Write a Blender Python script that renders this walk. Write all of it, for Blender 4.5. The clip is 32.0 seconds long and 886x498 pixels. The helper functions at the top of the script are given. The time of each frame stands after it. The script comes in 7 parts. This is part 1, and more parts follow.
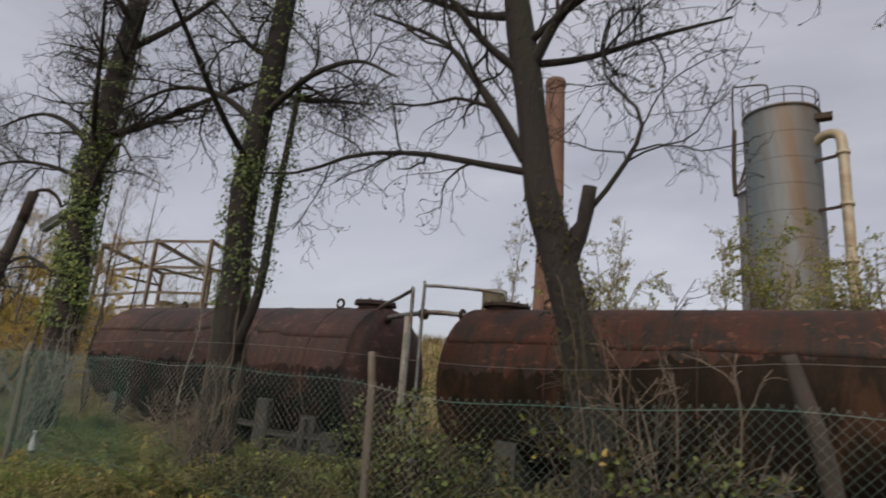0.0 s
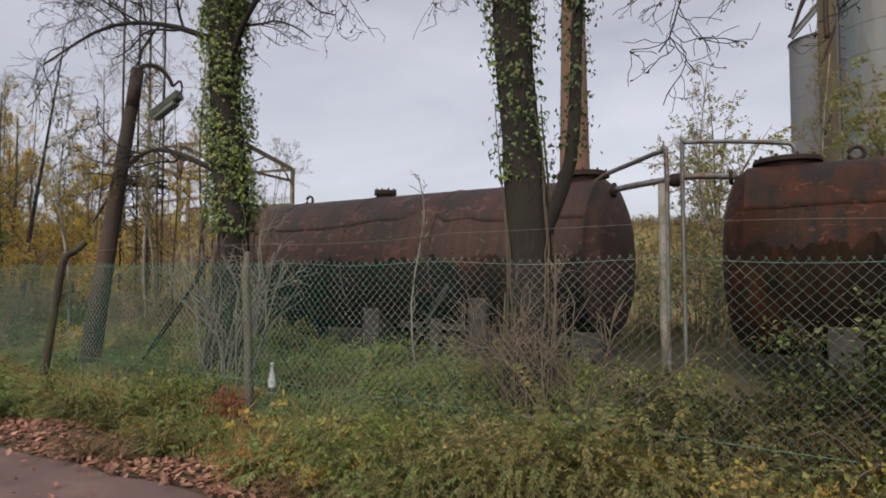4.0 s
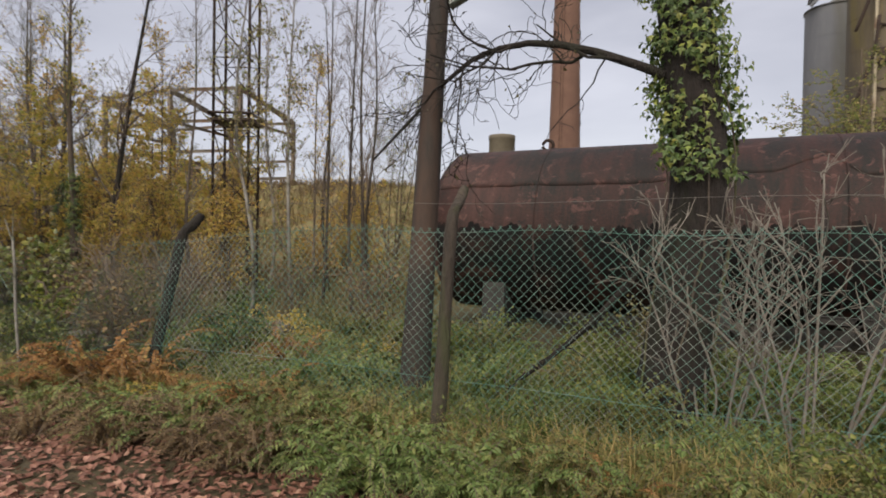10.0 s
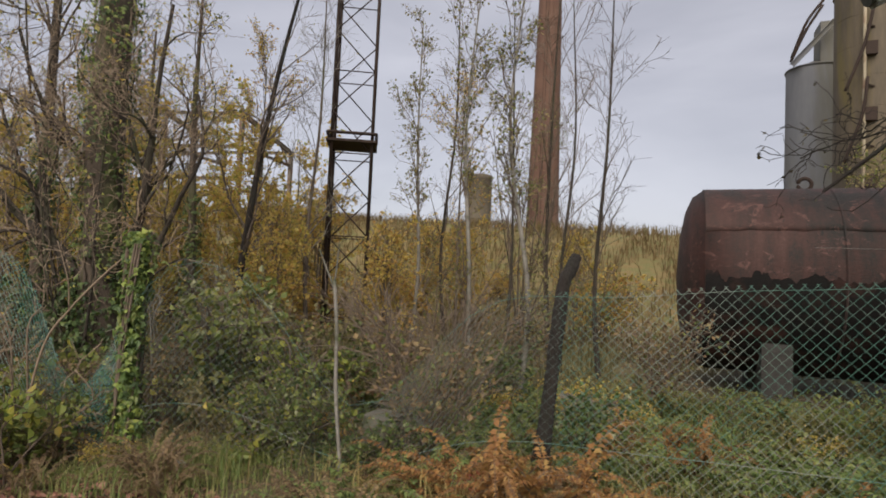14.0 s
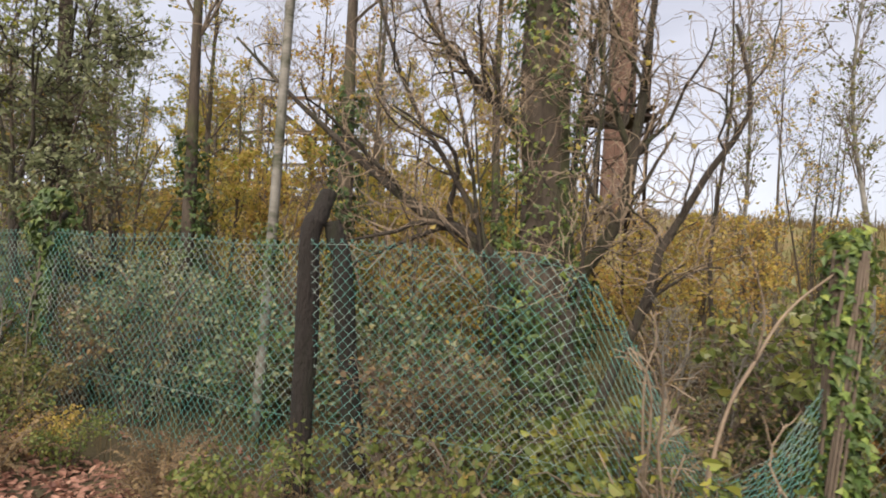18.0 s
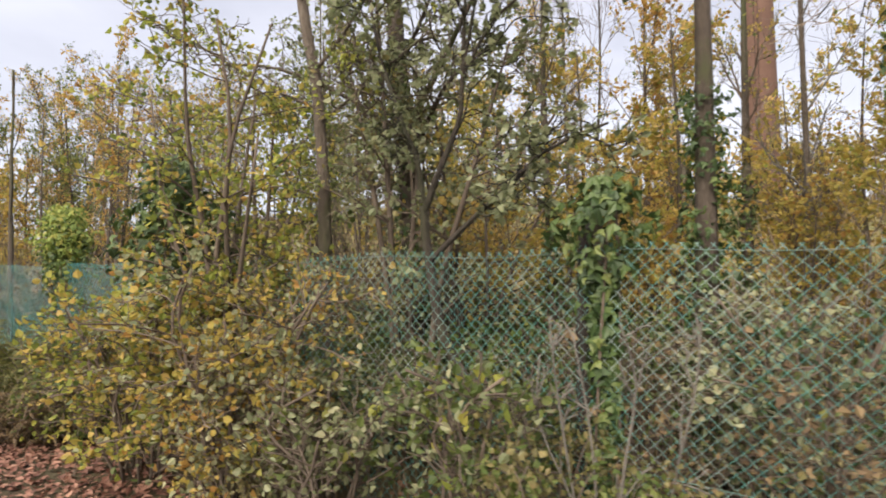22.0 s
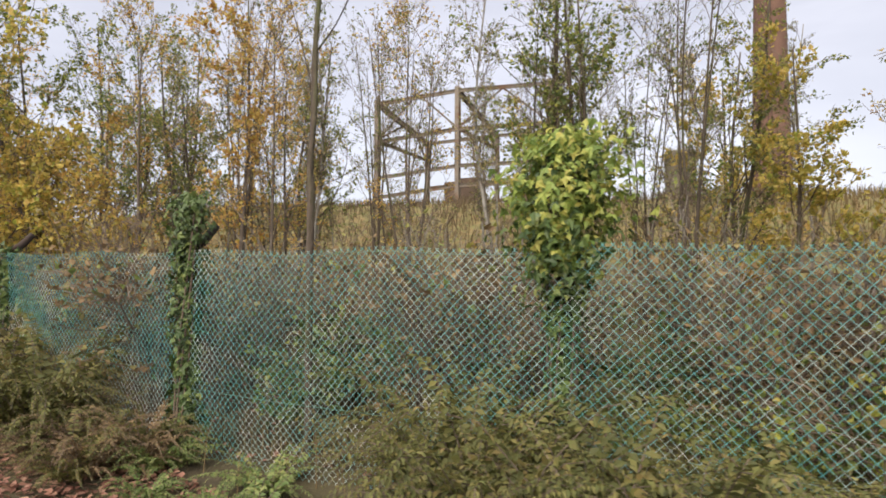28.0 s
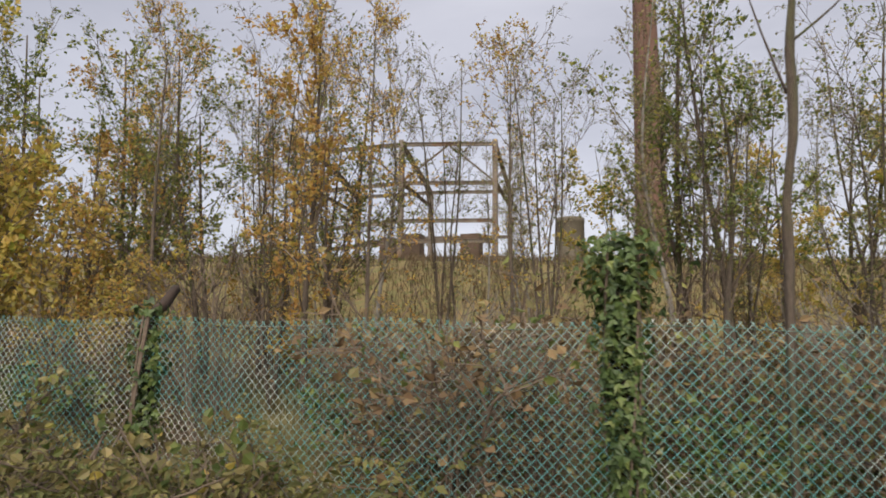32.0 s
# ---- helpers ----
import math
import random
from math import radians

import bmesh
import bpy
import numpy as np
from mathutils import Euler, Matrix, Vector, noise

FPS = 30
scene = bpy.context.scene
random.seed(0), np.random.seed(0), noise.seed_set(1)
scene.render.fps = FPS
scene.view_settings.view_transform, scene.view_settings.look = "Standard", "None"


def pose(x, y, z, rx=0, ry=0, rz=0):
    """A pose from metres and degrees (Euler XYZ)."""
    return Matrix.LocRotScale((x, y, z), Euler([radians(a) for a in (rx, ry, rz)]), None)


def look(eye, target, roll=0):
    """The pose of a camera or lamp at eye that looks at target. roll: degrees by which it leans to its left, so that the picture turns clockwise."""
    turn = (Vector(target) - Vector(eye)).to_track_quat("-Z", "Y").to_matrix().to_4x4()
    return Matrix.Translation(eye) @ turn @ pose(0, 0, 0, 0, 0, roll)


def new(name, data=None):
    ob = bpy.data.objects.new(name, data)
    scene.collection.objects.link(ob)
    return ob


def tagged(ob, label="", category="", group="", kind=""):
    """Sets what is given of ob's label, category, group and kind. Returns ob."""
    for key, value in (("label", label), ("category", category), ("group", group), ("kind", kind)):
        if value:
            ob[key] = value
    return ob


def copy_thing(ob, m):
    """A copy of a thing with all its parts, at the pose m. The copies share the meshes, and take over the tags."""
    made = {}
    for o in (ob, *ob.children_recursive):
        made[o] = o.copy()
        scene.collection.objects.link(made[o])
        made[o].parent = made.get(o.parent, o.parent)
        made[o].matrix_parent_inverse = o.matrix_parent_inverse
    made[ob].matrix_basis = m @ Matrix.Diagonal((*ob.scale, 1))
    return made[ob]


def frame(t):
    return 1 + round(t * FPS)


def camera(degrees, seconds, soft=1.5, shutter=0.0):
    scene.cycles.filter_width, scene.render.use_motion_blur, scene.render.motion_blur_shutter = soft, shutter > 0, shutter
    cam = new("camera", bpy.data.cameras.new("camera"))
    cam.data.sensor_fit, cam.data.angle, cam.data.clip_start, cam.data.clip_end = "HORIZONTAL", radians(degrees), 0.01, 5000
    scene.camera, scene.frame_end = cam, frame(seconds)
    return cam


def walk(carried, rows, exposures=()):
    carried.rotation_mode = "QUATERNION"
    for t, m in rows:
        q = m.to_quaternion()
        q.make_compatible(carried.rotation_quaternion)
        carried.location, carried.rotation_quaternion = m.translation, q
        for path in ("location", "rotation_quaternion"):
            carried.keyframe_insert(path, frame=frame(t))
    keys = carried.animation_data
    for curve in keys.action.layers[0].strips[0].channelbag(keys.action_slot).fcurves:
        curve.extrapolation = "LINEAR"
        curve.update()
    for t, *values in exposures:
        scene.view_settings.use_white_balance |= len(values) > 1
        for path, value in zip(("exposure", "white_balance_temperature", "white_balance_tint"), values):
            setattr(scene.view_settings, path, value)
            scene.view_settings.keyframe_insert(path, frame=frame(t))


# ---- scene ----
cam = camera(74.37, 32.0, soft=1.8, shutter=0.25)
PATH = [
    (0, (-0.000, -0.001, 1.591), (-1.003, 1.667, 2.052), 4.6),
    (0.5, (-0.513, 0.087, 1.554), (-1.729, 1.638, 1.893), 4.3),
    (1, (-1.076, 0.093, 1.540), (-2.364, 1.600, 1.801), 4.0),
    (1.5, (-1.635, 0.111, 1.535), (-2.953, 1.604, 1.717), 4.0),
    (2, (-2.194, 0.159, 1.544), (-3.495, 1.670, 1.698), 3.1),
    (2.5, (-2.607, 0.093, 1.557), (-3.755, 1.727, 1.679), 0.7),
    (3, (-3.132, 0.112, 1.567), (-4.204, 1.797, 1.682), -0.7),
    (3.5, (-3.713, 0.074, 1.547), (-4.806, 1.746, 1.643), -1.1),
    (5.5, (-5.506, 0.067, 1.528), (-6.138, 1.963, 1.585), 5.8),
    (6, (-6.170, 0.101, 1.509), (-6.900, 1.963, 1.553), 4.7),
    (6.5, (-6.736, 0.173, 1.521), (-7.718, 1.915, 1.559), 1.5),
    (7, (-7.398, 0.020, 1.538), (-8.582, 1.631, 1.595), -0.6),
    (7.5, (-7.969, -0.040, 1.522), (-9.224, 1.517, 1.581), -1.2),
    (8, (-8.554, -0.089, 1.525), (-9.867, 1.419, 1.589), -1.5),
    (8.5, (-9.062, -0.105, 1.552), (-10.330, 1.440, 1.612), -2.4),
    (9, (-9.587, -0.035, 1.569), (-10.732, 1.602, 1.669), -2.6),
    (9.5, (-10.065, -0.030, 1.554), (-11.126, 1.661, 1.658), -1.7),
    (10, (-10.442, 0.083, 1.554), (-11.316, 1.881, 1.518), 1.0),
    (10.5, (-10.919, 0.146, 1.557), (-11.655, 2.006, 1.553), 2.4),
    (11, (-11.660, 0.176, 1.566), (-12.430, 2.020, 1.651), 4.0),
    (11.5, (-12.364, 0.176, 1.559), (-13.215, 1.982, 1.684), 4.5),
    (12, (-12.963, 0.013, 1.579), (-13.817, 1.808, 1.800), 3.1),
    (12.5, (-13.456, -0.048, 1.600), (-14.380, 1.709, 1.837), 1.3),
    (13, (-14.059, -0.113, 1.617), (-15.003, 1.644, 1.772), 1.6),
    (13.5, (-14.396, -0.084, 1.574), (-15.178, 1.752, 1.703), 3.2),
    (15.5, (-16.654, -0.026, 1.530), (-17.322, 1.859, 1.523), 2.1),
    (16, (-17.118, -0.024, 1.529), (-17.712, 1.885, 1.559), 3.4),
    (16.5, (-17.677, 0.027, 1.525), (-18.186, 1.960, 1.591), 4.3),
    (17, (-18.258, 0.046, 1.537), (-18.784, 1.975, 1.602), 4.9),
    (17.5, (-18.877, 0.131, 1.535), (-19.639, 1.979, 1.605), 3.4),
    (18, (-19.425, 0.087, 1.530), (-20.277, 1.896, 1.585), 3.3),
    (18.5, (-19.886, 0.173, 1.544), (-20.763, 1.971, 1.587), 3.8),
    (19, (-20.492, 0.131, 1.552), (-21.533, 1.838, 1.606), 2.9),
    (19.5, (-20.954, 0.067, 1.548), (-22.175, 1.649, 1.627), 2.1),
    (20, (-21.457, 0.102, 1.554), (-22.786, 1.594, 1.633), 1.3),
    (20.5, (-22.064, 0.178, 1.560), (-23.300, 1.749, 1.637), 1.5),
    (21, (-22.674, 0.364, 1.532), (-23.812, 2.007, 1.618), 1.8),
    (21.5, (-23.253, 0.320, 1.519), (-24.369, 1.977, 1.605), 0.8),
    (22, (-23.826, 0.298, 1.507), (-24.974, 1.933, 1.590), -0.4),
    (22.5, (-24.419, 0.213, 1.523), (-25.653, 1.783, 1.626), -1.3),
    (23, (-24.876, 0.076, 1.586), (-26.161, 1.605, 1.693), -1.1),
    (23.5, (-25.308, 0.076, 1.572), (-26.613, 1.587, 1.689), -0.8),
    (24, (-25.877, -0.015, 1.570), (-27.132, 1.531, 1.755), 0.3),
    (24.5, (-26.423, -0.032, 1.568), (-27.684, 1.500, 1.815), 2.4),
    (26.5, (-28.842, 0.069, 1.544), (-29.797, 1.821, 1.682), 2.3),
    (27, (-29.419, 0.061, 1.532), (-30.418, 1.788, 1.673), 1.6),
    (27.5, (-29.998, 0.042, 1.508), (-31.059, 1.734, 1.613), 0.8),
    (28, (-30.540, 0.092, 1.514), (-31.584, 1.797, 1.578), 0.2),
    (28.5, (-31.122, 0.100, 1.546), (-32.084, 1.853, 1.564), -0.3),
    (29, (-31.646, 0.082, 1.531), (-32.495, 1.893, 1.488), 1.2),
    (29.5, (-32.207, 0.142, 1.552), (-32.975, 1.988, 1.551), 1.3),
    (30, (-32.819, 0.010, 1.563), (-33.508, 1.887, 1.614), 0.9),
    (30.5, (-33.276, 0.013, 1.568), (-33.935, 1.898, 1.669), 0.9),
    (31, (-33.822, -0.112, 1.588), (-34.471, 1.773, 1.743), 0.1),
    (31.5, (-34.292, -0.153, 1.579), (-34.958, 1.720, 1.803), 0.7),
    (32, (-34.847, -0.125, 1.604), (-35.500, 1.746, 1.870), 0.6),
]
EXPOSURES = [(0, .72), (1, .84), (3.5, 1.0), (6, 1.0), (11, 1.03), (13, .78), (14.5, 1.0), (16, 1.25), (19, 1.5), (23, 1.62), (27, 1.48), (30, 1.55), (32, 1.1)]
walk(cam, [(t, look(eye, target, roll)) for t, eye, target, roll in PATH], EXPOSURES)

random.seed(7)
RNG = np.random.default_rng(7)

# ---- sky and light ----
world = bpy.data.worlds.new("overcast_sky")
scene.world = world
world.use_nodes = True
wn, wl = world.node_tree.nodes, world.node_tree.links
wn.clear()
w_out = wn.new("ShaderNodeOutputWorld")
w_bg = wn.new("ShaderNodeBackground")
w_sky = wn.new("ShaderNodeTexSky")
w_sky.sky_type = "NISHITA"
w_sky.sun_disc = False
w_sky.sun_elevation = radians(28)
w_sky.sun_rotation = radians(150)
w_co = wn.new("ShaderNodeTexCoord")
w_map = wn.new("ShaderNodeMapping")
w_map.inputs["Scale"].default_value = (1.0, 1.0, 3.2)
w_noise = wn.new("ShaderNodeTexNoise")
w_noise.inputs["Scale"].default_value = 1.7
w_noise.inputs["Detail"].default_value = 6
w_noise.inputs["Roughness"].default_value = 0.5
w_noise.inputs["Distortion"].default_value = 0.4
w_ramp = wn.new("ShaderNodeValToRGB")
w_ramp.color_ramp.elements[0].position = 0.32
w_ramp.color_ramp.elements[0].color = (0.382, 0.38, 0.428, 1)
w_ramp.color_ramp.elements[1].position = 0.70
w_ramp.color_ramp.elements[1].color = (0.578, 0.57, 0.625, 1)
w_mix = wn.new("ShaderNodeMixRGB")
w_mix.inputs["Fac"].default_value = 0.018
wl.new(w_co.outputs["Generated"], w_map.inputs["Vector"])
wl.new(w_map.outputs["Vector"], w_noise.inputs["Vector"])
wl.new(w_noise.outputs["Fac"], w_ramp.inputs["Fac"])
wl.new(w_ramp.outputs["Color"], w_mix.inputs["Color1"])
wl.new(w_sky.outputs["Color"], w_mix.inputs["Color2"])
wl.new(w_mix.outputs["Color"], w_bg.inputs["Color"])
w_bg.inputs["Strength"].default_value = 0.56
wl.new(w_bg.outputs["Background"], w_out.inputs["Surface"])

sun_data = bpy.data.lights.new("sun", "SUN")
sun_data.energy = 2.6
sun_data.angle = radians(60)
sun_data.color = (1.0, 0.885, 0.745)
sun = new("sun", sun_data)
sun.matrix_world = look((-14, -52, 52), (-22, 4, 0))


# ---- materials ----
def shader(name):
    m = bpy.data.materials.new(name)
    m.use_nodes = True
    n = m.node_tree.nodes
    return m, n, m.node_tree.links, n["Principled BSDF"]


def ramp_node(n, stops):
    r = n.new("ShaderNodeValToRGB")
    e = r.color_ramp.elements
    while len(e) < len(stops):
        e.new(0.5)
    for k, (p, c) in enumerate(stops):
        e[k].position = p
        e[k].color = (*c, 1)
    return r


def noise_node(n, l, vec, scale, detail=5, rough=0.6, dist=0.0):
    t = n.new("ShaderNodeTexNoise")
    t.inputs["Scale"].default_value = scale
    t.inputs["Detail"].default_value = detail
    t.inputs["Roughness"].default_value = rough
    t.inputs["Distortion"].default_value = dist
    l.new(vec, t.inputs["Vector"])
    return t


def coords(n, l, stretch=(1, 1, 1), kind="Object"):
    c = n.new("ShaderNodeTexCoord")
    m = n.new("ShaderNodeMapping")
    m.inputs["Scale"].default_value = stretch
    l.new(c.outputs[kind], m.inputs["Vector"])
    return m.outputs["Vector"]


def mix_node(n, l, fac, a, b, mode="MIX"):
    m = n.new("ShaderNodeMixRGB")
    m.blend_type = mode
    for key, v in (("Fac", fac), ("Color1", a), ("Color2", b)):
        if isinstance(v, (int, float)):
            m.inputs[key].default_value = v
        elif isinstance(v, tuple):
            m.inputs[key].default_value = (*v, 1)
        else:
            l.new(v, m.inputs[key])
    return m.outputs["Color"]


def bump_node(n, l, height, strength, dist):
    b = n.new("ShaderNodeBump")
    b.inputs["Strength"].default_value = strength
    b.inputs["Distance"].default_value = dist
    l.new(height, b.inputs["Height"])
    return b.outputs["Normal"]


def rough_surface(name, stops, scale, fine, rough=0.85, bump=0.5, dist=0.02, metal=0.0, stretch=(1, 1, 1), stain=None, stain_scale=0.8, varied=0.0):
    """A surface with grain at two scales, bump, and stains of their own shape."""
    m, n, l, p = shader(name)
    v = coords(n, l, stretch)
    big = noise_node(n, l, v, scale, 6, 0.62, 0.3)
    small = noise_node(n, l, v, fine, 4, 0.7)
    both = mix_node(n, l, 0.42, big.outputs["Fac"], small.outputs["Fac"])
    ramp = ramp_node(n, stops)
    l.new(both, ramp.inputs["Fac"])
    col = ramp.outputs["Color"]
    if stain:
        s = noise_node(n, l, v, stain_scale, 5, 0.65, 0.8)
        mask = ramp_node(n, [(0.50, (0, 0, 0)), (0.64, (1, 1, 1))])
        l.new(s.outputs["Fac"], mask.inputs["Fac"])
        col = mix_node(n, l, mask.outputs["Color"], col, stain)
    if varied:
        info = n.new("ShaderNodeObjectInfo")
        r = ramp_node(n, [(0.0, (1 - varied,) * 3), (1.0, (1 + varied * 0.6,) * 3)])
        l.new(info.outputs["Random"], r.inputs["Fac"])
        col = mix_node(n, l, 1.0, col, r.outputs["Color"], "MULTIPLY")
    l.new(col, p.inputs["Base Color"])
    p.inputs["Roughness"].default_value = rough
    p.inputs["Metallic"].default_value = metal
    l.new(bump_node(n, l, small.outputs["Fac"], bump, dist), p.inputs["Normal"])
    return m


def leaf_material(name, stops, glow=0.5, rough=0.55):
    """Leaves: each island its own colour, light shining through, veins by fine noise."""
    m, n, l, p = shader(name)
    geo = n.new("ShaderNodeNewGeometry")
    info = n.new("ShaderNodeObjectInfo")
    add = n.new("ShaderNodeMath")
    add.operation = "MULTIPLY_ADD"
    add.inputs[1].default_value = 0.30
    l.new(info.outputs["Random"], add.inputs[0])
    half = n.new("ShaderNodeMath")
    half.operation = "MULTIPLY"
    half.inputs[1].default_value = 0.70
    l.new(geo.outputs["Random Per Island"], half.inputs[0])
    l.new(half.outputs[0], add.inputs[2])
    r = ramp_node(n, stops)
    l.new(add.outputs[0], r.inputs["Fac"])
    spots = noise_node(n, l, coords(n, l), 55, 3, 0.6)
    col = mix_node(n, l, 0.35, r.outputs["Color"], mix_node(n, l, 1.0, r.outputs["Color"], spots.outputs["Color"], "MULTIPLY"))
    l.new(col, p.inputs["Base Color"])
    p.inputs["Roughness"].default_value = rough
    t = n.new("ShaderNodeBsdfTranslucent")
    l.new(col, t.inputs["Color"])
    mx = n.new("ShaderNodeMixShader")
    mx.inputs["Fac"].default_value = glow
    l.new(p.outputs["BSDF"], mx.inputs[1])
    l.new(t.outputs["BSDF"], mx.inputs[2])
    l.new(mx.outputs["Shader"], n["Material Output"].inputs["Surface"])
    return m


M_BARK = rough_surface("bark_grey_brown", [(0.3, (0.026, 0.020, 0.015)), (0.55, (0.075, 0.058, 0.044)), (0.75, (0.143, 0.116, 0.090))], 5, 34, 0.92, 0.9, 0.02, stretch=(1, 1, 0.28), stain=(0.056, 0.064, 0.022), stain_scale=2.2)
M_BARK_OLD = rough_surface("old_mossy_bark", [(0.3, (0.016, 0.012, 0.009)), (0.55, (0.046, 0.036, 0.027)), (0.75, (0.095, 0.076, 0.057))], 5, 30, 0.92, 1.0, 0.05, stretch=(1, 1, 0.22), stain=(0.034, 0.038, 0.014), stain_scale=2.2)
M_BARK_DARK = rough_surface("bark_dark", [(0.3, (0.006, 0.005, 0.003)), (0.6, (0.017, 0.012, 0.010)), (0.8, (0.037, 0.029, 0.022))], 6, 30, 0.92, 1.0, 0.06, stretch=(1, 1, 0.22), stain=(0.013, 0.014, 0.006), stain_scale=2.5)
M_BARK_LIGHT = rough_surface("pale_brown_bark", [(0.3, (0.048, 0.037, 0.029)), (0.55, (0.116, 0.092, 0.071)), (0.75, (0.190, 0.160, 0.129))], 5, 34, 0.92, 1.0, 0.04, stretch=(1, 1, 0.28), stain=(0.075, 0.078, 0.034), stain_scale=2.2)
M_TWIG = rough_surface("twig_bark", [(0.3, (0.062, 0.046, 0.034)), (0.7, (0.150, 0.116, 0.088))], 4, 20, 0.9, 0.3, 0.004, varied=0.25)
M_TWIG_TAN = rough_surface("tan_twig_bark", [(0.3, (0.115, 0.083, 0.056)), (0.7, (0.25, 0.195, 0.14))], 4, 20, 0.9, 0.3, 0.004, varied=0.25)
M_TWIG_PALE = rough_surface("pale_dead_twig", [(0.3, (0.078, 0.067, 0.055)), (0.7, (0.167, 0.155, 0.136))], 4, 20, 0.9, 0.3, 0.004)
M_BIRCH = rough_surface("pale_birch_bark", [(0.25, (0.044, 0.038, 0.031)), (0.45, (0.150, 0.141, 0.124)), (0.7, (0.221, 0.212, 0.191))], 3, 26, 0.8, 0.4, 0.01, stretch=(1, 1, 2.5), stain=(0.044, 0.049, 0.027), stain_scale=1.6)
M_RUST_DARK = rough_surface("dark_rusted_iron", [(0.3, (0.013, 0.009, 0.007)), (0.6, (0.040, 0.024, 0.018)), (0.8, (0.080, 0.044, 0.028))], 4, 30, 0.8, 0.4, 0.008, 0.3)
M_STEEL = rough_surface("weathered_galvanised_steel", [(0.3, (0.10, 0.11, 0.11)), (0.6, (0.20, 0.21, 0.21)), (0.8, (0.30, 0.30, 0.29))], 5, 30, 0.55, 0.2, 0.004, 0.6, stain=(0.13, 0.075, 0.045), stain_scale=3)
M_FRAME = rough_surface("rust_stained_frame_steel", [(0.3, (0.07, 0.06, 0.05)), (0.55, (0.16, 0.135, 0.11)), (0.8, (0.27, 0.24, 0.205))], 0.8, 9, 0.75, 0.3, 0.01, 0.1, stain=(0.13, 0.075, 0.045), stain_scale=0.9)
M_SILO = rough_surface("weathered_silo_sheet", [(0.3, (0.074, 0.089, 0.100)), (0.55, (0.111, 0.132, 0.147)), (0.8, (0.148, 0.175, 0.191))], 0.5, 6, 0.6, 0.15, 0.01, 0.25, (0.490, 0.570, 0.087), (0.102, 0.067, 0.043), 0.2)
M_SILO_BACK = rough_surface("pale_concrete_silo", [(0.3, (0.097, 0.103, 0.119)), (0.55, (0.128, 0.135, 0.155)), (0.8, (0.158, 0.168, 0.186))], 0.4, 5, 0.8, 0.2, 0.02, 0.0, (0.438, 0.463, 0.099), (0.105, 0.1, 0.075), 0.14)
M_YELLOW_PIPE = rough_surface("faded_yellow_pipe", [(0.3, (0.192, 0.157, 0.092)), (0.6, (0.307, 0.272, 0.202)), (0.8, (0.358, 0.340, 0.313))], 0.8, 8, 0.6, 0.15, 0.006, 0.1, stain=(0.166, 0.102, 0.065), stain_scale=0.6)
M_CONCRETE = rough_surface("weathered_concrete", [(0.3, (0.13, 0.12, 0.105)), (0.55, (0.26, 0.245, 0.22)), (0.8, (0.38, 0.36, 0.33))], 4, 40, 0.92, 0.5, 0.008, stain=(0.12, 0.12, 0.075), stain_scale=3.5)
M_POST_DARK = rough_surface("dark_tarred_wood", [(0.3, (0.011, 0.008, 0.007)), (0.6, (0.027, 0.021, 0.017)), (0.8, (0.060, 0.048, 0.038))], 6, 40, 0.88, 0.6, 0.008, stretch=(1, 1, 0.2), stain=(0.042, 0.024, 0.016), stain_scale=1.8)
M_POST_GREY = rough_surface("weathered_grey_post", [(0.3, (0.05, 0.042, 0.034)), (0.55, (0.10, 0.087, 0.072)), (0.8, (0.17, 0.15, 0.125))], 5, 40, 0.92, 0.8, 0.01, stretch=(1, 1, 0.3), stain=(0.075, 0.055, 0.038), stain_scale=2.0)
# Dull grey-green wire, also dark enough to hold the first panels' shade.
M_FENCE_DULL_SHADE = rough_surface("dull_green_wire", [(0.3, (0.02, 0.045, 0.037)), (0.6, (0.045, 0.07, 0.06)), (0.8, (0.09, 0.105, 0.095))], 0.7, 10, 0.5, 0.1, 0.001, stain=(0.12, 0.115, 0.105), stain_scale=1.1)
M_FENCE_TEAL = rough_surface("turquoise_coated_wire", [(0.3, (0.05, 0.21, 0.21)), (0.6, (0.10, 0.30, 0.30)), (0.8, (0.22, 0.38, 0.375))], 0.7, 10, 0.4, 0.1, 0.001, stain=(0.42, 0.43, 0.40), stain_scale=1.3)
M_FENCE = rough_surface("green_coated_wire", [(0.3, (0.035, 0.115, 0.092)), (0.6, (0.072, 0.16, 0.133)), (0.8, (0.15, 0.215, 0.19))], 0.7, 10, 0.5, 0.1, 0.001, stain=(0.18, 0.205, 0.185), stain_scale=1.1)
M_FENCE_MID = rough_surface("sea_green_coated_wire", [(0.3, (0.035, 0.145, 0.13)), (0.6, (0.075, 0.215, 0.19)), (0.8, (0.15, 0.28, 0.255))], 0.7, 10, 0.5, 0.1, 0.001, stain=(0.23, 0.265, 0.245), stain_scale=1.2)
M_WIRE = rough_surface("grey_galvanised_wire", [(0.3, (0.07, 0.065, 0.06)), (0.7, (0.16, 0.15, 0.14))], 2, 20, 0.5, 0.1, 0.001, 0.4)
M_LAMP = rough_surface("grey_lamp_housing", [(0.3, (0.030, 0.035, 0.028)), (0.7, (0.080, 0.090, 0.070))], 6, 30, 0.6, 0.2, 0.003)
M_GLASSY = rough_surface("dull_lamp_glass", [(0.3, (0.10, 0.12, 0.11)), (0.7, (0.22, 0.25, 0.23))], 5, 20, 0.25, 0.05, 0.001)
M_PLASTIC = rough_surface("cloudy_plastic", [(0.3, (0.25, 0.28, 0.29)), (0.7, (0.48, 0.50, 0.51))], 8, 40, 0.25, 0.05, 0.001)
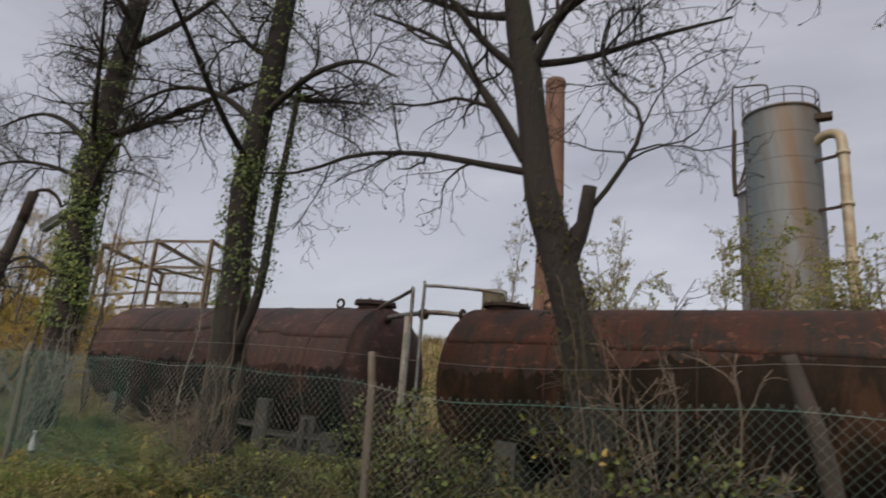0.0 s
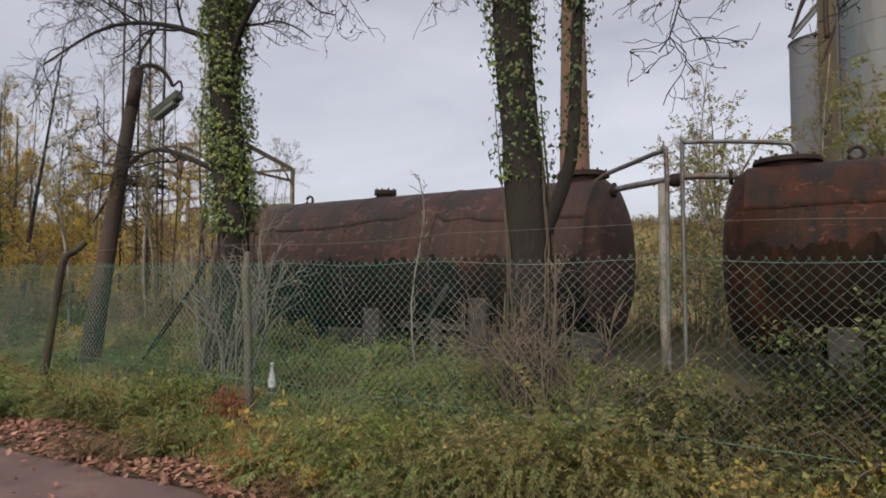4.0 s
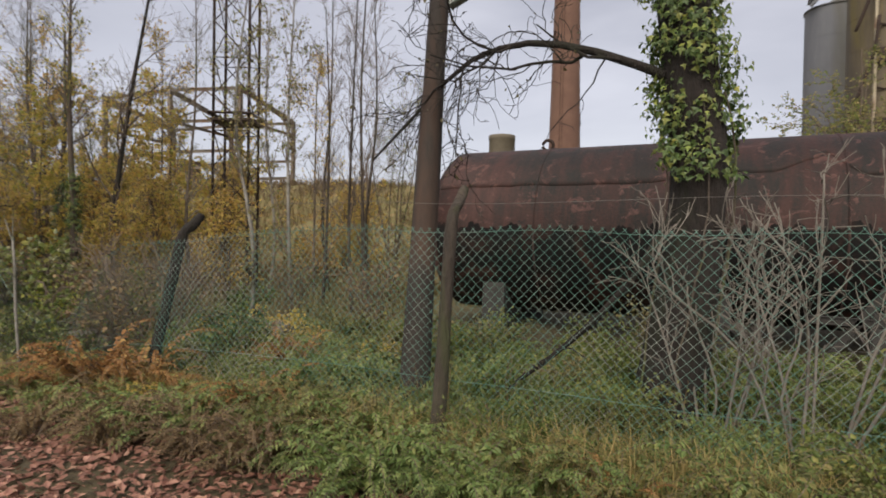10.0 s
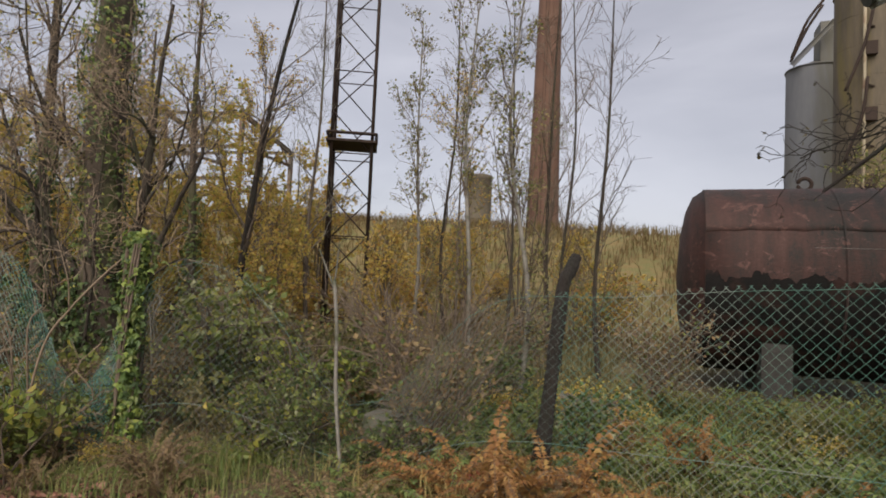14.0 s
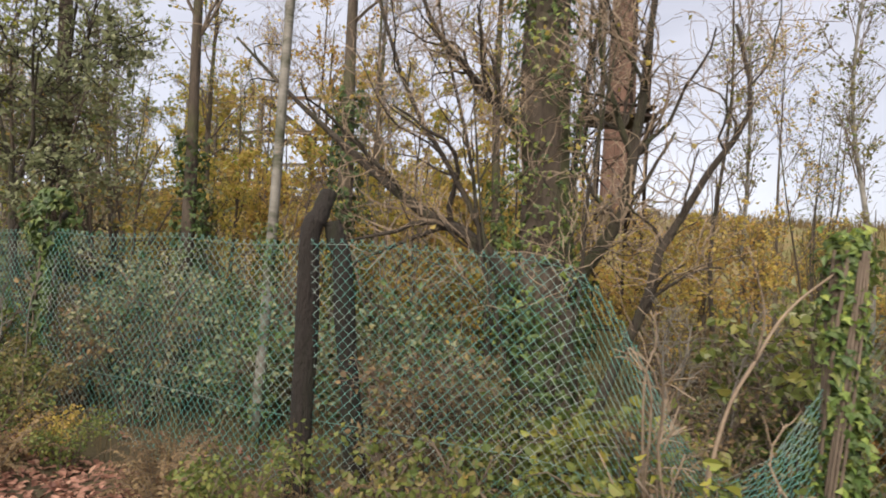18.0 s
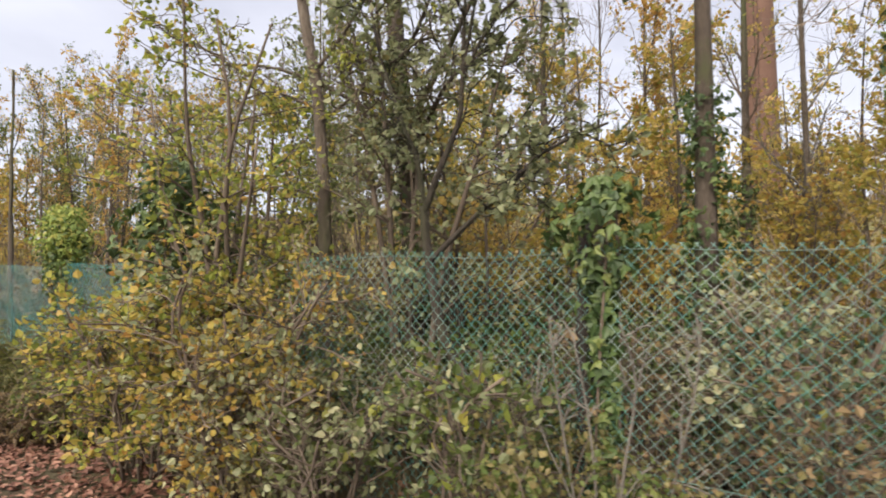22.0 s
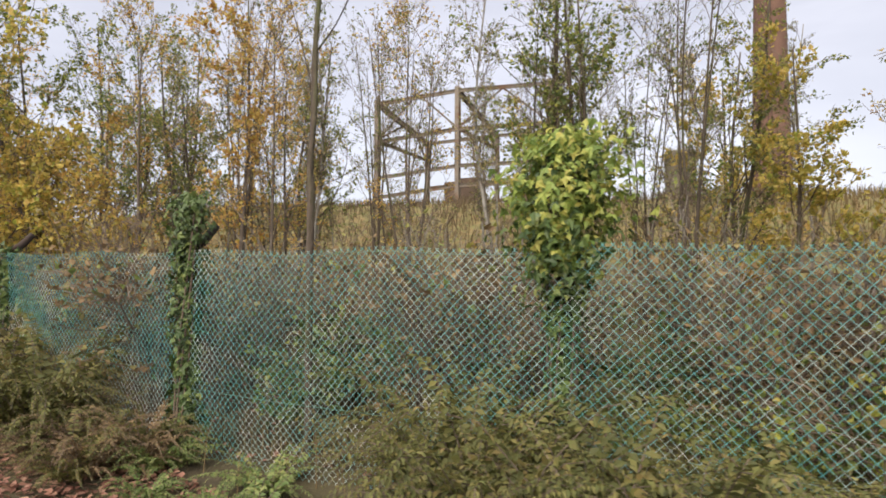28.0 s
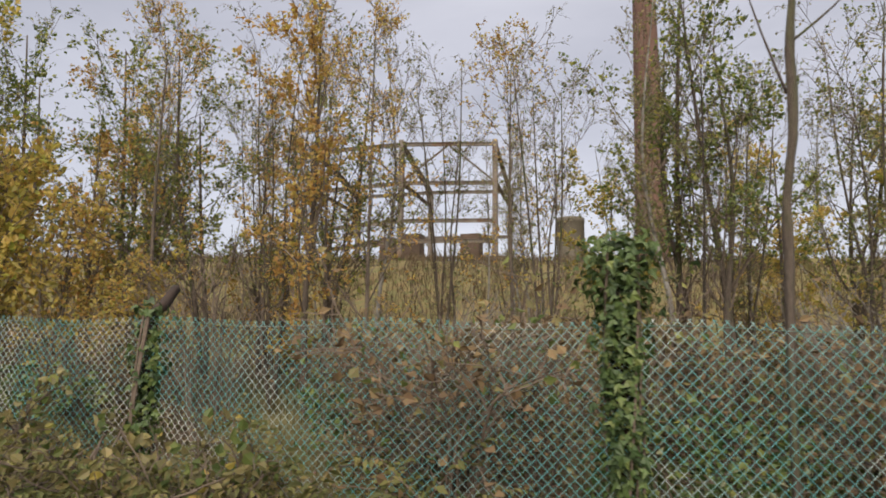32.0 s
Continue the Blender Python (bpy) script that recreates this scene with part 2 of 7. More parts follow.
M_BLUE = rough_surface("blue_plastic", [(0.3, (0.05, 0.20, 0.40)), (0.7, (0.10, 0.32, 0.55))], 8, 40, 0.4, 0.05, 0.001)

L_IVY = leaf_material("ivy_leaf", [(0.0, (0.016, 0.032, 0.010)), (0.35, (0.045, 0.085, 0.022)), (0.7, (0.105, 0.16, 0.042)), (1.0, (0.25, 0.27, 0.07))], 0.25, 0.55)
L_IVY_BRIGHT = leaf_material("bright_ivy_leaf", [(0.0, (0.05, 0.10, 0.024)), (0.35, (0.14, 0.22, 0.05)), (0.75, (0.33, 0.41, 0.09)), (1.0, (0.52, 0.48, 0.12))], 0.4, 0.58)
L_GREEN = leaf_material("green_leaf", [(0.0, (0.065, 0.10, 0.028)), (0.4, (0.14, 0.19, 0.05)), (0.75, (0.235, 0.275, 0.075)), (1.0, (0.38, 0.35, 0.09))])
L_LIME = leaf_material("lime_green_leaf", [(0.0, (0.16, 0.21, 0.045)), (0.35, (0.34, 0.39, 0.075)), (0.7, (0.54, 0.53, 0.11)), (1.0, (0.66, 0.52, 0.14))], 0.6)
L_SAGE = leaf_material("sage_green_leaf", [(0.0, (0.12, 0.14, 0.065)), (0.4, (0.27, 0.30, 0.155)), (0.75, (0.42, 0.44, 0.255)), (1.0, (0.54, 0.50, 0.29))], 0.5)
# Olive leaf with the shade near the red tank put into its colour.
L_SHADE = leaf_material("shade_olive_leaf", [(0.0, (0.018, 0.018, 0.007)), (0.4, (0.042, 0.040, 0.014)), (0.75, (0.08, 0.068, 0.024)), (1.0, (0.15, 0.105, 0.034))], 0.3)
L_OLIVE = leaf_material("olive_leaf", [(0.0, (0.110, 0.101, 0.044)), (0.4, (0.231, 0.209, 0.088)), (0.75, (0.352, 0.303, 0.127)), (1.0, (0.484, 0.385, 0.165))])
L_YELLOW = leaf_material("yellow_autumn_leaf", [(0.0, (0.25, 0.24, 0.06)), (0.3, (0.48, 0.41, 0.09)), (0.65, (0.68, 0.51, 0.13)), (1.0, (0.68, 0.46, 0.20))], 0.6)
L_ORANGE = leaf_material("orange_autumn_leaf", [(0.0, (0.286, 0.165, 0.050)), (0.4, (0.506, 0.286, 0.077)), (0.75, (0.627, 0.396, 0.110)), (1.0, (0.638, 0.495, 0.198))], 0.6)
L_RED = leaf_material("red_brown_leaf", [(0.0, (0.12, 0.03, 0.02)), (0.5, (0.28, 0.075, 0.035)), (1.0, (0.36, 0.17, 0.07))])
L_DEAD = leaf_material("fallen_brown_leaf", [(0.0, (0.085, 0.038, 0.027)), (0.35, (0.20, 0.09, 0.062)), (0.7, (0.33, 0.17, 0.12)), (0.92, (0.48, 0.31, 0.22)), (1.0, (0.55, 0.40, 0.13))], 0.1, 0.7)
L_GRASS = leaf_material("grass_blade", [(0.0, (0.098, 0.138, 0.039)), (0.4, (0.184, 0.259, 0.075)), (0.7, (0.310, 0.333, 0.115)), (1.0, (0.517, 0.425, 0.196))], 0.45, 0.6)
L_FRESH = leaf_material("fresh_green_frond", [(0.0, (0.085, 0.135, 0.037)), (0.4, (0.165, 0.245, 0.070)), (0.75, (0.275, 0.33, 0.105)), (1.0, (0.43, 0.40, 0.15))], 0.45, 0.6)
L_TUFT = leaf_material("yellowed_tuft_blade", [(0.0, (0.16, 0.13, 0.05)), (0.4, (0.33, 0.26, 0.095)), (0.75, (0.46, 0.36, 0.14)), (1.0, (0.26, 0.28, 0.09))], 0.4, 0.7)
L_MEADOW = leaf_material("meadow_grass_blade", [(0.0, (0.09, 0.092, 0.04)), (0.35, (0.155, 0.142, 0.062)), (0.7, (0.215, 0.178, 0.082)), (1.0, (0.26, 0.20, 0.10))], 0.4, 0.7)
L_STRAW = leaf_material("dry_grass_blade", [(0.0, (0.085, 0.062, 0.027)), (0.35, (0.155, 0.108, 0.045)), (0.7, (0.215, 0.148, 0.066)), (1.0, (0.12, 0.135, 0.05))], 0.35, 0.75)
L_STRAW_BROWN = leaf_material("brown_grass_blade", [(0.0, (0.06, 0.044, 0.024)), (0.35, (0.115, 0.082, 0.043)), (0.7, (0.165, 0.115, 0.06)), (1.0, (0.105, 0.11, 0.045))], 0.3, 0.75)
L_FERN = leaf_material("fern_frond", [(0.0, (0.058, 0.066, 0.019)), (0.4, (0.12, 0.13, 0.037)), (0.7, (0.195, 0.187, 0.054)), (1.0, (0.275, 0.20, 0.078))], 0.35, 0.7)
L_BRACKEN = leaf_material("rust_bracken_frond", [(0.0, (0.13, 0.06, 0.025)), (0.4, (0.27, 0.13, 0.045)), (0.75, (0.38, 0.20, 0.065)), (1.0, (0.44, 0.30, 0.10))], 0.35, 0.75)
L_BROWN_PLANT = leaf_material("withered_plant", [(0.0, (0.092, 0.062, 0.033)), (0.5, (0.195, 0.130, 0.066)), (1.0, (0.287, 0.210, 0.099))], 0.2, 0.8)
L_POPLAR = leaf_material("sparse_dark_leaf", [(0.0, (0.035, 0.03, 0.018)), (0.5, (0.09, 0.075, 0.04)), (1.0, (0.20, 0.18, 0.06))], 0.2, 0.7)
M_ASPHALT = rough_surface("worn_asphalt", [(0.3, (0.055, 0.034, 0.034)), (0.6, (0.107, 0.067, 0.066)), (0.8, (0.163, 0.109, 0.105))], 1.2, 160, 0.9, 0.5, 0.006, stain=(0.130, 0.081, 0.076), stain_scale=0.7)


def brick_material():
    m, n, l, p = shader("chimney_brick")
    v = coords(n, l)
    big = noise_node(n, l, v, 0.35, 5, 0.6)
    small = noise_node(n, l, v, 7, 4, 0.7)
    r = ramp_node(n, [(0.3, (0.075, 0.038, 0.028)), (0.55, (0.115, 0.064, 0.046)), (0.8, (0.17, 0.098, 0.072))])
    l.new(mix_node(n, l, 0.4, big.outputs["Fac"], small.outputs["Fac"]), r.inputs["Fac"])
    w = n.new("ShaderNodeTexWave")
    w.wave_type = "BANDS"
    w.bands_direction = "Z"
    w.inputs["Scale"].default_value = 2.2
    w.inputs["Distortion"].default_value = 0.4
    l.new(v, w.inputs["Vector"])
    dark = ramp_node(n, [(0.0, (0.88, 0.88, 0.88)), (0.25, (1, 1, 1))])
    l.new(w.outputs["Fac"], dark.inputs["Fac"])
    l.new(mix_node(n, l, 1.0, r.outputs["Color"], dark.outputs["Color"], "MULTIPLY"), p.inputs["Base Color"])
    p.inputs["Roughness"].default_value = 0.9
    l.new(bump_node(n, l, small.outputs["Fac"], 0.4, 0.03), p.inputs["Normal"])
    return m


M_BRICK = brick_material()


def rust_material(name, tone, cool=1.0, deep=1.0):
    """Old plate: purple-brown scale, streaks that run down, flaking paler patches and dark pits."""
    m, n, l, p = shader(name)
    v = coords(n, l)
    run = coords(n, l, (5.0, 1.0, 0.35))
    big = noise_node(n, l, v, 0.9, 7, 0.68, 0.6)
    streak = noise_node(n, l, run, 1.6, 6, 0.7, 0.2)
    fine = noise_node(n, l, v, 26, 5, 0.75)
    both = mix_node(n, l, 0.45, big.outputs["Fac"], streak.outputs["Fac"])
    r = ramp_node(n, [(0.30, (0.0050, 0.0050, 0.0052)), (0.44, (0.0129, 0.0109, 0.0095)), (0.55, (0.0447 * tone, 0.0176 * deep, 0.0139 * cool)), (0.66, (0.0669 * tone, 0.0302 * deep, 0.0252 * cool)), (0.8, (0.0930 * tone, 0.0521 * deep, 0.0469 * cool))])
    l.new(mix_node(n, l, 0.22, both, fine.outputs["Fac"]), r.inputs["Fac"])
    flake = noise_node(n, l, coords(n, l, (1.0, 1.0, 1.7)), 3.4, 7, 0.72, 1.1)
    mask = ramp_node(n, [(0.575, (0, 0, 0)), (0.60, (1, 1, 1))])
    l.new(flake.outputs["Fac"], mask.inputs["Fac"])
    pale = ramp_node(n, [(0.35, (0.0465, 0.0218, 0.0182)), (0.65, (0.1162 * tone, 0.0554 * deep, 0.0469 * cool))])
    l.new(fine.outputs["Fac"], pale.inputs["Fac"])
    col = mix_node(n, l, mask.outputs["Color"], r.outputs["Color"], pale.outputs["Color"])
    pit = noise_node(n, l, v, 7.5, 6, 0.7, 0.8)
    pm = ramp_node(n, [(0.33, (1, 1, 1)), (0.38, (0, 0, 0))])
    l.new(pit.outputs["Fac"], pm.inputs["Fac"])
    col = mix_node(n, l, pm.outputs["Color"], col, (0.0059, 0.0067, 0.0070))
    l.new(col, p.inputs["Base Color"])
    p.inputs["Roughness"].default_value = 0.72
    p.inputs["Metallic"].default_value = 0.1
    l.new(bump_node(n, l, mix_node(n, l, 0.5, flake.outputs["Fac"], fine.outputs["Fac"]), 0.6, 0.02), p.inputs["Normal"])
    return m


M_RUST = rust_material("rusted_steel_plate", 1.0)
M_RUST_B = rust_material("rusted_steel_plate_redder", 1.05, 0.55, 0.85)


def ground_material():
    """Dark leafy soil by the lane and the tanks, weedy meadow behind, ochre grass on the bank."""
    m, n, l, p = shader("rough_ground")
    v = coords(n, l)
    sep = n.new("ShaderNodeSeparateXYZ")
    l.new(v, sep.inputs[0])
    patch = noise_node(n, l, v, 0.45, 5, 0.6, 0.5)
    fine = noise_node(n, l, v, 30, 5, 0.75)
    mid = noise_node(n, l, v, 2.2, 6, 0.65, 0.4)

    def blend(at, wide):
        shift = n.new("ShaderNodeMath")
        shift.operation = "MULTIPLY_ADD"
        shift.inputs[1].default_value = 6.0
        l.new(patch.outputs["Fac"], shift.inputs[0])
        l.new(sep.outputs["Y"], shift.inputs[2])
        r = n.new("ShaderNodeMapRange")
        r.inputs["From Min"].default_value = at + 3 - wide
        r.inputs["From Max"].default_value = at + 3 + wide
        l.new(shift.outputs[0], r.inputs["Value"])
        return r.outputs["Result"]

    grain = mix_node(n, l, 0.45, mid.outputs["Fac"], fine.outputs["Fac"])
    cols = []
    for stops in ([(0.3, (0.032, 0.024, 0.015)), (0.5, (0.067, 0.053, 0.027)), (0.7, (0.085, 0.077, 0.032)), (0.85, (0.14, 0.10, 0.06))],
                  [(0.3, (0.08, 0.078, 0.032)), (0.5, (0.14, 0.125, 0.05)), (0.7, (0.20, 0.165, 0.066)), (0.85, (0.26, 0.20, 0.09))],
                  [(0.3, (0.09, 0.088, 0.032)), (0.45, (0.12, 0.122, 0.042)), (0.55, (0.17, 0.12, 0.05)), (0.7, (0.21, 0.145, 0.062)), (0.85, (0.14, 0.14, 0.058))]):
        r = ramp_node(n, stops)
        l.new(grain, r.inputs["Fac"])
        cols.append(r.outputs["Color"])
    yard = n.new("ShaderNodeMapRange")
    yard.inputs["From Min"].default_value = -16.5
    yard.inputs["From Max"].default_value = -14.0
    l.new(sep.outputs["X"], yard.inputs["Value"])
    near = mix_node(n, l, blend(5.4, 0.9), cols[0], mix_node(n, l, yard.outputs["Result"], cols[1], cols[0]))
    l.new(mix_node(n, l, blend(13.0, 1.6), near, cols[2]), p.inputs["Base Color"])
    p.inputs["Roughness"].default_value = 0.95
    l.new(bump_node(n, l, grain, 0.9, 0.06), p.inputs["Normal"])
    return m


M_GROUND = ground_material()


# ---- mesh tools ----
def mesh_of(name, verts, faces, smooth=False):
    """verts (n,3); faces: a list of index arrays, each (m,3) or (m,4)."""
    me = bpy.data.meshes.new(name)
    verts = np.asarray(verts, np.float32)
    faces = [np.asarray(f, np.int32) for f in faces if len(f)]
    me.vertices.add(len(verts))
    me.vertices.foreach_set("co", verts.ravel())
    loops = np.concatenate([f.ravel() for f in faces])
    sizes = np.concatenate([np.full(len(f), f.shape[1], np.int32) for f in faces])
    me.loops.add(len(loops))
    me.loops.foreach_set("vertex_index", loops)
    me.polygons.add(len(sizes))
    me.polygons.foreach_set("loop_start", np.concatenate([[0], np.cumsum(sizes)[:-1]]).astype(np.int32))
    me.polygons.foreach_set("use_smooth", np.full(len(sizes), bool(smooth)))
    me.update(calc_edges=True)
    me.validate()
    return me


class Soup:
    """Collects pieces of geometry into one mesh."""

    def __init__(self):
        self.v, self.f, self.n = [], [], 0

    def add(self, v, *fs):
        v = np.asarray(v, float).reshape(-1, 3)
        self.v.append(v)
        self.f += [np.asarray(f) + self.n for f in fs if len(f)]
        self.n += len(v)
        return self

    def mesh(self, name, smooth=False):
        return mesh_of(name, np.concatenate(self.v), self.f, smooth)


def thing(name, at=(0, 0, 0), label="", category="", group="", kind=""):
    ob = new(name)
    ob.empty_display_size = 0.1
    ob.location = at
    return tagged(ob, label, category, group, kind)


def part(name, me, material, parent=None, label=""):
    """Links a mesh as one object under a thing or part; its verts are in the world's metres."""
    ob = new(name, me)
    if material and not me.materials:
        me.materials.append(material)
    if parent:
        ob.parent = parent
        top = parent
        off = Vector((0, 0, 0))
        while top:
            off += top.location
            top = top.parent
        ob.location = -off
    if label:
        ob["label"] = label
    return ob


def unit(a):
    return a / np.maximum(np.linalg.norm(a, axis=-1, keepdims=True), 1e-9)


def tubes(P, R, sides=5):
    """Tubes along polylines P (n,k,3) with radii R (n,k). Returns verts, quads."""
    P, R = np.asarray(P, float), np.asarray(R, float)
    if P.ndim == 2:
        P, R = P[None], R[None]
    n, k, _ = P.shape
    T = np.empty_like(P)
    T[:, 1:-1] = P[:, 2:] - P[:, :-2]
    T[:, 0], T[:, -1] = P[:, 1] - P[:, 0], P[:, -1] - P[:, -2]
    T = unit(T)
    mean = unit(P[:, -1] - P[:, 0] + 1e-6)
    ref = np.where(np.abs(mean[:, 2:3]) < 0.75, np.array([[0, 0, 1.0]]), np.array([[1.0, 0.2, 0]]))
    U = unit(np.cross(T, ref[:, None, :]))
    W = np.cross(T, U)
    a = np.arange(sides) * 2 * np.pi / sides
    V = P[:, :, None] + R[:, :, None, None] * (np.cos(a)[None, None, :, None] * U[:, :, None] + np.sin(a)[None, None, :, None] * W[:, :, None])
    i = np.arange(n)[:, None, None] * k * sides + np.arange(k - 1)[None, :, None] * sides
    j = np.arange(sides)[None, None]
    q = np.stack([i + j, i + (j + 1) % sides, i + (j + 1) % sides + sides, i + j + sides], -1).reshape(-1, 4)
    return V.reshape(-1, 3), q


def smooth_line(pts, k):
    """A Catmull-Rom line of k points through pts."""
    p = np.asarray(pts, float)
    p = np.vstack([2 * p[0] - p[1], p, 2 * p[-1] - p[-2]])
    u = np.linspace(0, len(p) - 3 - 1e-6, k)
    i = u.astype(int)
    w = (u - i)[:, None]
    a, b, c, d = p[i], p[i + 1], p[i + 2], p[i + 3]
    return 0.5 * (2 * b + (c - a) * w + (2 * a - 5 * b + 4 * c - d) * w**2 + (3 * b - a - 3 * c + d) * w**3)


def tube_mesh(name, pts, r0, r1=None, k=14, sides=10, knobs=0.0, seed=0, caps=True):
    g = np.random.default_rng(seed)
    P = smooth_line(pts, k)
    R = np.linspace(r0, r0 if r1 is None else r1, k)
    v, q = tubes(P, R, sides)
    if knobs:
        c = np.repeat(P, sides, 0)
        ph = g.uniform(0, 6.28, 6)
        ang = np.tile(np.arange(sides) * 6.283 / sides, k)
        along = np.repeat(np.linspace(0, 1, k), sides)
        s = 1 + knobs * (0.5 * np.sin(2 * ang + ph[0] + 4 * along) + 0.35 * np.sin(3 * ang + ph[1] - 7 * along) + 0.5 * np.sin(19 * along + ph[2]) + g.normal(0, 0.25, len(c)))
        v = c + (v - c) * s[:, None]
    s = Soup().add(v, q)
    if caps:
        s.f.append(np.array([list(range(sides))[::-1]]))
        s.f.append(np.array([[(k - 1) * sides + j for j in range(sides)]]))
    return s.mesh(name, True)


def box_part(size, at=(0, 0, 0), turn=None, bevel=0.0):
    """Verts and quads of a box with chamfered long edges."""
    x, y, z = (s / 2 for s in size)
    b = min(bevel, x * 0.45, y * 0.45)
    if b <= 0:
        ring = [(-x, -y), (x, -y), (x, y), (-x, y)]
    else:
        ring = [(-x + b, -y), (x - b, -y), (x, -y + b), (x, y - b), (x - b, y), (-x + b, y), (-x, y - b), (-x, -y + b)]
    m = len(ring)
    v = np.array([(*p, -z) for p in ring] + [(*p, z) for p in ring], float)
    if turn is not None:
        v = v @ np.array(turn.to_3x3()).T
    v = v + np.array(at)
    q = np.array([[j, (j + 1) % m, (j + 1) % m + m, j + m] for j in range(m)])
    return v, q, np.array([list(range(m))[::-1]]), np.array([[j + m for j in range(m)]])


def box_mesh(name, size, at=(0, 0, 0), turn=None, bevel=0.01):
    return Soup().add(*box_part(size, at, turn, bevel)).mesh(name)


def beam_mesh(name, a, b, w, h):
    """A rolled I-beam from a to b."""
    a, b = Vector(a), Vector(b)
    d = b - a
    turn = d.to_track_quat("Z", "Y").to_matrix()
    mid = (a + b) / 2
    s = Soup()
    for sz, off in (((w, h * 0.12, d.length), (0, h * 0.44, 0)), ((w, h * 0.12, d.length), (0, -h * 0.44, 0)), ((w * 0.16, h * 0.76, d.length), (0, 0, 0))):
        s.add(*box_part(sz, mid + turn @ Vector(off), turn))
    return s.mesh(name)


def revolve(name, profile, sides, axis="Z", at=(0, 0, 0), smooth=True):
    """A body of rotation. profile: (radius, height) pairs along the axis."""
    a = np.arange(sides) * 2 * np.pi / sides
    v = []
    for r, h in profile:
        c, s, o = r * np.cos(a), r * np.sin(a), np.full(sides, h)
        v.append(np.stack([c, s, o] if axis == "Z" else [o, c, s], -1))
    k = len(profile)
    i = np.arange(k - 1)[:, None] * sides
    j = np.arange(sides)[None]
    q = np.stack([i + j, i + (j + 1) % sides, i + (j + 1) % sides + sides, i + j + sides], -1).reshape(-1, 4)
    so = Soup().add(np.concatenate(v) + np.array(at), q)
    so.f.append(np.array([list(range(sides))[::-1]]))
    so.f.append(np.array([[(k - 1) * sides + n for n in range(sides)]]))
    return so.mesh(name, smooth)


def grow(P, R, count, length, spread, up=0.1, wob=0.15, k=6, g=RNG, t0=0.25, t1=1.0, rr=0.5, curve=0.0, taper=0.35, shorten=0.45):
    """Side branches of the polylines P (n,k,3) with radii R (n,k)."""
    n, k0 = P.shape[:2]
    idx = np.repeat(np.arange(n), count)
    m = len(idx)
    u = g.uniform(t0, t1, m)
    fpos = u * (k0 - 1)
    i = np.minimum(fpos.astype(int), k0 - 2)
    w = (fpos - i)[:, None]
    base = P[idx, i] * (1 - w) + P[idx, i + 1] * w
    r = R[idx, i] * (1 - w[:, 0]) + R[idx, i + 1] * w[:, 0]
    t = unit(P[idx, i + 1] - P[idx, i])
    h = g.normal(size=(m, 3))
    h = unit(h - (h * t).sum(1, keepdims=True) * t)
    sp = g.normal(spread, 0.2, m)[:, None]
    d = t * np.cos(sp) + h * np.sin(sp)
    d[:, 2] += up
    d = unit(d)
    L = length * g.uniform(0.5, 1.25, m) * (1 - shorten * u)
    out = [base]
    pos = base
    for _ in range(k - 1):
        d = d + g.normal(size=(m, 3)) * wob
        d[:, 2] += curve
        d = unit(d)
        pos = pos + d * (L / (k - 1))[:, None]
        out.append(pos)
    return np.stack(out, 1), (r * rr)[:, None] * np.linspace(1, taper, k)[None]


def along(P, count, g=RNG, t0=0.15, t1=1.0):
    n, k0 = P.shape[:2]
    idx = g.integers(0, n, count)
    u = g.uniform(t0, t1, count) * (k0 - 1)
    i = np.minimum(u.astype(int), k0 - 2)
    w = (u - i)[:, None]
    return P[idx, i] * (1 - w) + P[idx, i + 1] * w, unit(P[idx, i + 1] - P[idx, i])


def leaf_quads(pos, axis, length, width, g=RNG, fold=0.18, droop=0.3, spin=1.0, fine=False):
    """One pointed leaf at each place, folded along its midrib; fine ones have rounder sides."""
    m = len(pos)
    a = unit(axis + g.normal(size=(m, 3)) * spin + np.array([0, 0, -droop]))
    s = unit(np.cross(a, unit(g.normal(size=(m, 3)) + np.array([0, 0, 0.6]))))
    nrm = np.cross(a, s)
    L = (length * g.uniform(0.6, 1.3, m))[:, None]
    W = L * (width / length) * g.uniform(0.8, 1.2, m)[:, None]
    if not fine:
        mid = pos + a * L * 0.45 + nrm * L * fold
        v = np.stack([pos, mid + s * W * 0.5, pos + a * L, mid - s * W * 0.5], 1)
        return v.reshape(-1, 3), np.arange(m * 4).reshape(m, 4)
    bow = nrm * L * fold
    tip = pos + a * L - bow * 0.6
    low, high = pos + a * L * 0.28 + bow, pos + a * L * 0.62 + bow * 0.9
    v = np.stack([pos, low + s * W * 0.46, high + s * W * 0.42, tip, high - s * W * 0.42, low - s * W * 0.46], 1)
    f = np.arange(m)[:, None] * 6
    return v.reshape(-1, 3), np.concatenate([f + [0, 1, 2, 3], f + [0, 3, 4, 5]])


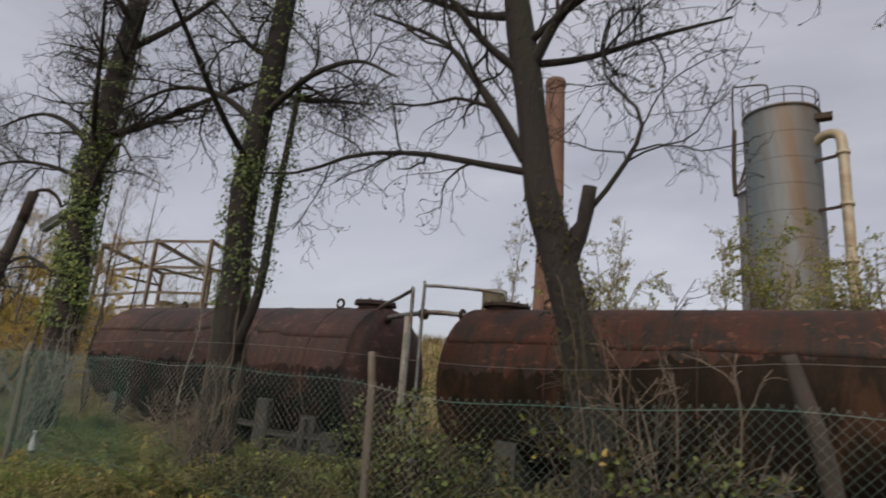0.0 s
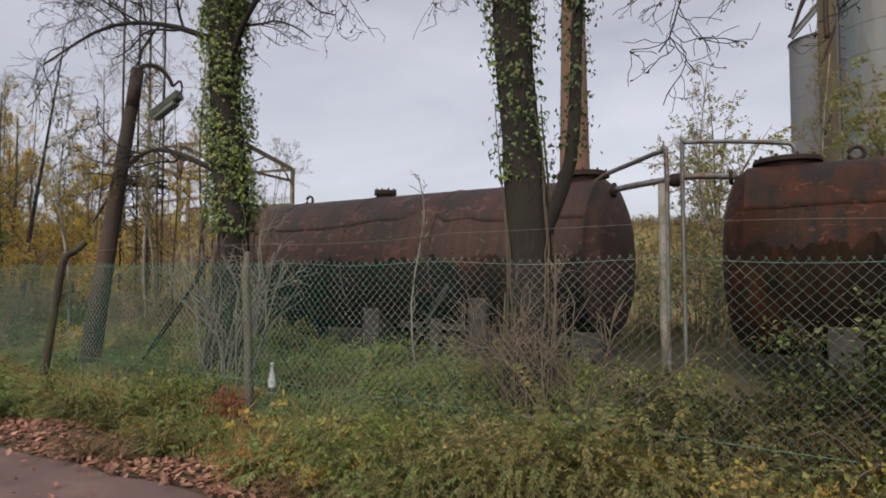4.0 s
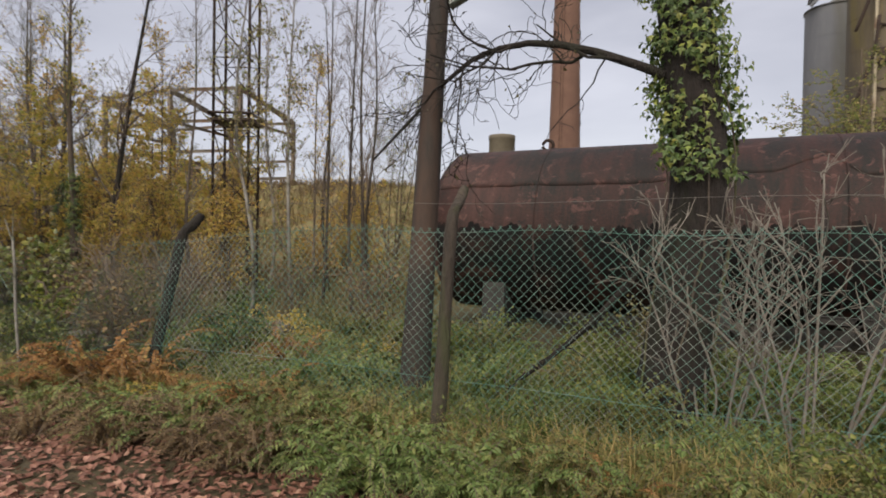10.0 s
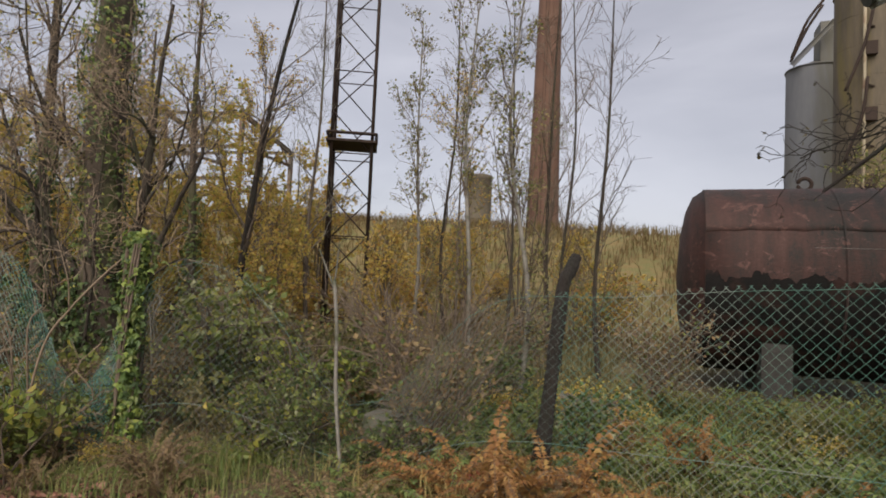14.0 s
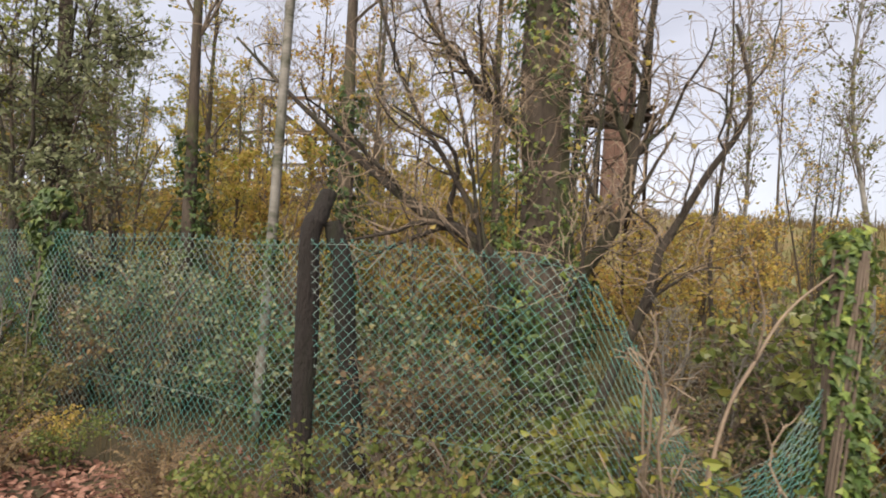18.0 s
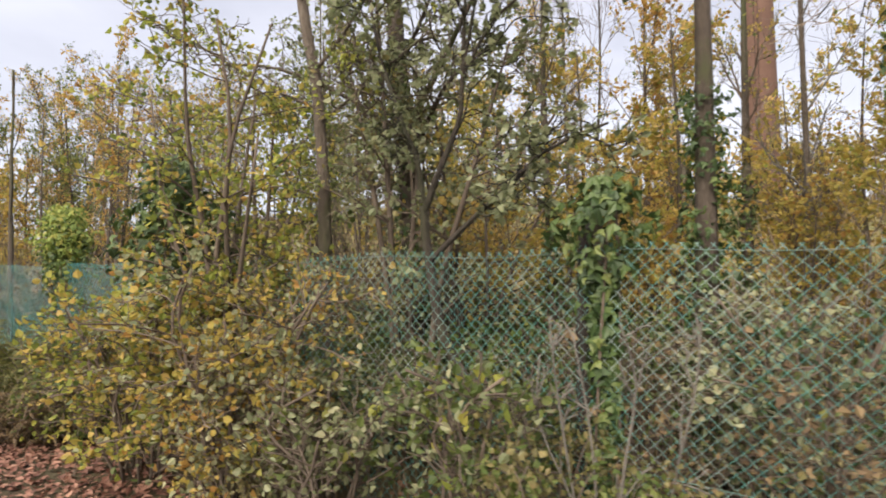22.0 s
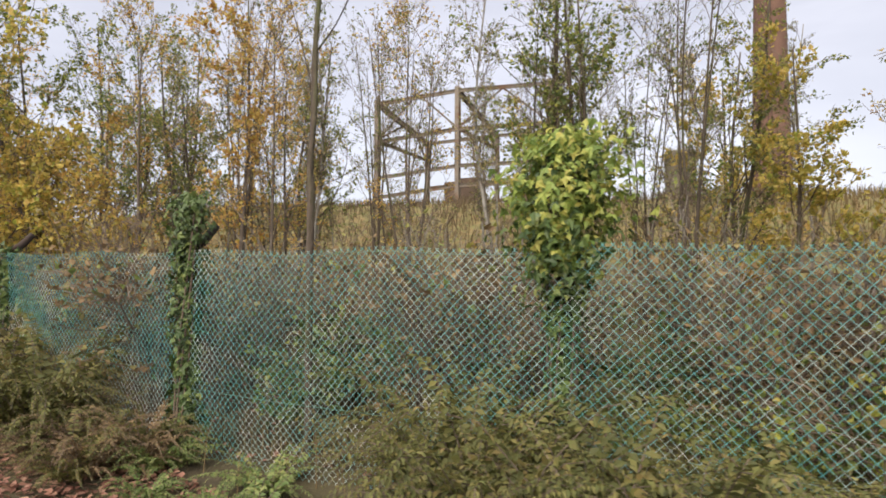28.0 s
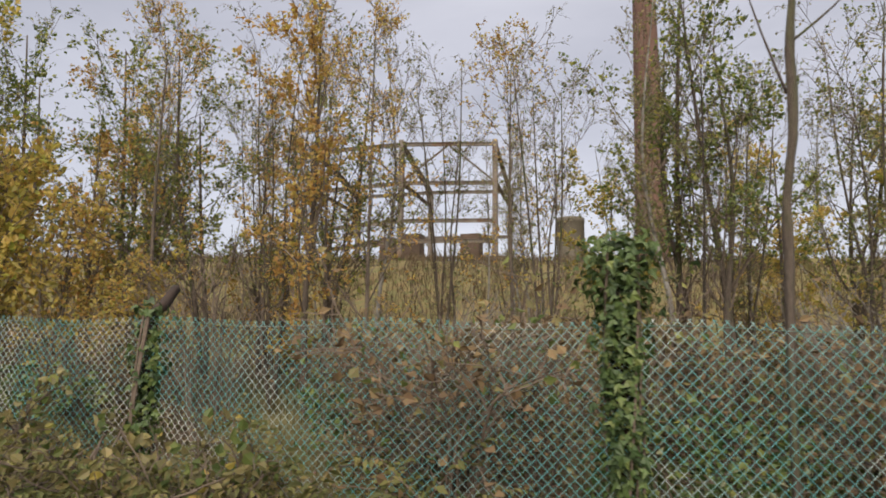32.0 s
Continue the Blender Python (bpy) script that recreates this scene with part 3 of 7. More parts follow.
def ivy_leaves(pos, out, size, g=RNG):
    """Broad five-cornered leaves that face outwards and hang."""
    m = len(pos)
    nrm = unit(out + g.normal(size=(m, 3)) * 0.55 + np.array([0, 0, 0.35]))
    down = np.array([[0, 0, -1.0]]) + g.normal(size=(m, 3)) * 0.6
    a = unit(down - (down * nrm).sum(1, keepdims=True) * nrm)
    s = np.cross(nrm, a)
    L = (size * g.uniform(0.55, 1.3, m))[:, None]
    c = pos + nrm * L * 0.25
    k1, k2 = g.uniform(0.7, 1.2, (2, m, 1))
    v = np.stack([c - a * L * 0.28, c - a * L * 0.12 + s * L * 0.5 * k1 - nrm * L * 0.16, c + a * L * 0.14 + s * L * 0.2, c + a * L * 0.66 - nrm * L * 0.2 * k2, c + a * L * 0.14 - s * L * 0.2, c - a * L * 0.12 - s * L * 0.5 * k2 - nrm * L * 0.16], 1)
    f = np.arange(m)[:, None] * 6
    return v.reshape(-1, 3), np.concatenate([f + [0, 1, 2, 3], f + [0, 3, 4, 5]])


def blades(pos, height, width, g=RNG, lean=0.45):
    """Grass blades: a bent strip of a quad and a tip."""
    m = len(pos)
    ang = g.uniform(0, 6.283, m)
    s = np.stack([np.cos(ang), np.sin(ang), 0 * ang], 1)
    b = np.stack([-np.sin(ang), np.cos(ang), 0 * ang], 1) * g.normal(0, 1, (m, 1))
    h = (height * g.uniform(0.45, 1.35, m))[:, None]
    w = (width * g.uniform(0.6, 1.4, m))[:, None]
    up = np.array([[0, 0, 1.0]])
    p1 = pos + up * h * 0.55 + b * h * lean * 0.25
    p2 = pos + up * h * 0.9 + b * h * lean
    v = np.stack([pos - s * w / 2, pos + s * w / 2, p1 + s * w * 0.4, p1 - s * w * 0.4, p2], 1)
    f = np.arange(m)[:, None] * 5
    return v.reshape(-1, 3), f + [0, 1, 2, 3], f + [3, 2, 4]


def ragged(x, step, amp, g):
    """A torn line: random heights at uneven steps, joined."""
    k = np.cumsum(g.uniform(0.3, 1.7, int(np.ptp(x) / step) + 8) * step) + x.min() - step
    return np.interp(x, k, g.normal(0, amp, len(k)))


def bank_height(x, y):
    """Height of the plateau behind the yard."""
    top = 4.35 + 0.9 * np.clip((-x - 30) / 25, -1.0, 1.4)
    s = np.clip((y - 13.5) / 15.5, 0, 1)
    return top * s * s * (3 - 2 * s) + np.clip(y - 29, 0, 60) * 0.012


def ground_height(x, y):
    x, y = np.asarray(x, float), np.asarray(y, float)
    edge = road_edge(x)
    away = np.clip((y - edge) / 0.5, 0, 1)
    bumps = 0.06 * np.sin(1.3 * x + 0.7 * y) * np.sin(0.9 * y - 0.4 * x + 1) + 0.035 * np.sin(3.1 * x + 1.7) * np.sin(2.7 * y)
    rise = 0.18 * np.clip((y - 4.2) / 4, 0, 1)
    return away * (bumps - 0.02) + rise + bank_height(x, y) - 0.03 * (1 - away)


def road_edge(x):
    """Where the asphalt ends towards the fence."""
    x = np.asarray(x, float)
    return np.interp(x, [-60, -32, -26, -20, -16, -12, -9, 10], [1.55, 1.55, 1.6, 1.75, 1.95, 2.2, 2.75, 2.9]) + 0.05 * np.sin(2.3 * x) + 0.03 * np.sin(5.9 * x)


FENCE_LINE = [(6, 4.15), (-15.5, 4.12), (-18.86, 3.5), (-21.85, 3.22), (-25.05, 3.4), (-28.4, 3.45), (-31.75, 3.5), (-35.0, 3.24), (-38.2, 3.15), (-41.4, 3.1), (-44.6, 3.05), (-47.8, 3.0), (-51, 2.95)]


def fence_y(x):
    xs, ys = zip(*FENCE_LINE[::-1])
    return np.interp(x, xs, ys)


# ---- ground, road ----
def ground_sheet():
    xs = np.concatenate([np.linspace(-900, -80, 12), np.linspace(-70, 20, 226), np.linspace(30, 900, 12)])
    ys = np.concatenate([np.linspace(-600, -12, 8), np.linspace(-8, 14, 89), np.linspace(14.6, 40, 44), np.linspace(45, 120, 16), np.linspace(160, 1200, 8)])
    X, Y = np.meshgrid(xs, ys)
    Z = ground_height(X, Y)
    v = np.stack([X, Y, Z], -1).reshape(-1, 3)
    a, b = len(ys), len(xs)
    i = (np.arange(a - 1)[:, None] * b + np.arange(b - 1)[None]).ravel()
    me = mesh_of("ground", v, [np.stack([i, i + 1, i + b + 1, i + b], -1)], True)
    me.materials.append(M_GROUND)
    ob = new("ground", me)
    return tagged(ob, "rough soil verge, weedy meadow and an ochre grass bank", "ground", kind="structure")


ground_sheet()


def road_strip():
    xs = np.linspace(-70, 25, 381)
    far = road_edge(xs)
    rows = []
    for s in (0.0, 0.12, 0.3, 0.5, 0.7, 0.88, 1.0):
        y = -2.6 * (1 - s) + far * s
        z = 0.012 + 0.03 * np.sin(np.pi * s) - (0.03 if s in (0.0, 1.0) else 0)
        rows.append(np.stack([xs, y, np.full_like(xs, z)], -1))
    v = np.concatenate(rows)
    n = len(xs)
    i = (np.arange(len(rows) - 1)[:, None] * n + np.arange(n - 1)[None]).ravel()
    ob = part("road", mesh_of("road", v, [np.stack([i, i + 1, i + n + 1, i + n], -1)], True), M_ASPHALT)
    tagged(ob, "worn grey asphalt lane strewn with leaves along its edge", "road", kind="structure")


road_strip()


# ---- chain-link fence ----
POSTS = [(3.3, 4.2), (0.1, 4.2), (-3.15, 4.2), (-6.4, 4.2), (-9.1, 4.16), (-12.35, 4.16), (-15.55, 4.16), (-18.86, 3.52), (-21.85, 3.24), (-25.05, 3.42), (-28.4, 3.47), (-31.75, 3.52), (-35.0, 3.26), (-38.2, 3.17), (-41.4, 3.12), (-44.6, 3.07), (-47.8, 3.02)]
FENCE_TOP = 1.65


def sagging(x, top):
    """How far the mesh hangs below its full height."""
    low = 1.05 * np.exp(-((x + 16.95) / 0.7) ** 2) + 1.1 * np.exp(-((x + 19.35) / 0.5) ** 2) + 0.15 * np.exp(-((x + 15.2) / 0.8) ** 2) + 0.12 * np.exp(-((x + 2.0) / 1.2) ** 2)
    return top - low - 0.03 * np.sin(x * 1.9) ** 2


def fence_panel(x0, x1):
    """Woven wires, each zigzag between two columns of knots."""
    fine = x0 < -28
    step = 0.030 if fine else 0.036
    n = max(2, int(round((x0 - x1) / step)))
    rows = 55 if fine else 47
    cols = np.linspace(x0, x1, n + 1)
    h = np.linspace(0, 1, rows)
    P = np.zeros((n, rows, 3))
    odd = (np.arange(rows) % 2)[None]
    k = (np.arange(n) % 2)[:, None]
    sel = (odd + k) % 2
    x = np.where(sel == 0, cols[:-1][:, None], cols[1:][:, None])
    top = sagging(x, FENCE_TOP)
    base = ground_height(x, fence_y(x)) - 0.03
    P[..., 0] = x
    P[..., 2] = base + (top - base) * h[None]
    belly = 0.035 * np.sin(x * 2.6) * np.sin(3.1 * h[None]) + 0.05 * np.sin(0.8 * x + 1) * h[None] * (1 - h[None]) + 0.15 * np.exp(-((x + 17.0) / 0.9) ** 2) * h[None] ** 2
    P[..., 1] = fence_y(x) - 0.06 + belly + np.where(sel == 0, 0.004, -0.004)
    tip = P[:, -1] + np.stack([np.where(sel[:, -1] == 0, 0.008, -0.008), 0 * P[:, -1, 1], np.full(n, 0.012)], -1)
    P = np.concatenate([P, tip[:, None]], 1)
    v, q = tubes(P, np.full((n, rows + 1), 0.0021), 3)
    return mesh_of("wire_mesh", v, [q])


fence = thing("chain_link_fence", (-20, 3.5, 0), "long green plastic-coated chain-link fence on leaning posts, overgrown", "fence")
for (xa, _), (xb, _) in zip(POSTS[:-1], POSTS[1:]):
    # panels past x -5 have shade in the wire colour; -15.55 is plain grey
    part("wire_mesh", fence_panel(xa, xb), M_FENCE_DULL_SHADE if xa > -5 or xa == -15.55 else M_FENCE_TEAL if xa < -28 else M_FENCE_MID if xa < -17 else M_FENCE, fence)
for hgt, rad in ((0.985, 0.0016), (0.3, 0.002)):
    xs = np.linspace(POSTS[0][0], POSTS[-1][0], 240)
    z = sagging(xs, FENCE_TOP) * hgt
    P = np.stack([xs, fence_y(xs) - 0.07, z], -1)
    v, q = tubes(P, np.full(240, rad), 4)
    part("tension_wire", mesh_of("tension_wire", v, [q]), M_FENCE, fence)
xs = np.linspace(2.5, -14, 90)
P = np.stack([xs, fence_y(xs) + 0.05, 1.9 + 0.05 * np.sin(xs * 1.1) - 0.1 * np.abs(np.sin(xs * 0.48))], -1)
v, q = tubes(P, np.full(90, 0.0018), 4)
part("barbed_wire", mesh_of("barbed_wire", v, [q]), M_WIRE, fence, "rusty grey top strand")


def cranked_post(base, bend, tip, w, material, label):
    """A rough post whose arm is cranked at the top."""
    b, c, d = Vector(base), Vector(bend), Vector(tip)
    g = np.random.default_rng(int(abs(base[0]) * 100))
    pts = [b, b.lerp(c, 0.35) + Vector(g.normal(0, w * 0.1, 3)), b.lerp(c, 0.7) + Vector(g.normal(0, w * 0.1, 3)), c, c.lerp(d, 0.5), d]
    me = tube_mesh("fence_post", [tuple(p) for p in pts], w * 0.56, w * 0.42, 34, 12, 0.11, int(abs(base[0]) * 7))
    return part("fence_post", me, material, fence, label)


for px, py in POSTS:
    if px == -6.4:
        continue
    gz = float(ground_height(px, py))
    if px == -15.55:
        cranked_post((-15.72, 4.02, gz - 0.2), (-15.59, 4.4, 1.52), (-15.53, 4.6, 1.76), 0.11, M_BARK_DARK, "dark leaning post with a cranked arm")
    elif px == -3.15:
        cranked_post((-3.05, 4.15, gz - 0.2), (-3.13, 4.2, 1.5), (-3.17, 4.2, 1.85), 0.075, M_POST_GREY, "pale weathered wooden post")
    elif px == 0.1:
        cranked_post((0.35, 4.1, gz - 0.2), (0.15, 4.2, 1.4), (0.0, 4.25, 1.95), 0.11, M_POST_DARK, "dark leaning wooden post")
    elif px == -9.1:
        cranked_post((-8.88, 4.16, gz - 0.2), (-8.96, 4.16, 1.5), (-8.98, 4.2, 1.75), 0.085, M_POST_GREY, "weathered brown wooden post")
    elif px == -12.35:
        cranked_post((-12.3, 3.78, gz - 0.2), (-12.3, 4.06, 1.7), (-12.33, 4.34, 1.95), 0.095, M_BARK_OLD, "weathered grey-brown post")
    elif px == -21.85:
        cranked_post((-21.76, 3.1, gz - 0.2), (-21.87, 3.2, 1.66), (-21.85, 3.36, 1.98), 0.14, M_BARK_DARK, "dark rough-barked post")
        cranked_post((-21.5, 3.42, gz - 0.2), (-21.72, 3.38, 1.5), (-21.8, 3.34, 1.78), 0.14, M_BARK_DARK, "dark bracing post")
    elif px == -18.86:
        cranked_post((px, py, gz - 0.2), (px, py, 1.5), (px - 0.02, py + 0.05, 1.78), 0.09, M_BARK, "weathered post hidden in ivy")
    elif px > -8 and px not in (-3.15,):
        cranked_post((px, py, gz - 0.2), (px - 0.03, py, 1.5), (px - 0.1, py + 0.1, 1.9), 0.1, M_POST_DARK, "dark wooden post")
    else:
        cranked_post((px, py, gz - 0.2), (px, py, 1.62), (px - 0.04, py + 0.25, 1.88), 0.09, M_POST_DARK, "dark post with a cranked arm")


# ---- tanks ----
# Flaking lower plate; its dark colour partly stands in for underside shade.
M_LOWER_SHADE = rough_surface("flaking_shaded_plate", [(0.3, (0.003, 0.003, 0.003)), (0.55, (0.007, 0.006, 0.006)), (0.75, (0.018, 0.013, 0.012)), (0.9, (0.05, 0.032, 0.028))], 1.6, 24, 0.7, 0.4, 0.01, stain=(0.04, 0.018, 0.014), stain_scale=1.1)
# Brown plate darkened to carry the shade low on the red tank.
M_LOWER_SHADE_RED = rough_surface("shaded_brown_plate", [(0.3, (0.004, 0.0035, 0.003)), (0.5, (0.010, 0.007, 0.005)), (0.7, (0.026, 0.015, 0.010)), (0.9, (0.06, 0.03, 0.018))], 1.3, 20, 0.75, 0.4, 0.01, stretch=(2.2, 1, 0.6), stain=(0.035, 0.018, 0.011), stain_scale=0.9)
for m, gloss in ((M_LOWER_SHADE, 0.2), (M_LOWER_SHADE_RED, 0.08), (M_RUST_B, 0.25), (L_SHADE, 0.15)):
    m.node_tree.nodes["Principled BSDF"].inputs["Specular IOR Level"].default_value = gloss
M_STAIR = rough_surface("brown_machine_steel", [(0.3, (0.05, 0.035, 0.022)), (0.55, (0.10, 0.065, 0.045)), (0.8, (0.16, 0.115, 0.08))], 0.8, 9, 0.8, 0.3, 0.01)
M_SILO_BROWN = rough_surface("brown_stained_silo_sheet", [(0.3, (0.05, 0.042, 0.03)), (0.55, (0.10, 0.08, 0.055)), (0.8, (0.17, 0.14, 0.10))], 0.5, 6, 0.75, 0.2, 0.01, 0.1, (0.5, 0.5, 0.1), (0.13, 0.105, 0.03), 0.3)
M_SADDLE_PALE = rough_surface("mossy_concrete", [(0.3, (0.06, 0.055, 0.045)), (0.55, (0.13, 0.12, 0.10)), (0.8, (0.22, 0.205, 0.18))], 5, 40, 0.92, 0.6, 0.01, stain=(0.07, 0.08, 0.035), stain_scale=4)
# Concrete coloured near-black to stand in for the shade beneath the tanks.
M_SADDLE = rough_surface("shade_dark_concrete", [(0.3, (0.016, 0.015, 0.014)), (0.55, (0.035, 0.033, 0.031)), (0.8, (0.075, 0.072, 0.068))], 4, 40, 0.92, 0.5, 0.008)


def tank(name, x0, x1, yc, zc, R, material, label, seams, rings, hatches, tear=0.0, low_mat=M_LOWER_SHADE, start=1, climb=0.0):
    t = thing(name, ((x0 + x1) / 2, yc, 0), label, "storage tank", "rusted tanks")
    L = x1 - x0
    d = 0.32
    prof = [(0.02, x0), (R * 0.45, x0 + 0.03), (R * 0.75, x0 + 0.10), (R * 0.92, x0 + 0.19), (R * 0.99, x0 + d)]
    k = 14
    prof += [(R, x0 + d + (L - 2 * d) * j / k) for j in range(k + 1)]
    prof += [(R * 0.99, x1 - d), (R * 0.92, x1 - 0.19), (R * 0.75, x1 - 0.10), (R * 0.45, x1 - 0.03), (0.02, x1)]
    prof = [(r, h) for r, h in prof]
    part("shell", revolve("shell", prof, 72, "X", (0, yc, zc)), material, t)
    # darker lower half, underside shade put into its colour, with a ragged upper edge
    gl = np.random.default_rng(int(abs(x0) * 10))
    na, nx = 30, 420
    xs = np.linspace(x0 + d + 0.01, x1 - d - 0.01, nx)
    # climb raises the shade colour towards the right end
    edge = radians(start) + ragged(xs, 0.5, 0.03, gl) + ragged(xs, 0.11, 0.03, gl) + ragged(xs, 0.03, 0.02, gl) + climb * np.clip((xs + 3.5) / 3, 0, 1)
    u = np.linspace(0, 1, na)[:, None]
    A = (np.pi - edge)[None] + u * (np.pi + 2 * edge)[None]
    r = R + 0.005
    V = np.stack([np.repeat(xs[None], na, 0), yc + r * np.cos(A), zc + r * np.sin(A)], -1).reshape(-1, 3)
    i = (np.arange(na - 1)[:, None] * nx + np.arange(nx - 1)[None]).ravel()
    part("lower_shell", mesh_of("lower_shell", V, [np.stack([i, i + nx, i + nx + 1, i + 1], -1)], True), low_mat, t, "dark lower half with underside shade in its colour")
    # sheet skin over the upper half, its lower edge lapped and torn in places
    na = 26
    low = radians(28) + ragged(xs, 0.9, 0.012, gl) + ragged(xs, 0.1, 0.006, gl) + tear * np.exp(-(((xs + 9.7) / 0.9) ** 2)) * (0.16 + ragged(xs, 0.22, 0.12, gl))
    u = np.linspace(0, 1, na)[:, None]
    A = low[None] + u * (np.pi - 2 * low)[None]
    A = np.concatenate([A[:1], A, A[-1:]])
    rr = np.concatenate([[R - 0.004], np.full(na, R + 0.008), [R - 0.004]])[:, None]
    V = np.stack([np.repeat(xs[None], na + 2, 0), yc + rr * np.cos(A), zc + rr * np.sin(A)], -1).reshape(-1, 3)
    i = (np.arange(na + 1)[:, None] * nx + np.arange(nx - 1)[None]).ravel()
    part("upper_skin", mesh_of("upper_skin", V, [np.stack([i, i + nx, i + nx + 1, i + 1], -1)], True), material, t, "lapped sheet skin, torn along its edge")
    for sx in seams:
        pr = [(R - 0.01, sx - 0.016), (R + 0.019, sx - 0.01), (R + 0.021, sx), (R + 0.019, sx + 0.01), (R - 0.01, sx + 0.016)]
        part("weld_seam", revolve("weld_seam", pr, 72, "X", (0, yc, zc)), material, t)
    for rx, ry in rings:
        z = zc + math.sqrt(R * R - (ry - yc) ** 2)
        a = np.linspace(0, 2 * np.pi, 25)
        P = np.stack([rx + 0.085 * np.cos(a), np.full(25, ry), z + 0.10 + 0.085 * np.sin(a)], -1)
        v, q = tubes(P, np.full(25, 0.027), 8)
        part("lifting_ring", mesh_of("lifting_ring", v, [q], True), M_RUST_DARK, t, "dark iron lifting ring")
    for hx, hr, hh in hatches:
        z = zc + R - 0.03
        pr = [(hr * 0.82, z - 0.05), (hr * 0.82, z + hh * 0.55), (hr, z + hh * 0.55), (hr, z + hh * 0.75), (hr * 0.98, z + hh * 0.78), (hr * 0.98, z + hh), (hr * 0.9, z + hh + 0.015)]
        part("hatch", revolve("hatch", pr, 28, "Z", (hx, yc, 0), False), M_RUST_DARK, t, "dark bolted manhole hatch")
        for b in range(10):
            a = b * 2 * math.pi / 10
            bo = revolve("bolt", [(0.018, z + hh * 0.7), (0.018, z + hh + 0.04)], 6, "Z", (hx + hr * 0.9 * math.cos(a), yc + hr * 0.9 * math.sin(a), 0), False)
            part("bolt", bo, M_RUST_DARK, t)
    n = 3 if L > 6 else 2
    for j in range(n):
        sx = x0 + L * (0.14 + 0.72 * j / (n - 1))
        a = np.linspace(-0.9, 0.9, 13)
        s = Soup()
        cur = np.stack([np.sin(a) * (R + 0.012), -np.cos(a) * (R + 0.012)], -1)
        g0 = 0.0 - zc
        v = []
        for xx in (sx - 0.17, sx + 0.17):
            v += [(xx, yc + c, zc + e) for c, e in cur] + [(xx, yc + c * 1.05, zc + g0) for c, e in cur]
        f = []
        for jj in range(12):
            f += [[jj, jj + 1, jj + 14, jj + 13], [26 + jj + 1, 26 + jj, 26 + jj + 13, 26 + jj + 14], [jj + 1, jj, 26 + jj, 26 + jj + 1]]
        f += [[0, 13, 39, 26], [12, 38, 51, 25]]
        s.add(v, f)
        part("saddle", s.mesh("saddle"), M_SADDLE, t, "concrete saddle coloured dark for the shade below the tank")
    return t


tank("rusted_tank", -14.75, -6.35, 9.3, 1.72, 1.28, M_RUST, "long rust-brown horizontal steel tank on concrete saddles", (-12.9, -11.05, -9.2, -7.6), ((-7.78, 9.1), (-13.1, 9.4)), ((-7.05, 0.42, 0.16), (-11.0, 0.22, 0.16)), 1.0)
tank("rusted_tank", -5.0, 4.6, 9.3, 1.70, 1.28, M_RUST_B, "long red-rusted horizontal steel tank on concrete saddles", (-3.0, -1.0, 1.0, 3.0), ((-3.42, 9.3), (3.4, 9.3)), ((-4.2, 0.42, 0.12), (1.6, 0.3, 0.16)), 0.0, M_LOWER_SHADE_RED, 8, 0.3)


# old posts and rails that stand before the brown tank
rack = thing("pipe_stand", (-8.6, 7.85, 0.1), "grey posts and rails of a stand before the tank, darkened for shade", "stand")
for j, (px, w, top) in enumerate(((-8.95, 0.16, 0.72), (-8.2, 0.3, 1.05), (-7.2, 0.12, 0.8), (-6.55, 0.4, 0.62))):
    # stand pieces take the same shade-darkened concrete
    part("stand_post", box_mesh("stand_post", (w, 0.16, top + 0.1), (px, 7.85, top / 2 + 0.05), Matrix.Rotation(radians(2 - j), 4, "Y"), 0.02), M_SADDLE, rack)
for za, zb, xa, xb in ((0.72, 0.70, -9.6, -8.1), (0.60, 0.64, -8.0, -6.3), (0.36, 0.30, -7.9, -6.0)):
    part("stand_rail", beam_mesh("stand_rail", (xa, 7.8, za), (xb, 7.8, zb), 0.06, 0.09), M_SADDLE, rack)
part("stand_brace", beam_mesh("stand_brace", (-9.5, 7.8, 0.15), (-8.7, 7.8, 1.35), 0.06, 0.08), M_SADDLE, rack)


def pipe(pts, r, parent, label="", name="pipe", material=None, k=26, sides=10):
    me = tube_mesh(name, pts, r, r, k, sides)
    return part(name, me, material or M_STEEL, parent, label)


pipes = thing("tank_pipework", (-5.6, 8.5, 0), "grey galvanised pipework standing between two rusted tanks", "pipework")
pipe([(-5.62, 8.45, 0.0), (-5.62, 8.45, 1.5), (-5.62, 8.45, 3.1), (-5.70, 8.5, 3.2), (-6.1, 8.75, 3.14), (-6.6, 8.95, 3.02), (-6.8, 9.0, 2.9)], 0.034, pipes, name="vent_pipe", k=40)
pipe([(-5.42, 8.5, 0.0), (-5.42, 8.5, 1.5), (-5.42, 8.5, 3.2), (-5.36, 8.5, 3.29), (-4.9, 8.7, 3.29), (-4.3, 9.0, 3.26), (-4.12, 9.05, 3.2), (-4.1, 9.05, 2.9)], 0.03, pipes, name="vent_pipe", k=44)
pipe([(-6.5, 8.95, 2.78), (-5.9, 8.75, 2.82), (-5.3, 8.75, 2.86), (-4.8, 8.95, 2.84)], 0.045, pipes, name="transfer_pipe")
pipe([(-5.68, 8.45, 0.0), (-5.68, 8.45, 2.75)], 0.055, pipes, name="support_post", material=M_CONCRETE, k=4)
part("valve", revolve("valve", [(0.05, 2.74), (0.085, 2.76), (0.095, 2.83), (0.085, 2.9), (0.05, 2.92)], 12, "Z", (-5.55, 8.75, 0)), M_RUST_DARK, pipes, "dark iron valve body")
part("flange", revolve("flange", [(0.11, -6.47), (0.11, -6.43)], 16, "X", (0, 8.93, 2.78)), M_RUST_DARK, pipes)
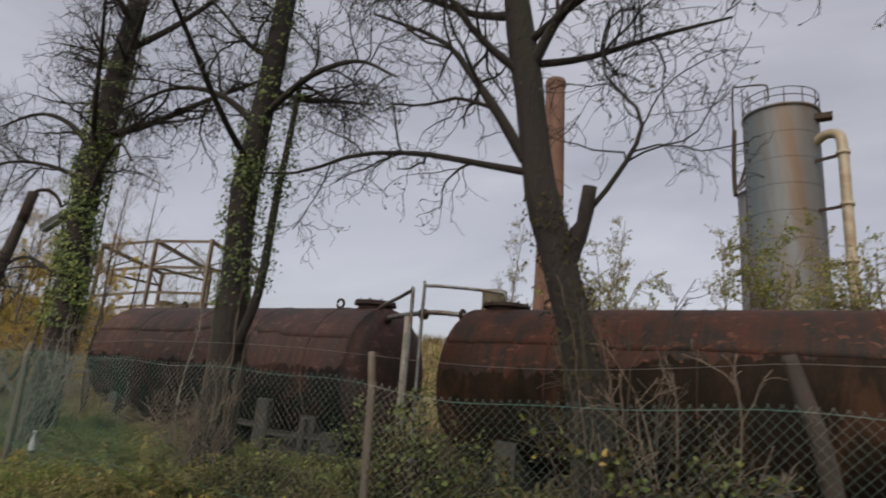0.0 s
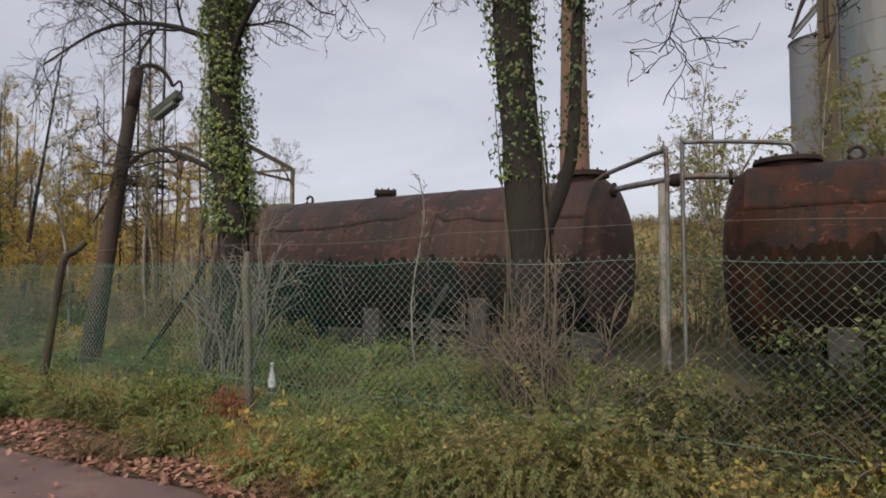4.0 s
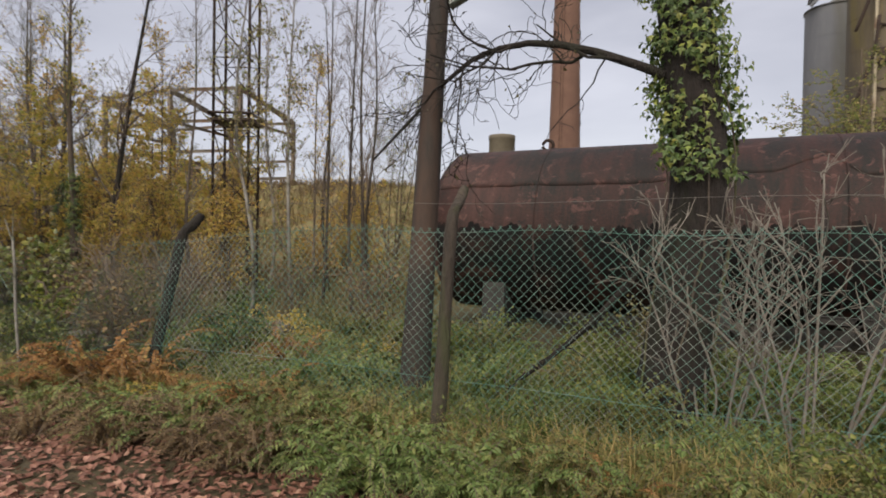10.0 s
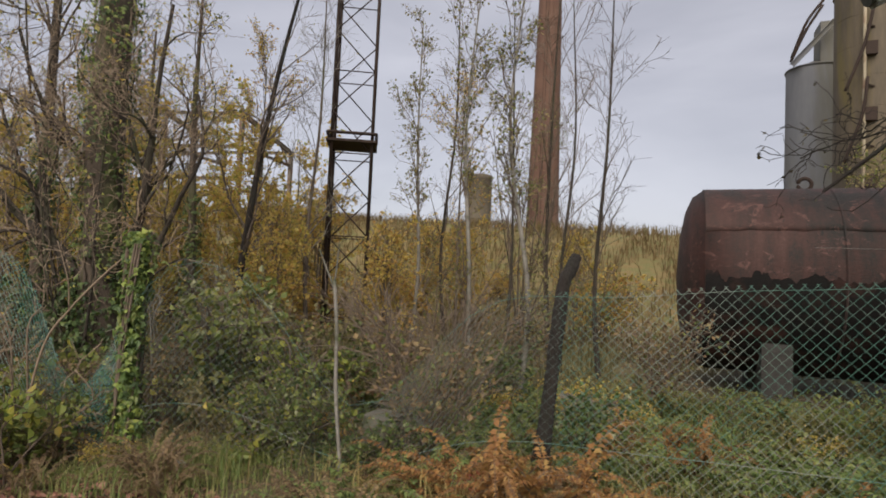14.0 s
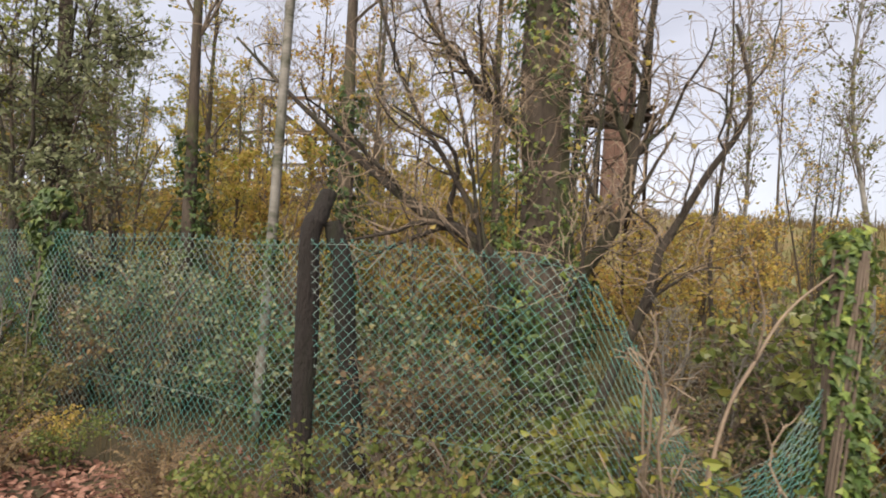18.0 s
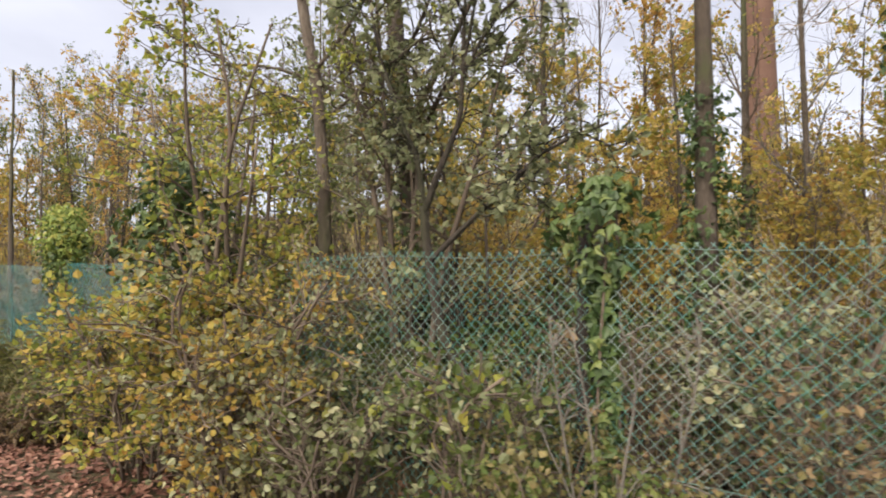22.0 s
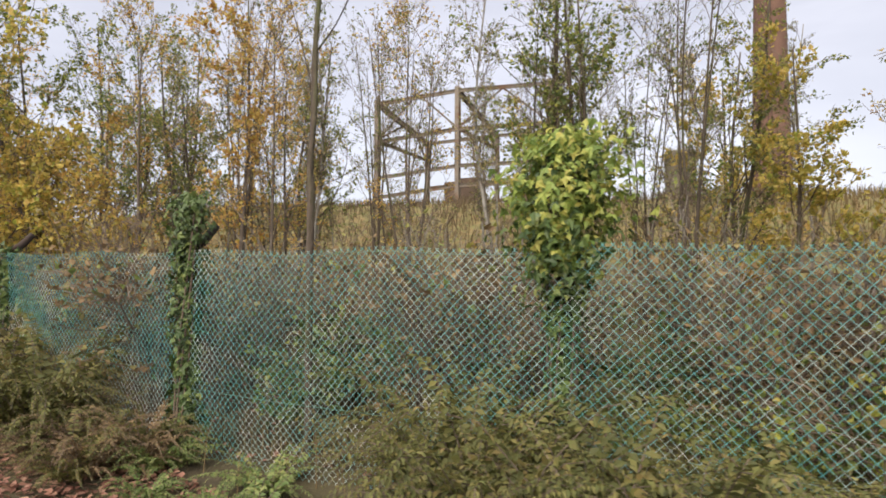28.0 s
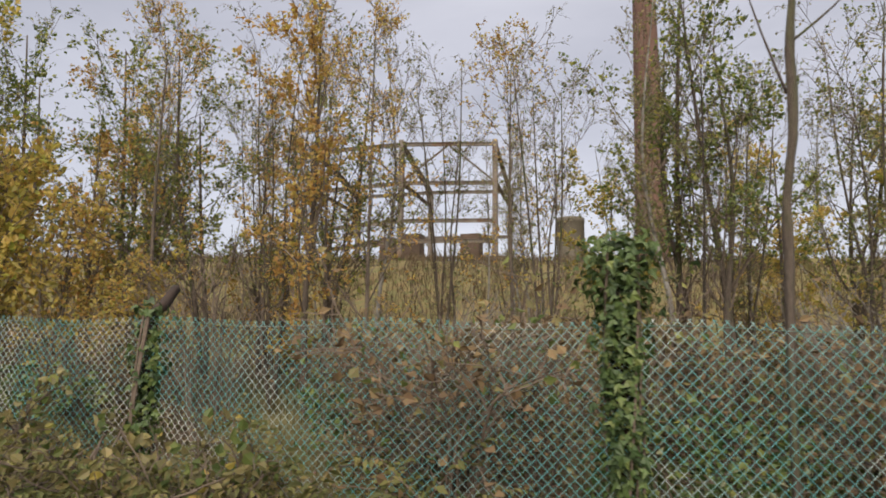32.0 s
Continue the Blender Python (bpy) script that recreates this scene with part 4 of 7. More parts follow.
part("flange", revolve("flange", [(0.11, -4.88), (0.11, -4.84)], 16, "X", (0, 8.93, 2.84)), M_RUST_DARK, pipes)


# ---- chimney, stump tower ----
def chimney():
    t = thing("brick_chimney", (-33.7, 90.7, 5.5), "tall tapering red-brick factory chimney", "chimney")
    prof = [(2.75, 5), (2.7, 7), (2.5, 12), (2.2, 26), (1.9, 42), (1.66, 55), (1.62, 55.2), (1.78, 55.4), (1.82, 56.4), (1.7, 56.8), (1.35, 56.8), (1.3, 55)]
    part("shaft", revolve("shaft", prof, 40, "Z", (-33.7, 90.7, 0)), M_BRICK, t)
    for sgn in (-0.2, 0.2):
        part("ladder_rail", tube_mesh("ladder_rail", [(-33.7 + sgn, 90.7 - 2.72, 6), (-33.7 + sgn, 90.7 - 2.3, 26), (-33.7 + sgn, 90.7 - 1.8, 55)], 0.03, k=8, sides=4), M_RUST_DARK, t)


chimney()
M_STUB = rough_surface("grey_brown_tower_render", [(0.3, (0.075, 0.065, 0.048)), (0.55, (0.12, 0.105, 0.08)), (0.8, (0.17, 0.15, 0.118))], 0.5, 6, 0.9, 0.3, 0.02)
stump = thing("stub_tower", (-46.4, 97, 5.5), "short round grey-brown concrete tower", "tower")
part("shaft", revolve("shaft", [(2.3, 5), (2.28, 12), (2.26, 18.9), (2.32, 18.95), (2.32, 19.6), (2.25, 19.75), (2.0, 19.75)], 36, "Z", (-46.4, 97, 0)), M_STUB, stump)
for z in (9, 12, 15):
    part("joint_band", revolve("joint_band", [(2.2, z - 0.06), (2.31, z - 0.05), (2.31, z + 0.05), (2.2, z + 0.06)], 36, "Z", (-46.4, 97, 0)), M_STUB, stump)


# ---- silos ----
def silo(name, x, y, R, z0, z1, n, material, label):
    t = thing(name, (x, y, z0), label, "silo", "silos")
    hs = np.linspace(z0, z1, n + 1)
    for j in range(n):
        a, b = hs[j], hs[j + 1]
        part("shell_course", revolve("shell_course", [(R - 0.06, a), (R, a + 0.005), (R, b - 0.03), (R - 0.02, b - 0.02), (R - 0.02, b), (R - 0.06, b + 0.004)], 96, "Z", (x, y, 0), False), material, t)
    part("roof", revolve("roof", [(R + 0.12, z1), (R + 0.12, z1 + 0.12), (R * 0.55, z1 + 0.55), (R * 0.2, z1 + 0.75), (R * 0.2, z1 + 1.0)], 40, "Z", (x, y, 0)), material, t)
    return t


def railing(parent, x, y, R, z, a0, a1, n):
    for j in range(n):
        a = a0 + (a1 - a0) * j / (n - 1)
        p = (x + R * math.cos(a), y + R * math.sin(a))
        part("rail_post", tube_mesh("rail_post", [(*p, z - 0.1), (*p, z + 1.1)], 0.03, k=2, sides=5), M_RUST_DARK, parent)
    for hh in (0.6, 1.1):
        a = np.linspace(a0, a1, 28)
        P = np.stack([x + R * np.cos(a), y + R * np.sin(a), np.full(28, z + hh)], -1)
        v, q = tubes(P, np.full(28, 0.03), 5)
        part("handrail", mesh_of("handrail", v, [q]), M_RUST_DARK, parent)


main_silo = silo("silo", 0.3, 39.0, 2.05, 3.2, 19.5, 10, M_SILO, "tall grey sheet-metal silo streaked with rust")
railing(main_silo, 0.3, 39.0, 2.1, 19.55, 0, 6.283, 14)
pipe([(3.2, 36.9, 3.5), (3.2, 36.9, 12), (3.2, 36.9, 16.2), (3.05, 37.1, 17.2), (2.5, 37.6, 17.5), (2.0, 38.1, 17.3)], 0.27, main_silo, "faded yellow downpipe", "downpipe", M_YELLOW_PIPE, 34, 14)
for z in (6.5, 9.8, 13, 16):
    part("pipe_clamp", box_mesh("pipe_clamp", (1.5, 0.12, 0.16), (2.6, 37.4, z), Matrix.Rotation(radians(-25), 4, "Z")), M_RUST_DARK, main_silo)
    part("pipe_collar", revolve("pipe_collar", [(0.28, z - 0.1), (0.35, z - 0.09), (0.35, z + 0.09), (0.28, z + 0.1)], 16, "Z", (3.2, 36.9, 0)), M_YELLOW_PIPE, main_silo)
part("side_bracket", box_mesh("side_bracket", (0.9, 0.6, 0.35), (2.5, 38.2, 18.9)), M_RUST_DARK, main_silo)
# caged ladder on the flank of the silo
for dx in (-0.25, 0.25):
    part("ladder_rail", tube_mesh("ladder_rail", [(-1.55 + dx * 0.6, 37.8 + dx * 0.8, 3.5), (-1.55 + dx * 0.6, 37.8 + dx * 0.8, 21.3)], 0.035, k=2, sides=5), M_RUST_DARK, main_silo)
for z in np.arange(4, 21, 0.6):
    part("ladder_rung", tube_mesh("ladder_rung", [(-1.7, 37.6, z), (-1.4, 38.0, z)], 0.02, k=2, sides=4), M_RUST_DARK, main_silo)
P = [(-2.2, 37.5, 14.2), (-2.25, 37.5, 18), (-2.2, 37.5, 21.2), (-1.9, 37.8, 21.55), (-0.6, 38.0, 21.55), (-0.3, 38.0, 21.3), (-0.3, 38.0, 20.4)]
pipe(P, 0.06, main_silo, "bent dark steel rail", "top_rail", M_RUST_DARK, 30, 6)
pipe([(-2.25, 37.5, 14.2), (-2.3, 37.5, 15.6), (-2.2, 37.5, 18.5)], 0.14, main_silo, "dark ladder cage", "ladder_cage", M_RUST_DARK, 10, 6)

back_silo = silo("silo", -1.35, 69.0, 2.6, 4.2, 24.6, 7, M_SILO_BACK, "pale round concrete silo beside a stair tower")
pipe([(-3.75, 67.8, 25.4), (-2.6, 67.0, 28.2), (-1.2, 66.6, 30.6)], 0.14, back_silo, "dark slanting conveyor tube", "conveyor_tube", M_RUST_DARK, 8, 6)
pipe([(-3.6, 68.2, 26.0), (-2.4, 67.6, 29.4), (-1.0, 67.2, 31.4)], 0.14, back_silo, "dark slanting conveyor tube", "conveyor_tube", M_RUST_DARK, 8, 6)

part("head_house", box_mesh("head_house", (4.2, 3.0, 7.0), (1.0, 69.5, 26.0), None, 0.05), M_SILO_BACK, back_silo, "grey boxed head house")
part("gallery", beam_mesh("gallery", (-3.8, 66.6, 24.7), (0.2, 66.8, 29.3), 0.7, 0.5), M_SILO_BACK, back_silo, "slanting grey gallery")
side_silo = silo("silo", 0.75, 59.0, 2.6, 4.2, 27.8, 9, M_SILO_BROWN, "brown-stained round silo wedged between two grey ones")
pipe([(-0.35, 56.1, 4.2), (-0.35, 56.1, 15), (-0.35, 56.1, 27)], 0.13, side_silo, "faded yellow standpipe", "standpipe", M_YELLOW_PIPE, 6, 10)
for z in (9.0, 14.0, 19.0, 24.0):
    part("bracket", beam_mesh("bracket", (-0.35, 56.1, z), (0.6, 56.5, z - 0.2), 0.1, 0.14), M_RUST_DARK, side_silo)
pipe([(-1.7, 56.1, 12.5), (-1.2, 55.9, 14.2), (-0.5, 55.8, 16.6), (-0.2, 55.8, 19.5)], 0.12, side_silo, "dark bent brace", "brace", M_RUST_DARK, 14, 6)
pipe([(-1.7, 56.1, 18.5), (-1.1, 55.9, 20.2), (-0.4, 55.8, 22.4), (0.2, 55.8, 25.5)], 0.12, side_silo, "dark bent brace", "brace", M_RUST_DARK, 14, 6)
for z in (11.0, 16.5, 22.0):
    part("hatch_box", box_mesh("hatch_box", (0.9, 0.7, 1.1), (0.1, 56.3, z), None, 0.05), M_RUST_DARK, side_silo)


# ---- steel frame of a roofless shed ----
def steel_frame():
    t = thing("steel_frame", (-48, 33, 5), "rusty roofless steel skeleton of a shed on the bank", "steel frame")
    front = [(-43.0, 32.4), (-48.2, 30.6), (-52.7, 28.5)]
    tops = [12.4, 12.3, 11.6]
    back = [(x - 0.6, y + 6.6) for x, y in front]
    btop = [12.05 - 1.0, 10.9, 10.4]
    low = 4.6
    for (x, y), z, (bx, by), bz in zip(front, tops, back, btop):
        part("column", beam_mesh("column", (x, y, low), (x, y, z + 0.25), 0.28, 0.28), M_FRAME, t)
        part("column", beam_mesh("column", (bx, by, low), (bx, by, bz + 0.15), 0.28, 0.28), M_FRAME, t)
        part("rafter", beam_mesh("rafter", (x, y, z), (bx, by, bz), 0.2, 0.34), M_FRAME, t)
        part("tie_beam", beam_mesh("tie_beam", (x, y, z - 2.3), (bx, by, z - 2.4), 0.16, 0.2), M_FRAME, t)
        part("brace", beam_mesh("brace", (x, y, z - 2.2), ((x + bx) / 2, (y + by) / 2, (z + bz) / 2), 0.1, 0.12), M_FRAME, t)
        part("knee_brace", beam_mesh("knee_brace", (bx, by, bz - 1.5), (bx * 0.75 + x * 0.25, by * 0.75 + y * 0.25, bz * 0.75 + z * 0.25), 0.1, 0.12), M_FRAME, t)
    for j in range(2):
        for line, tt, drops in ((front, tops, (0, 2.35, 4.6, 5.8)), (back, btop, (0, 3.2, 4.6))):
            for d in drops:
                a, b = line[j], line[j + 1]
                part("purlin", beam_mesh("purlin", (*a, tt[j] - d), (*b, tt[j + 1] - d), 0.16, 0.22), M_FRAME, t)
        a, b = front[j], front[j + 1]
        part("brace", beam_mesh("brace", (a[0], a[1], tops[j] - 2.3), ((a[0] + b[0]) / 2, (a[1] + b[1]) / 2, tops[j] - 0.1), 0.08, 0.1), M_FRAME, t)
        part("brace", beam_mesh("brace", (b[0], b[1], tops[j + 1] - 2.3), ((a[0] + b[0]) / 2, (a[1] + b[1]) / 2, tops[j] - 0.1), 0.08, 0.1), M_FRAME, t)
    for f, w in (((0.18, 0.3), 1.2), ((0.55, 0.4), 1.4), ((0.75, 0.7), 1.0)):
        x = front[0][0] + (front[2][0] - front[0][0]) * f[0]
        y = front[0][1] + (front[2][1] - front[0][1]) * f[0] + 6 * f[1]
        part("machine_rack", box_mesh("machine_rack", (w, 0.9, 1.8), (x, y, 6.3), None, 0.05), M_STAIR, t)


steel_frame()


# ---- lattice mast ----
def lattice_mast(x, y, w, top):
    t = thing("lattice_mast", (x, y, 0.3), "slender dark steel lattice mast with a small platform", "mast")
    a = radians(28)
    c = [(x + w * 0.5 * (sx * math.cos(a) - sy * math.sin(a)), y + w * 0.5 * (sx * math.sin(a) + sy * math.cos(a))) for sx, sy in ((-1, -1), (1, -1), (1, 1), (-1, 1))]
    for p in c:
        part("leg", tube_mesh("leg", [(*p, 0.1), (*p, top)], 0.033, k=2, sides=6), M_RUST_DARK, t)
    step = 0.85
    n = int((top - 0.6) / step)
    for s in range(4):
        p, q = c[s], c[(s + 1) % 4]
        for j in range(n):
            z = 0.6 + j * step
            u, v = (p, q) if j % 2 else (q, p)
            part("lacing_bar", tube_mesh("lacing_bar", [(*u, z), (*v, z + step)], 0.014, k=2, sides=4), M_RUST_DARK, t)
            if j % 2 == 0:
                part("cross_bar", tube_mesh("cross_bar", [(*p, z), (*q, z)], 0.013, k=2, sides=4), M_RUST_DARK, t)
    part("platform", box_mesh("platform", (w * 1.25, w * 1.25, 0.05), (x, y, 4.25), Matrix.Rotation(a, 4, "Z")), M_RUST_DARK, t)
    so = Soup()
    for j in range(4):
        d = 1.2
        p = [(x + (k[0] - x) * d, y + (k[1] - y) * d) for k in c]
        so.add(*tubes([(*p[j], 4.4), (*p[(j + 1) % 4], 4.4)], [0.035, 0.035], 5))
    part("platform_rim", so.mesh("platform_rim"), M_RUST_DARK, t)


lattice_mast(-21.15, 10.6, 0.82, 14.0)


# ---- lamp post ----
def lamp_post():
    t = thing("lamp_post", (-13.0, 4.75, 0), "leaning dark wooden pole with a drooping street lantern", "street lamp")
    part("pole", tube_mesh("pole", [(-12.98, 4.72, -0.2), (-13.05, 5.1, 2.3), (-13.12, 5.5, 4.75)], 0.15, 0.085, 12, 12, 0.04, 3), M_POST_DARK, t)
    part("sleeve", tube_mesh("sleeve", [(-13.10, 5.41, 4.15), (-13.12, 5.5, 4.8)], 0.10, 0.095, 3, 10), M_RUST_DARK, t)
    part("arm", tube_mesh("arm", [(-13.12, 5.5, 4.72), (-13.1, 5.56, 4.86), (-13.0, 5.72, 4.9), (-12.9, 5.86, 4.78), (-12.84, 5.94, 4.6)], 0.04, 0.03, 16, 8), M_RUST_DARK, t)
    part("hook", tube_mesh("hook", [(-12.84, 5.94, 4.6), (-12.72, 5.98, 4.68), (-12.68, 5.99, 4.55), (-12.72, 5.99, 4.46)], 0.018, 0.018, 12, 6), M_RUST_DARK, t)
    a, b = Vector((-12.74, 5.99, 4.46)), Vector((-13.31, 5.9, 4.17))
    turn = (b - a).to_track_quat("Z", "Y").to_matrix()
    body = part("lantern", box_mesh("lantern", (0.15, 0.17, (b - a).length), (a + b) / 2, turn, 0.05), M_LAMP, t, "long grey-green lantern housing")
    off = turn @ Vector((0.0, 0.085, 0.03))
    part("lens", box_mesh("lens", (0.14, 0.07, 0.5), (a + b) / 2 - Vector((0, 0, 0.09)), turn, 0.03), M_GLASSY, body, "dull lamp cover")


lamp_post()


# ---- trees ----
def ivy_on(parent, line, z0, z1, count, thick, material, size, g, r0=0.15):
    """Leaves that clothe a trunk between two heights."""
    P = smooth_line(line, 60)
    keep = P[(P[:, 2] >= z0) & (P[:, 2] <= z1)]
    if len(keep) < 2:
        return
    i = g.integers(0, len(keep), count)
    a = g.uniform(0, 6.283, count)
    out = np.stack([np.cos(a), np.sin(a), np.zeros(count)], 1)
    clump = 0.75 + 0.4 * np.sin(keep[i, 2] * 5.1 + 2 * a) + 0.2 * np.sin(keep[i, 2] * 13 + a)
    rad = r0 + thick * g.uniform(0.15, 1.0, count) * np.maximum(clump, 0.2)
    pos = keep[i] + out * rad[:, None] + g.normal(0, 0.04, (count, 3))
    keep = clump > g.uniform(0.25, 0.85, count)
    v, q = ivy_leaves(pos[keep], out[keep], size, g)
    ob = part("ivy", mesh_of("ivy", v, [q]), material, parent, "dark green climbing ivy")
    ob["kind"] = "stuff"


def crown(parent, limbs, g, bark, twig, n2, n3, n4, l2, l3, l4, droop=0.0, leaves=None, up=0.12, rmin=0.004):
    """Boughs, twigs and leaves on the given limbs (list of (points, r0, r1))."""
    P1, R1 = [], []
    for pts, r0, r1, *plain in limbs:
        P = smooth_line(pts, 12)
        v, q = tubes(P, np.linspace(r0, r1, 12), 8)
        part("limb", mesh_of("limb", v, [q], True), bark, parent)
        if plain:
            continue
        P1.append(P)
        R1.append(np.linspace(r0, r1, 12))
    P1, R1 = np.array(P1), np.array(R1)
    P2, R2 = grow(P1, R1, n2, l2, 0.85, up, 0.24, 9, g, 0.2, 1.0, 0.5, droop * 0.4)
    P3, R3 = grow(P2, np.maximum(R2, rmin * 2), n3, l3, 0.8, up * 0.6, 0.36, 8, g, 0.15, 1.0, 0.55, droop)
    R3 = np.maximum(R3, rmin * 1.1)
    P4, R4 = grow(P3, R3, n4, l4, 0.75, 0.05, 0.42, 6, g, 0.2, 1.0, 0.6, droop + 0.06)
    R4 = np.maximum(R4, rmin * 0.75)
    s = Soup().add(*tubes(P2, np.maximum(R2, rmin * 1.6), 5))
    ob = part("branchwork", s.mesh("branchwork", True), bark, parent)
    ob["kind"] = "stuff"
    s = Soup().add(*tubes(P3, R3, 3)).add(*tubes(P4, R4, 3))
    ob = part("twig_spray", s.mesh("twig_spray"), twig, parent)
    ob["kind"] = "stuff"
    if leaves:
        mat, count, size, zlow, zhigh = leaves
        pos, ax = along(np.concatenate([P4[:, [0, 3, 5]], P3[:, [1, 4, 7]]]), count, g, 0.3)
        v, q = leaf_quads(pos, ax, size, size * 0.7, g)
        ob = part("foliage", mesh_of("foliage", v, [q]), mat, parent)
        ob["kind"] = "stuff"
    return P2


def trunk_limbs(line, r_at, n, length, g, z0, z1, lean=0.55, up=0.55, side=None):
    """Random main limbs off a trunk, as point lists with radii."""
    P = smooth_line(line, 80)
    out = []
    for j in range(n):
        z = z0 + (z1 - z0) * (j + g.uniform(0, 1)) / n
        b = P[np.argmin(np.abs(P[:, 2] - z))]
        a = g.uniform(0, 6.283) if side is None else side + g.normal(0, 0.8)
        d = np.array([math.cos(a), math.sin(a), up + g.normal(0, 0.2)])
        d = d / np.linalg.norm(d)
        L = length * g.uniform(0.65, 1.25)
        bend = g.normal(0, 0.18, 3)
        pts = [b, b + d * L * 0.3 + bend * 0.3, b + d * L * 0.65 + bend + np.array([0, 0, 0.08 * L]), b + d * L + bend * 1.6 + np.array([0, 0, lean * 0.25 * L])]
        r = r_at(z) * g.uniform(0.28, 0.45)
        out.append((pts, r, max(0.008, r * 0.3)))
    return out


def big_tree(name, label, line, r0, r1, seed, bark, limbs, nrand, length, zl, dims, leaves, twig=M_BARK_DARK, droop=0.0, knobs=0.09, flare=1.35, limb_bark=None, up=0.12, rmin=0.004):
    g = np.random.default_rng(seed)
    t = thing(name, (line[0][0], line[0][1], 0), label, "tree")
    P = smooth_line(line, 40)
    zt = P[-1, 2]

    def r_at(z):
        return float(np.interp(z, [0, zt], [r0, r1]))

    R = np.array([r_at(z) * (1 + (flare - 1) * math.exp(-max(z, 0) / 0.35)) for z in P[:, 2]])
    v, q = tubes(P, R, 18)
    ang = np.tile(np.arange(18) * 6.283 / 18, 40)
    al = np.repeat(P[:, 2], 18)
    ph = g.uniform(0, 6.28, 5)
    s = 1 + knobs * (0.6 * np.sin(2 * ang + ph[0] + 0.6 * al) + 0.4 * np.sin(3 * ang + ph[1] - 0.9 * al) + 0.4 * np.sin(5 * ang + ph[3]) + 0.5 * np.sin(3.1 * al + ph[2]) + g.normal(0, 0.25, len(al)))
    c = np.repeat(P, 18, 0)
    v = c + (v - c) * s[:, None]
    so = Soup().add(v, q)
    so.f.append(np.array([[39 * 18 + j for j in range(18)]]))
    part("trunk", so.mesh("trunk", True), bark, t)
    every = list(limbs) + trunk_limbs(line, r_at, nrand, length, g, zl[0], zl[1])
    crown(t, every, g, limb_bark or bark, twig, *dims, droop=droop, leaves=leaves, up=up, rmin=rmin)
    return t, g


# the leaning tree beside the red tank
t0_line = [(-1.35, 5.4, -0.2), (-1.5, 5.4, 0.87), (-1.65, 5.4, 1.93), (-1.93, 5.4, 2.97), (-2.14, 5.4, 3.7), (-2.33, 5.4, 4.91), (-2.52, 5.4, 6.04), (-2.9, 5.4, 8.5)]
t0_limbs = [
    ([(-2.2, 5.35, 3.83), (-2.75, 5.2, 3.95), (-3.48, 5.1, 4.13), (-4.3, 5.0, 4.19), (-5.09, 4.9, 4.03), (-5.9, 4.8, 4.1)], 0.045, 0.011),
    ([(-2.3, 5.35, 4.0), (-2.58, 5.2, 4.52), (-2.89, 5.15, 4.99), (-3.31, 5.1, 5.52), (-4.3, 5.0, 6.1)], 0.07, 0.016),
    ([(-1.9, 5.4, 3.05), (-1.31, 5.4, 3.78), (-1.12, 5.4, 4.3), (-1.5, 5.4, 4.9), (-1.4, 5.4, 5.6)], 0.03, 0.01),
    ([(-2.35, 5.4, 5.0), (-1.9, 5.3, 5.7), (-1.3, 5.2, 6.3), (-0.4, 5.1, 6.8)], 0.07, 0.015),
    ([(-2.4, 5.4, 5.4), (-1.6, 5.2, 5.7), (-0.4, 4.9, 5.9), (0.8, 4.6, 5.6)], 0.05, 0.012),
]
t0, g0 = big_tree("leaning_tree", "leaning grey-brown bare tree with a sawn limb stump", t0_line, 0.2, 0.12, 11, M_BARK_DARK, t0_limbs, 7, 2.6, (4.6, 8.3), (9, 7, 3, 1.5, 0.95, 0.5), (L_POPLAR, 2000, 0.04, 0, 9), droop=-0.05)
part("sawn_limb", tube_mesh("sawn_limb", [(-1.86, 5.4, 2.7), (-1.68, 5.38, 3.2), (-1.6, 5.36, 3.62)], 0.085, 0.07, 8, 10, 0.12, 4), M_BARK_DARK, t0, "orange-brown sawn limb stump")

def climbers(parent, line, r, n, z1, seed, material):
    """Woody climber stems that wind up a trunk."""
    g = np.random.default_rng(seed)
    P0 = smooth_line(line, 60)
    P0 = P0[P0[:, 2] <= z1]
    for j in range(n):
        a = g.uniform(0, 6.28) + np.cumsum(g.normal(0, 0.07, len(P0)))
        top = max(6, int(len(P0) * g.uniform(0.5, 1.0)))
        rr = r * (1.04 + 0.45 * np.exp(-(P0[:, 2] + 0.2) / 0.35))
        P = P0 + np.stack([np.cos(a) * rr, np.sin(a) * rr, 0 * a], 1)
        v, q = tubes(P[:top], np.linspace(0.016, 0.006, top) * g.uniform(0.6, 1.3), 6)
        part("climber_stem", mesh_of("climber_stem", v, [q], True), material, parent)


climbers(t0, t0_line, 0.205, 9, 3.6, 301, M_BARK)
climbers(t0, t0_line, 0.215, 7, 2.6, 306, M_BARK_LIGHT)
# ivy in the leaf colour darkened for shade
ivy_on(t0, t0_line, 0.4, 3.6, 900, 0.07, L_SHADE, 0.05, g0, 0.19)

# the two ivy trees before the brown tank
t1_line = [(-6.3, 5.26, -0.2), (-6.32, 5.26, 0.7), (-6.3, 5.26, 1.69), (-6.39, 5.26, 2.76), (-6.48, 5.26, 3.99), (-6.43, 5.26, 4.6), (-6.3, 5.26, 6.2), (-6.1, 5.2, 8.6)]
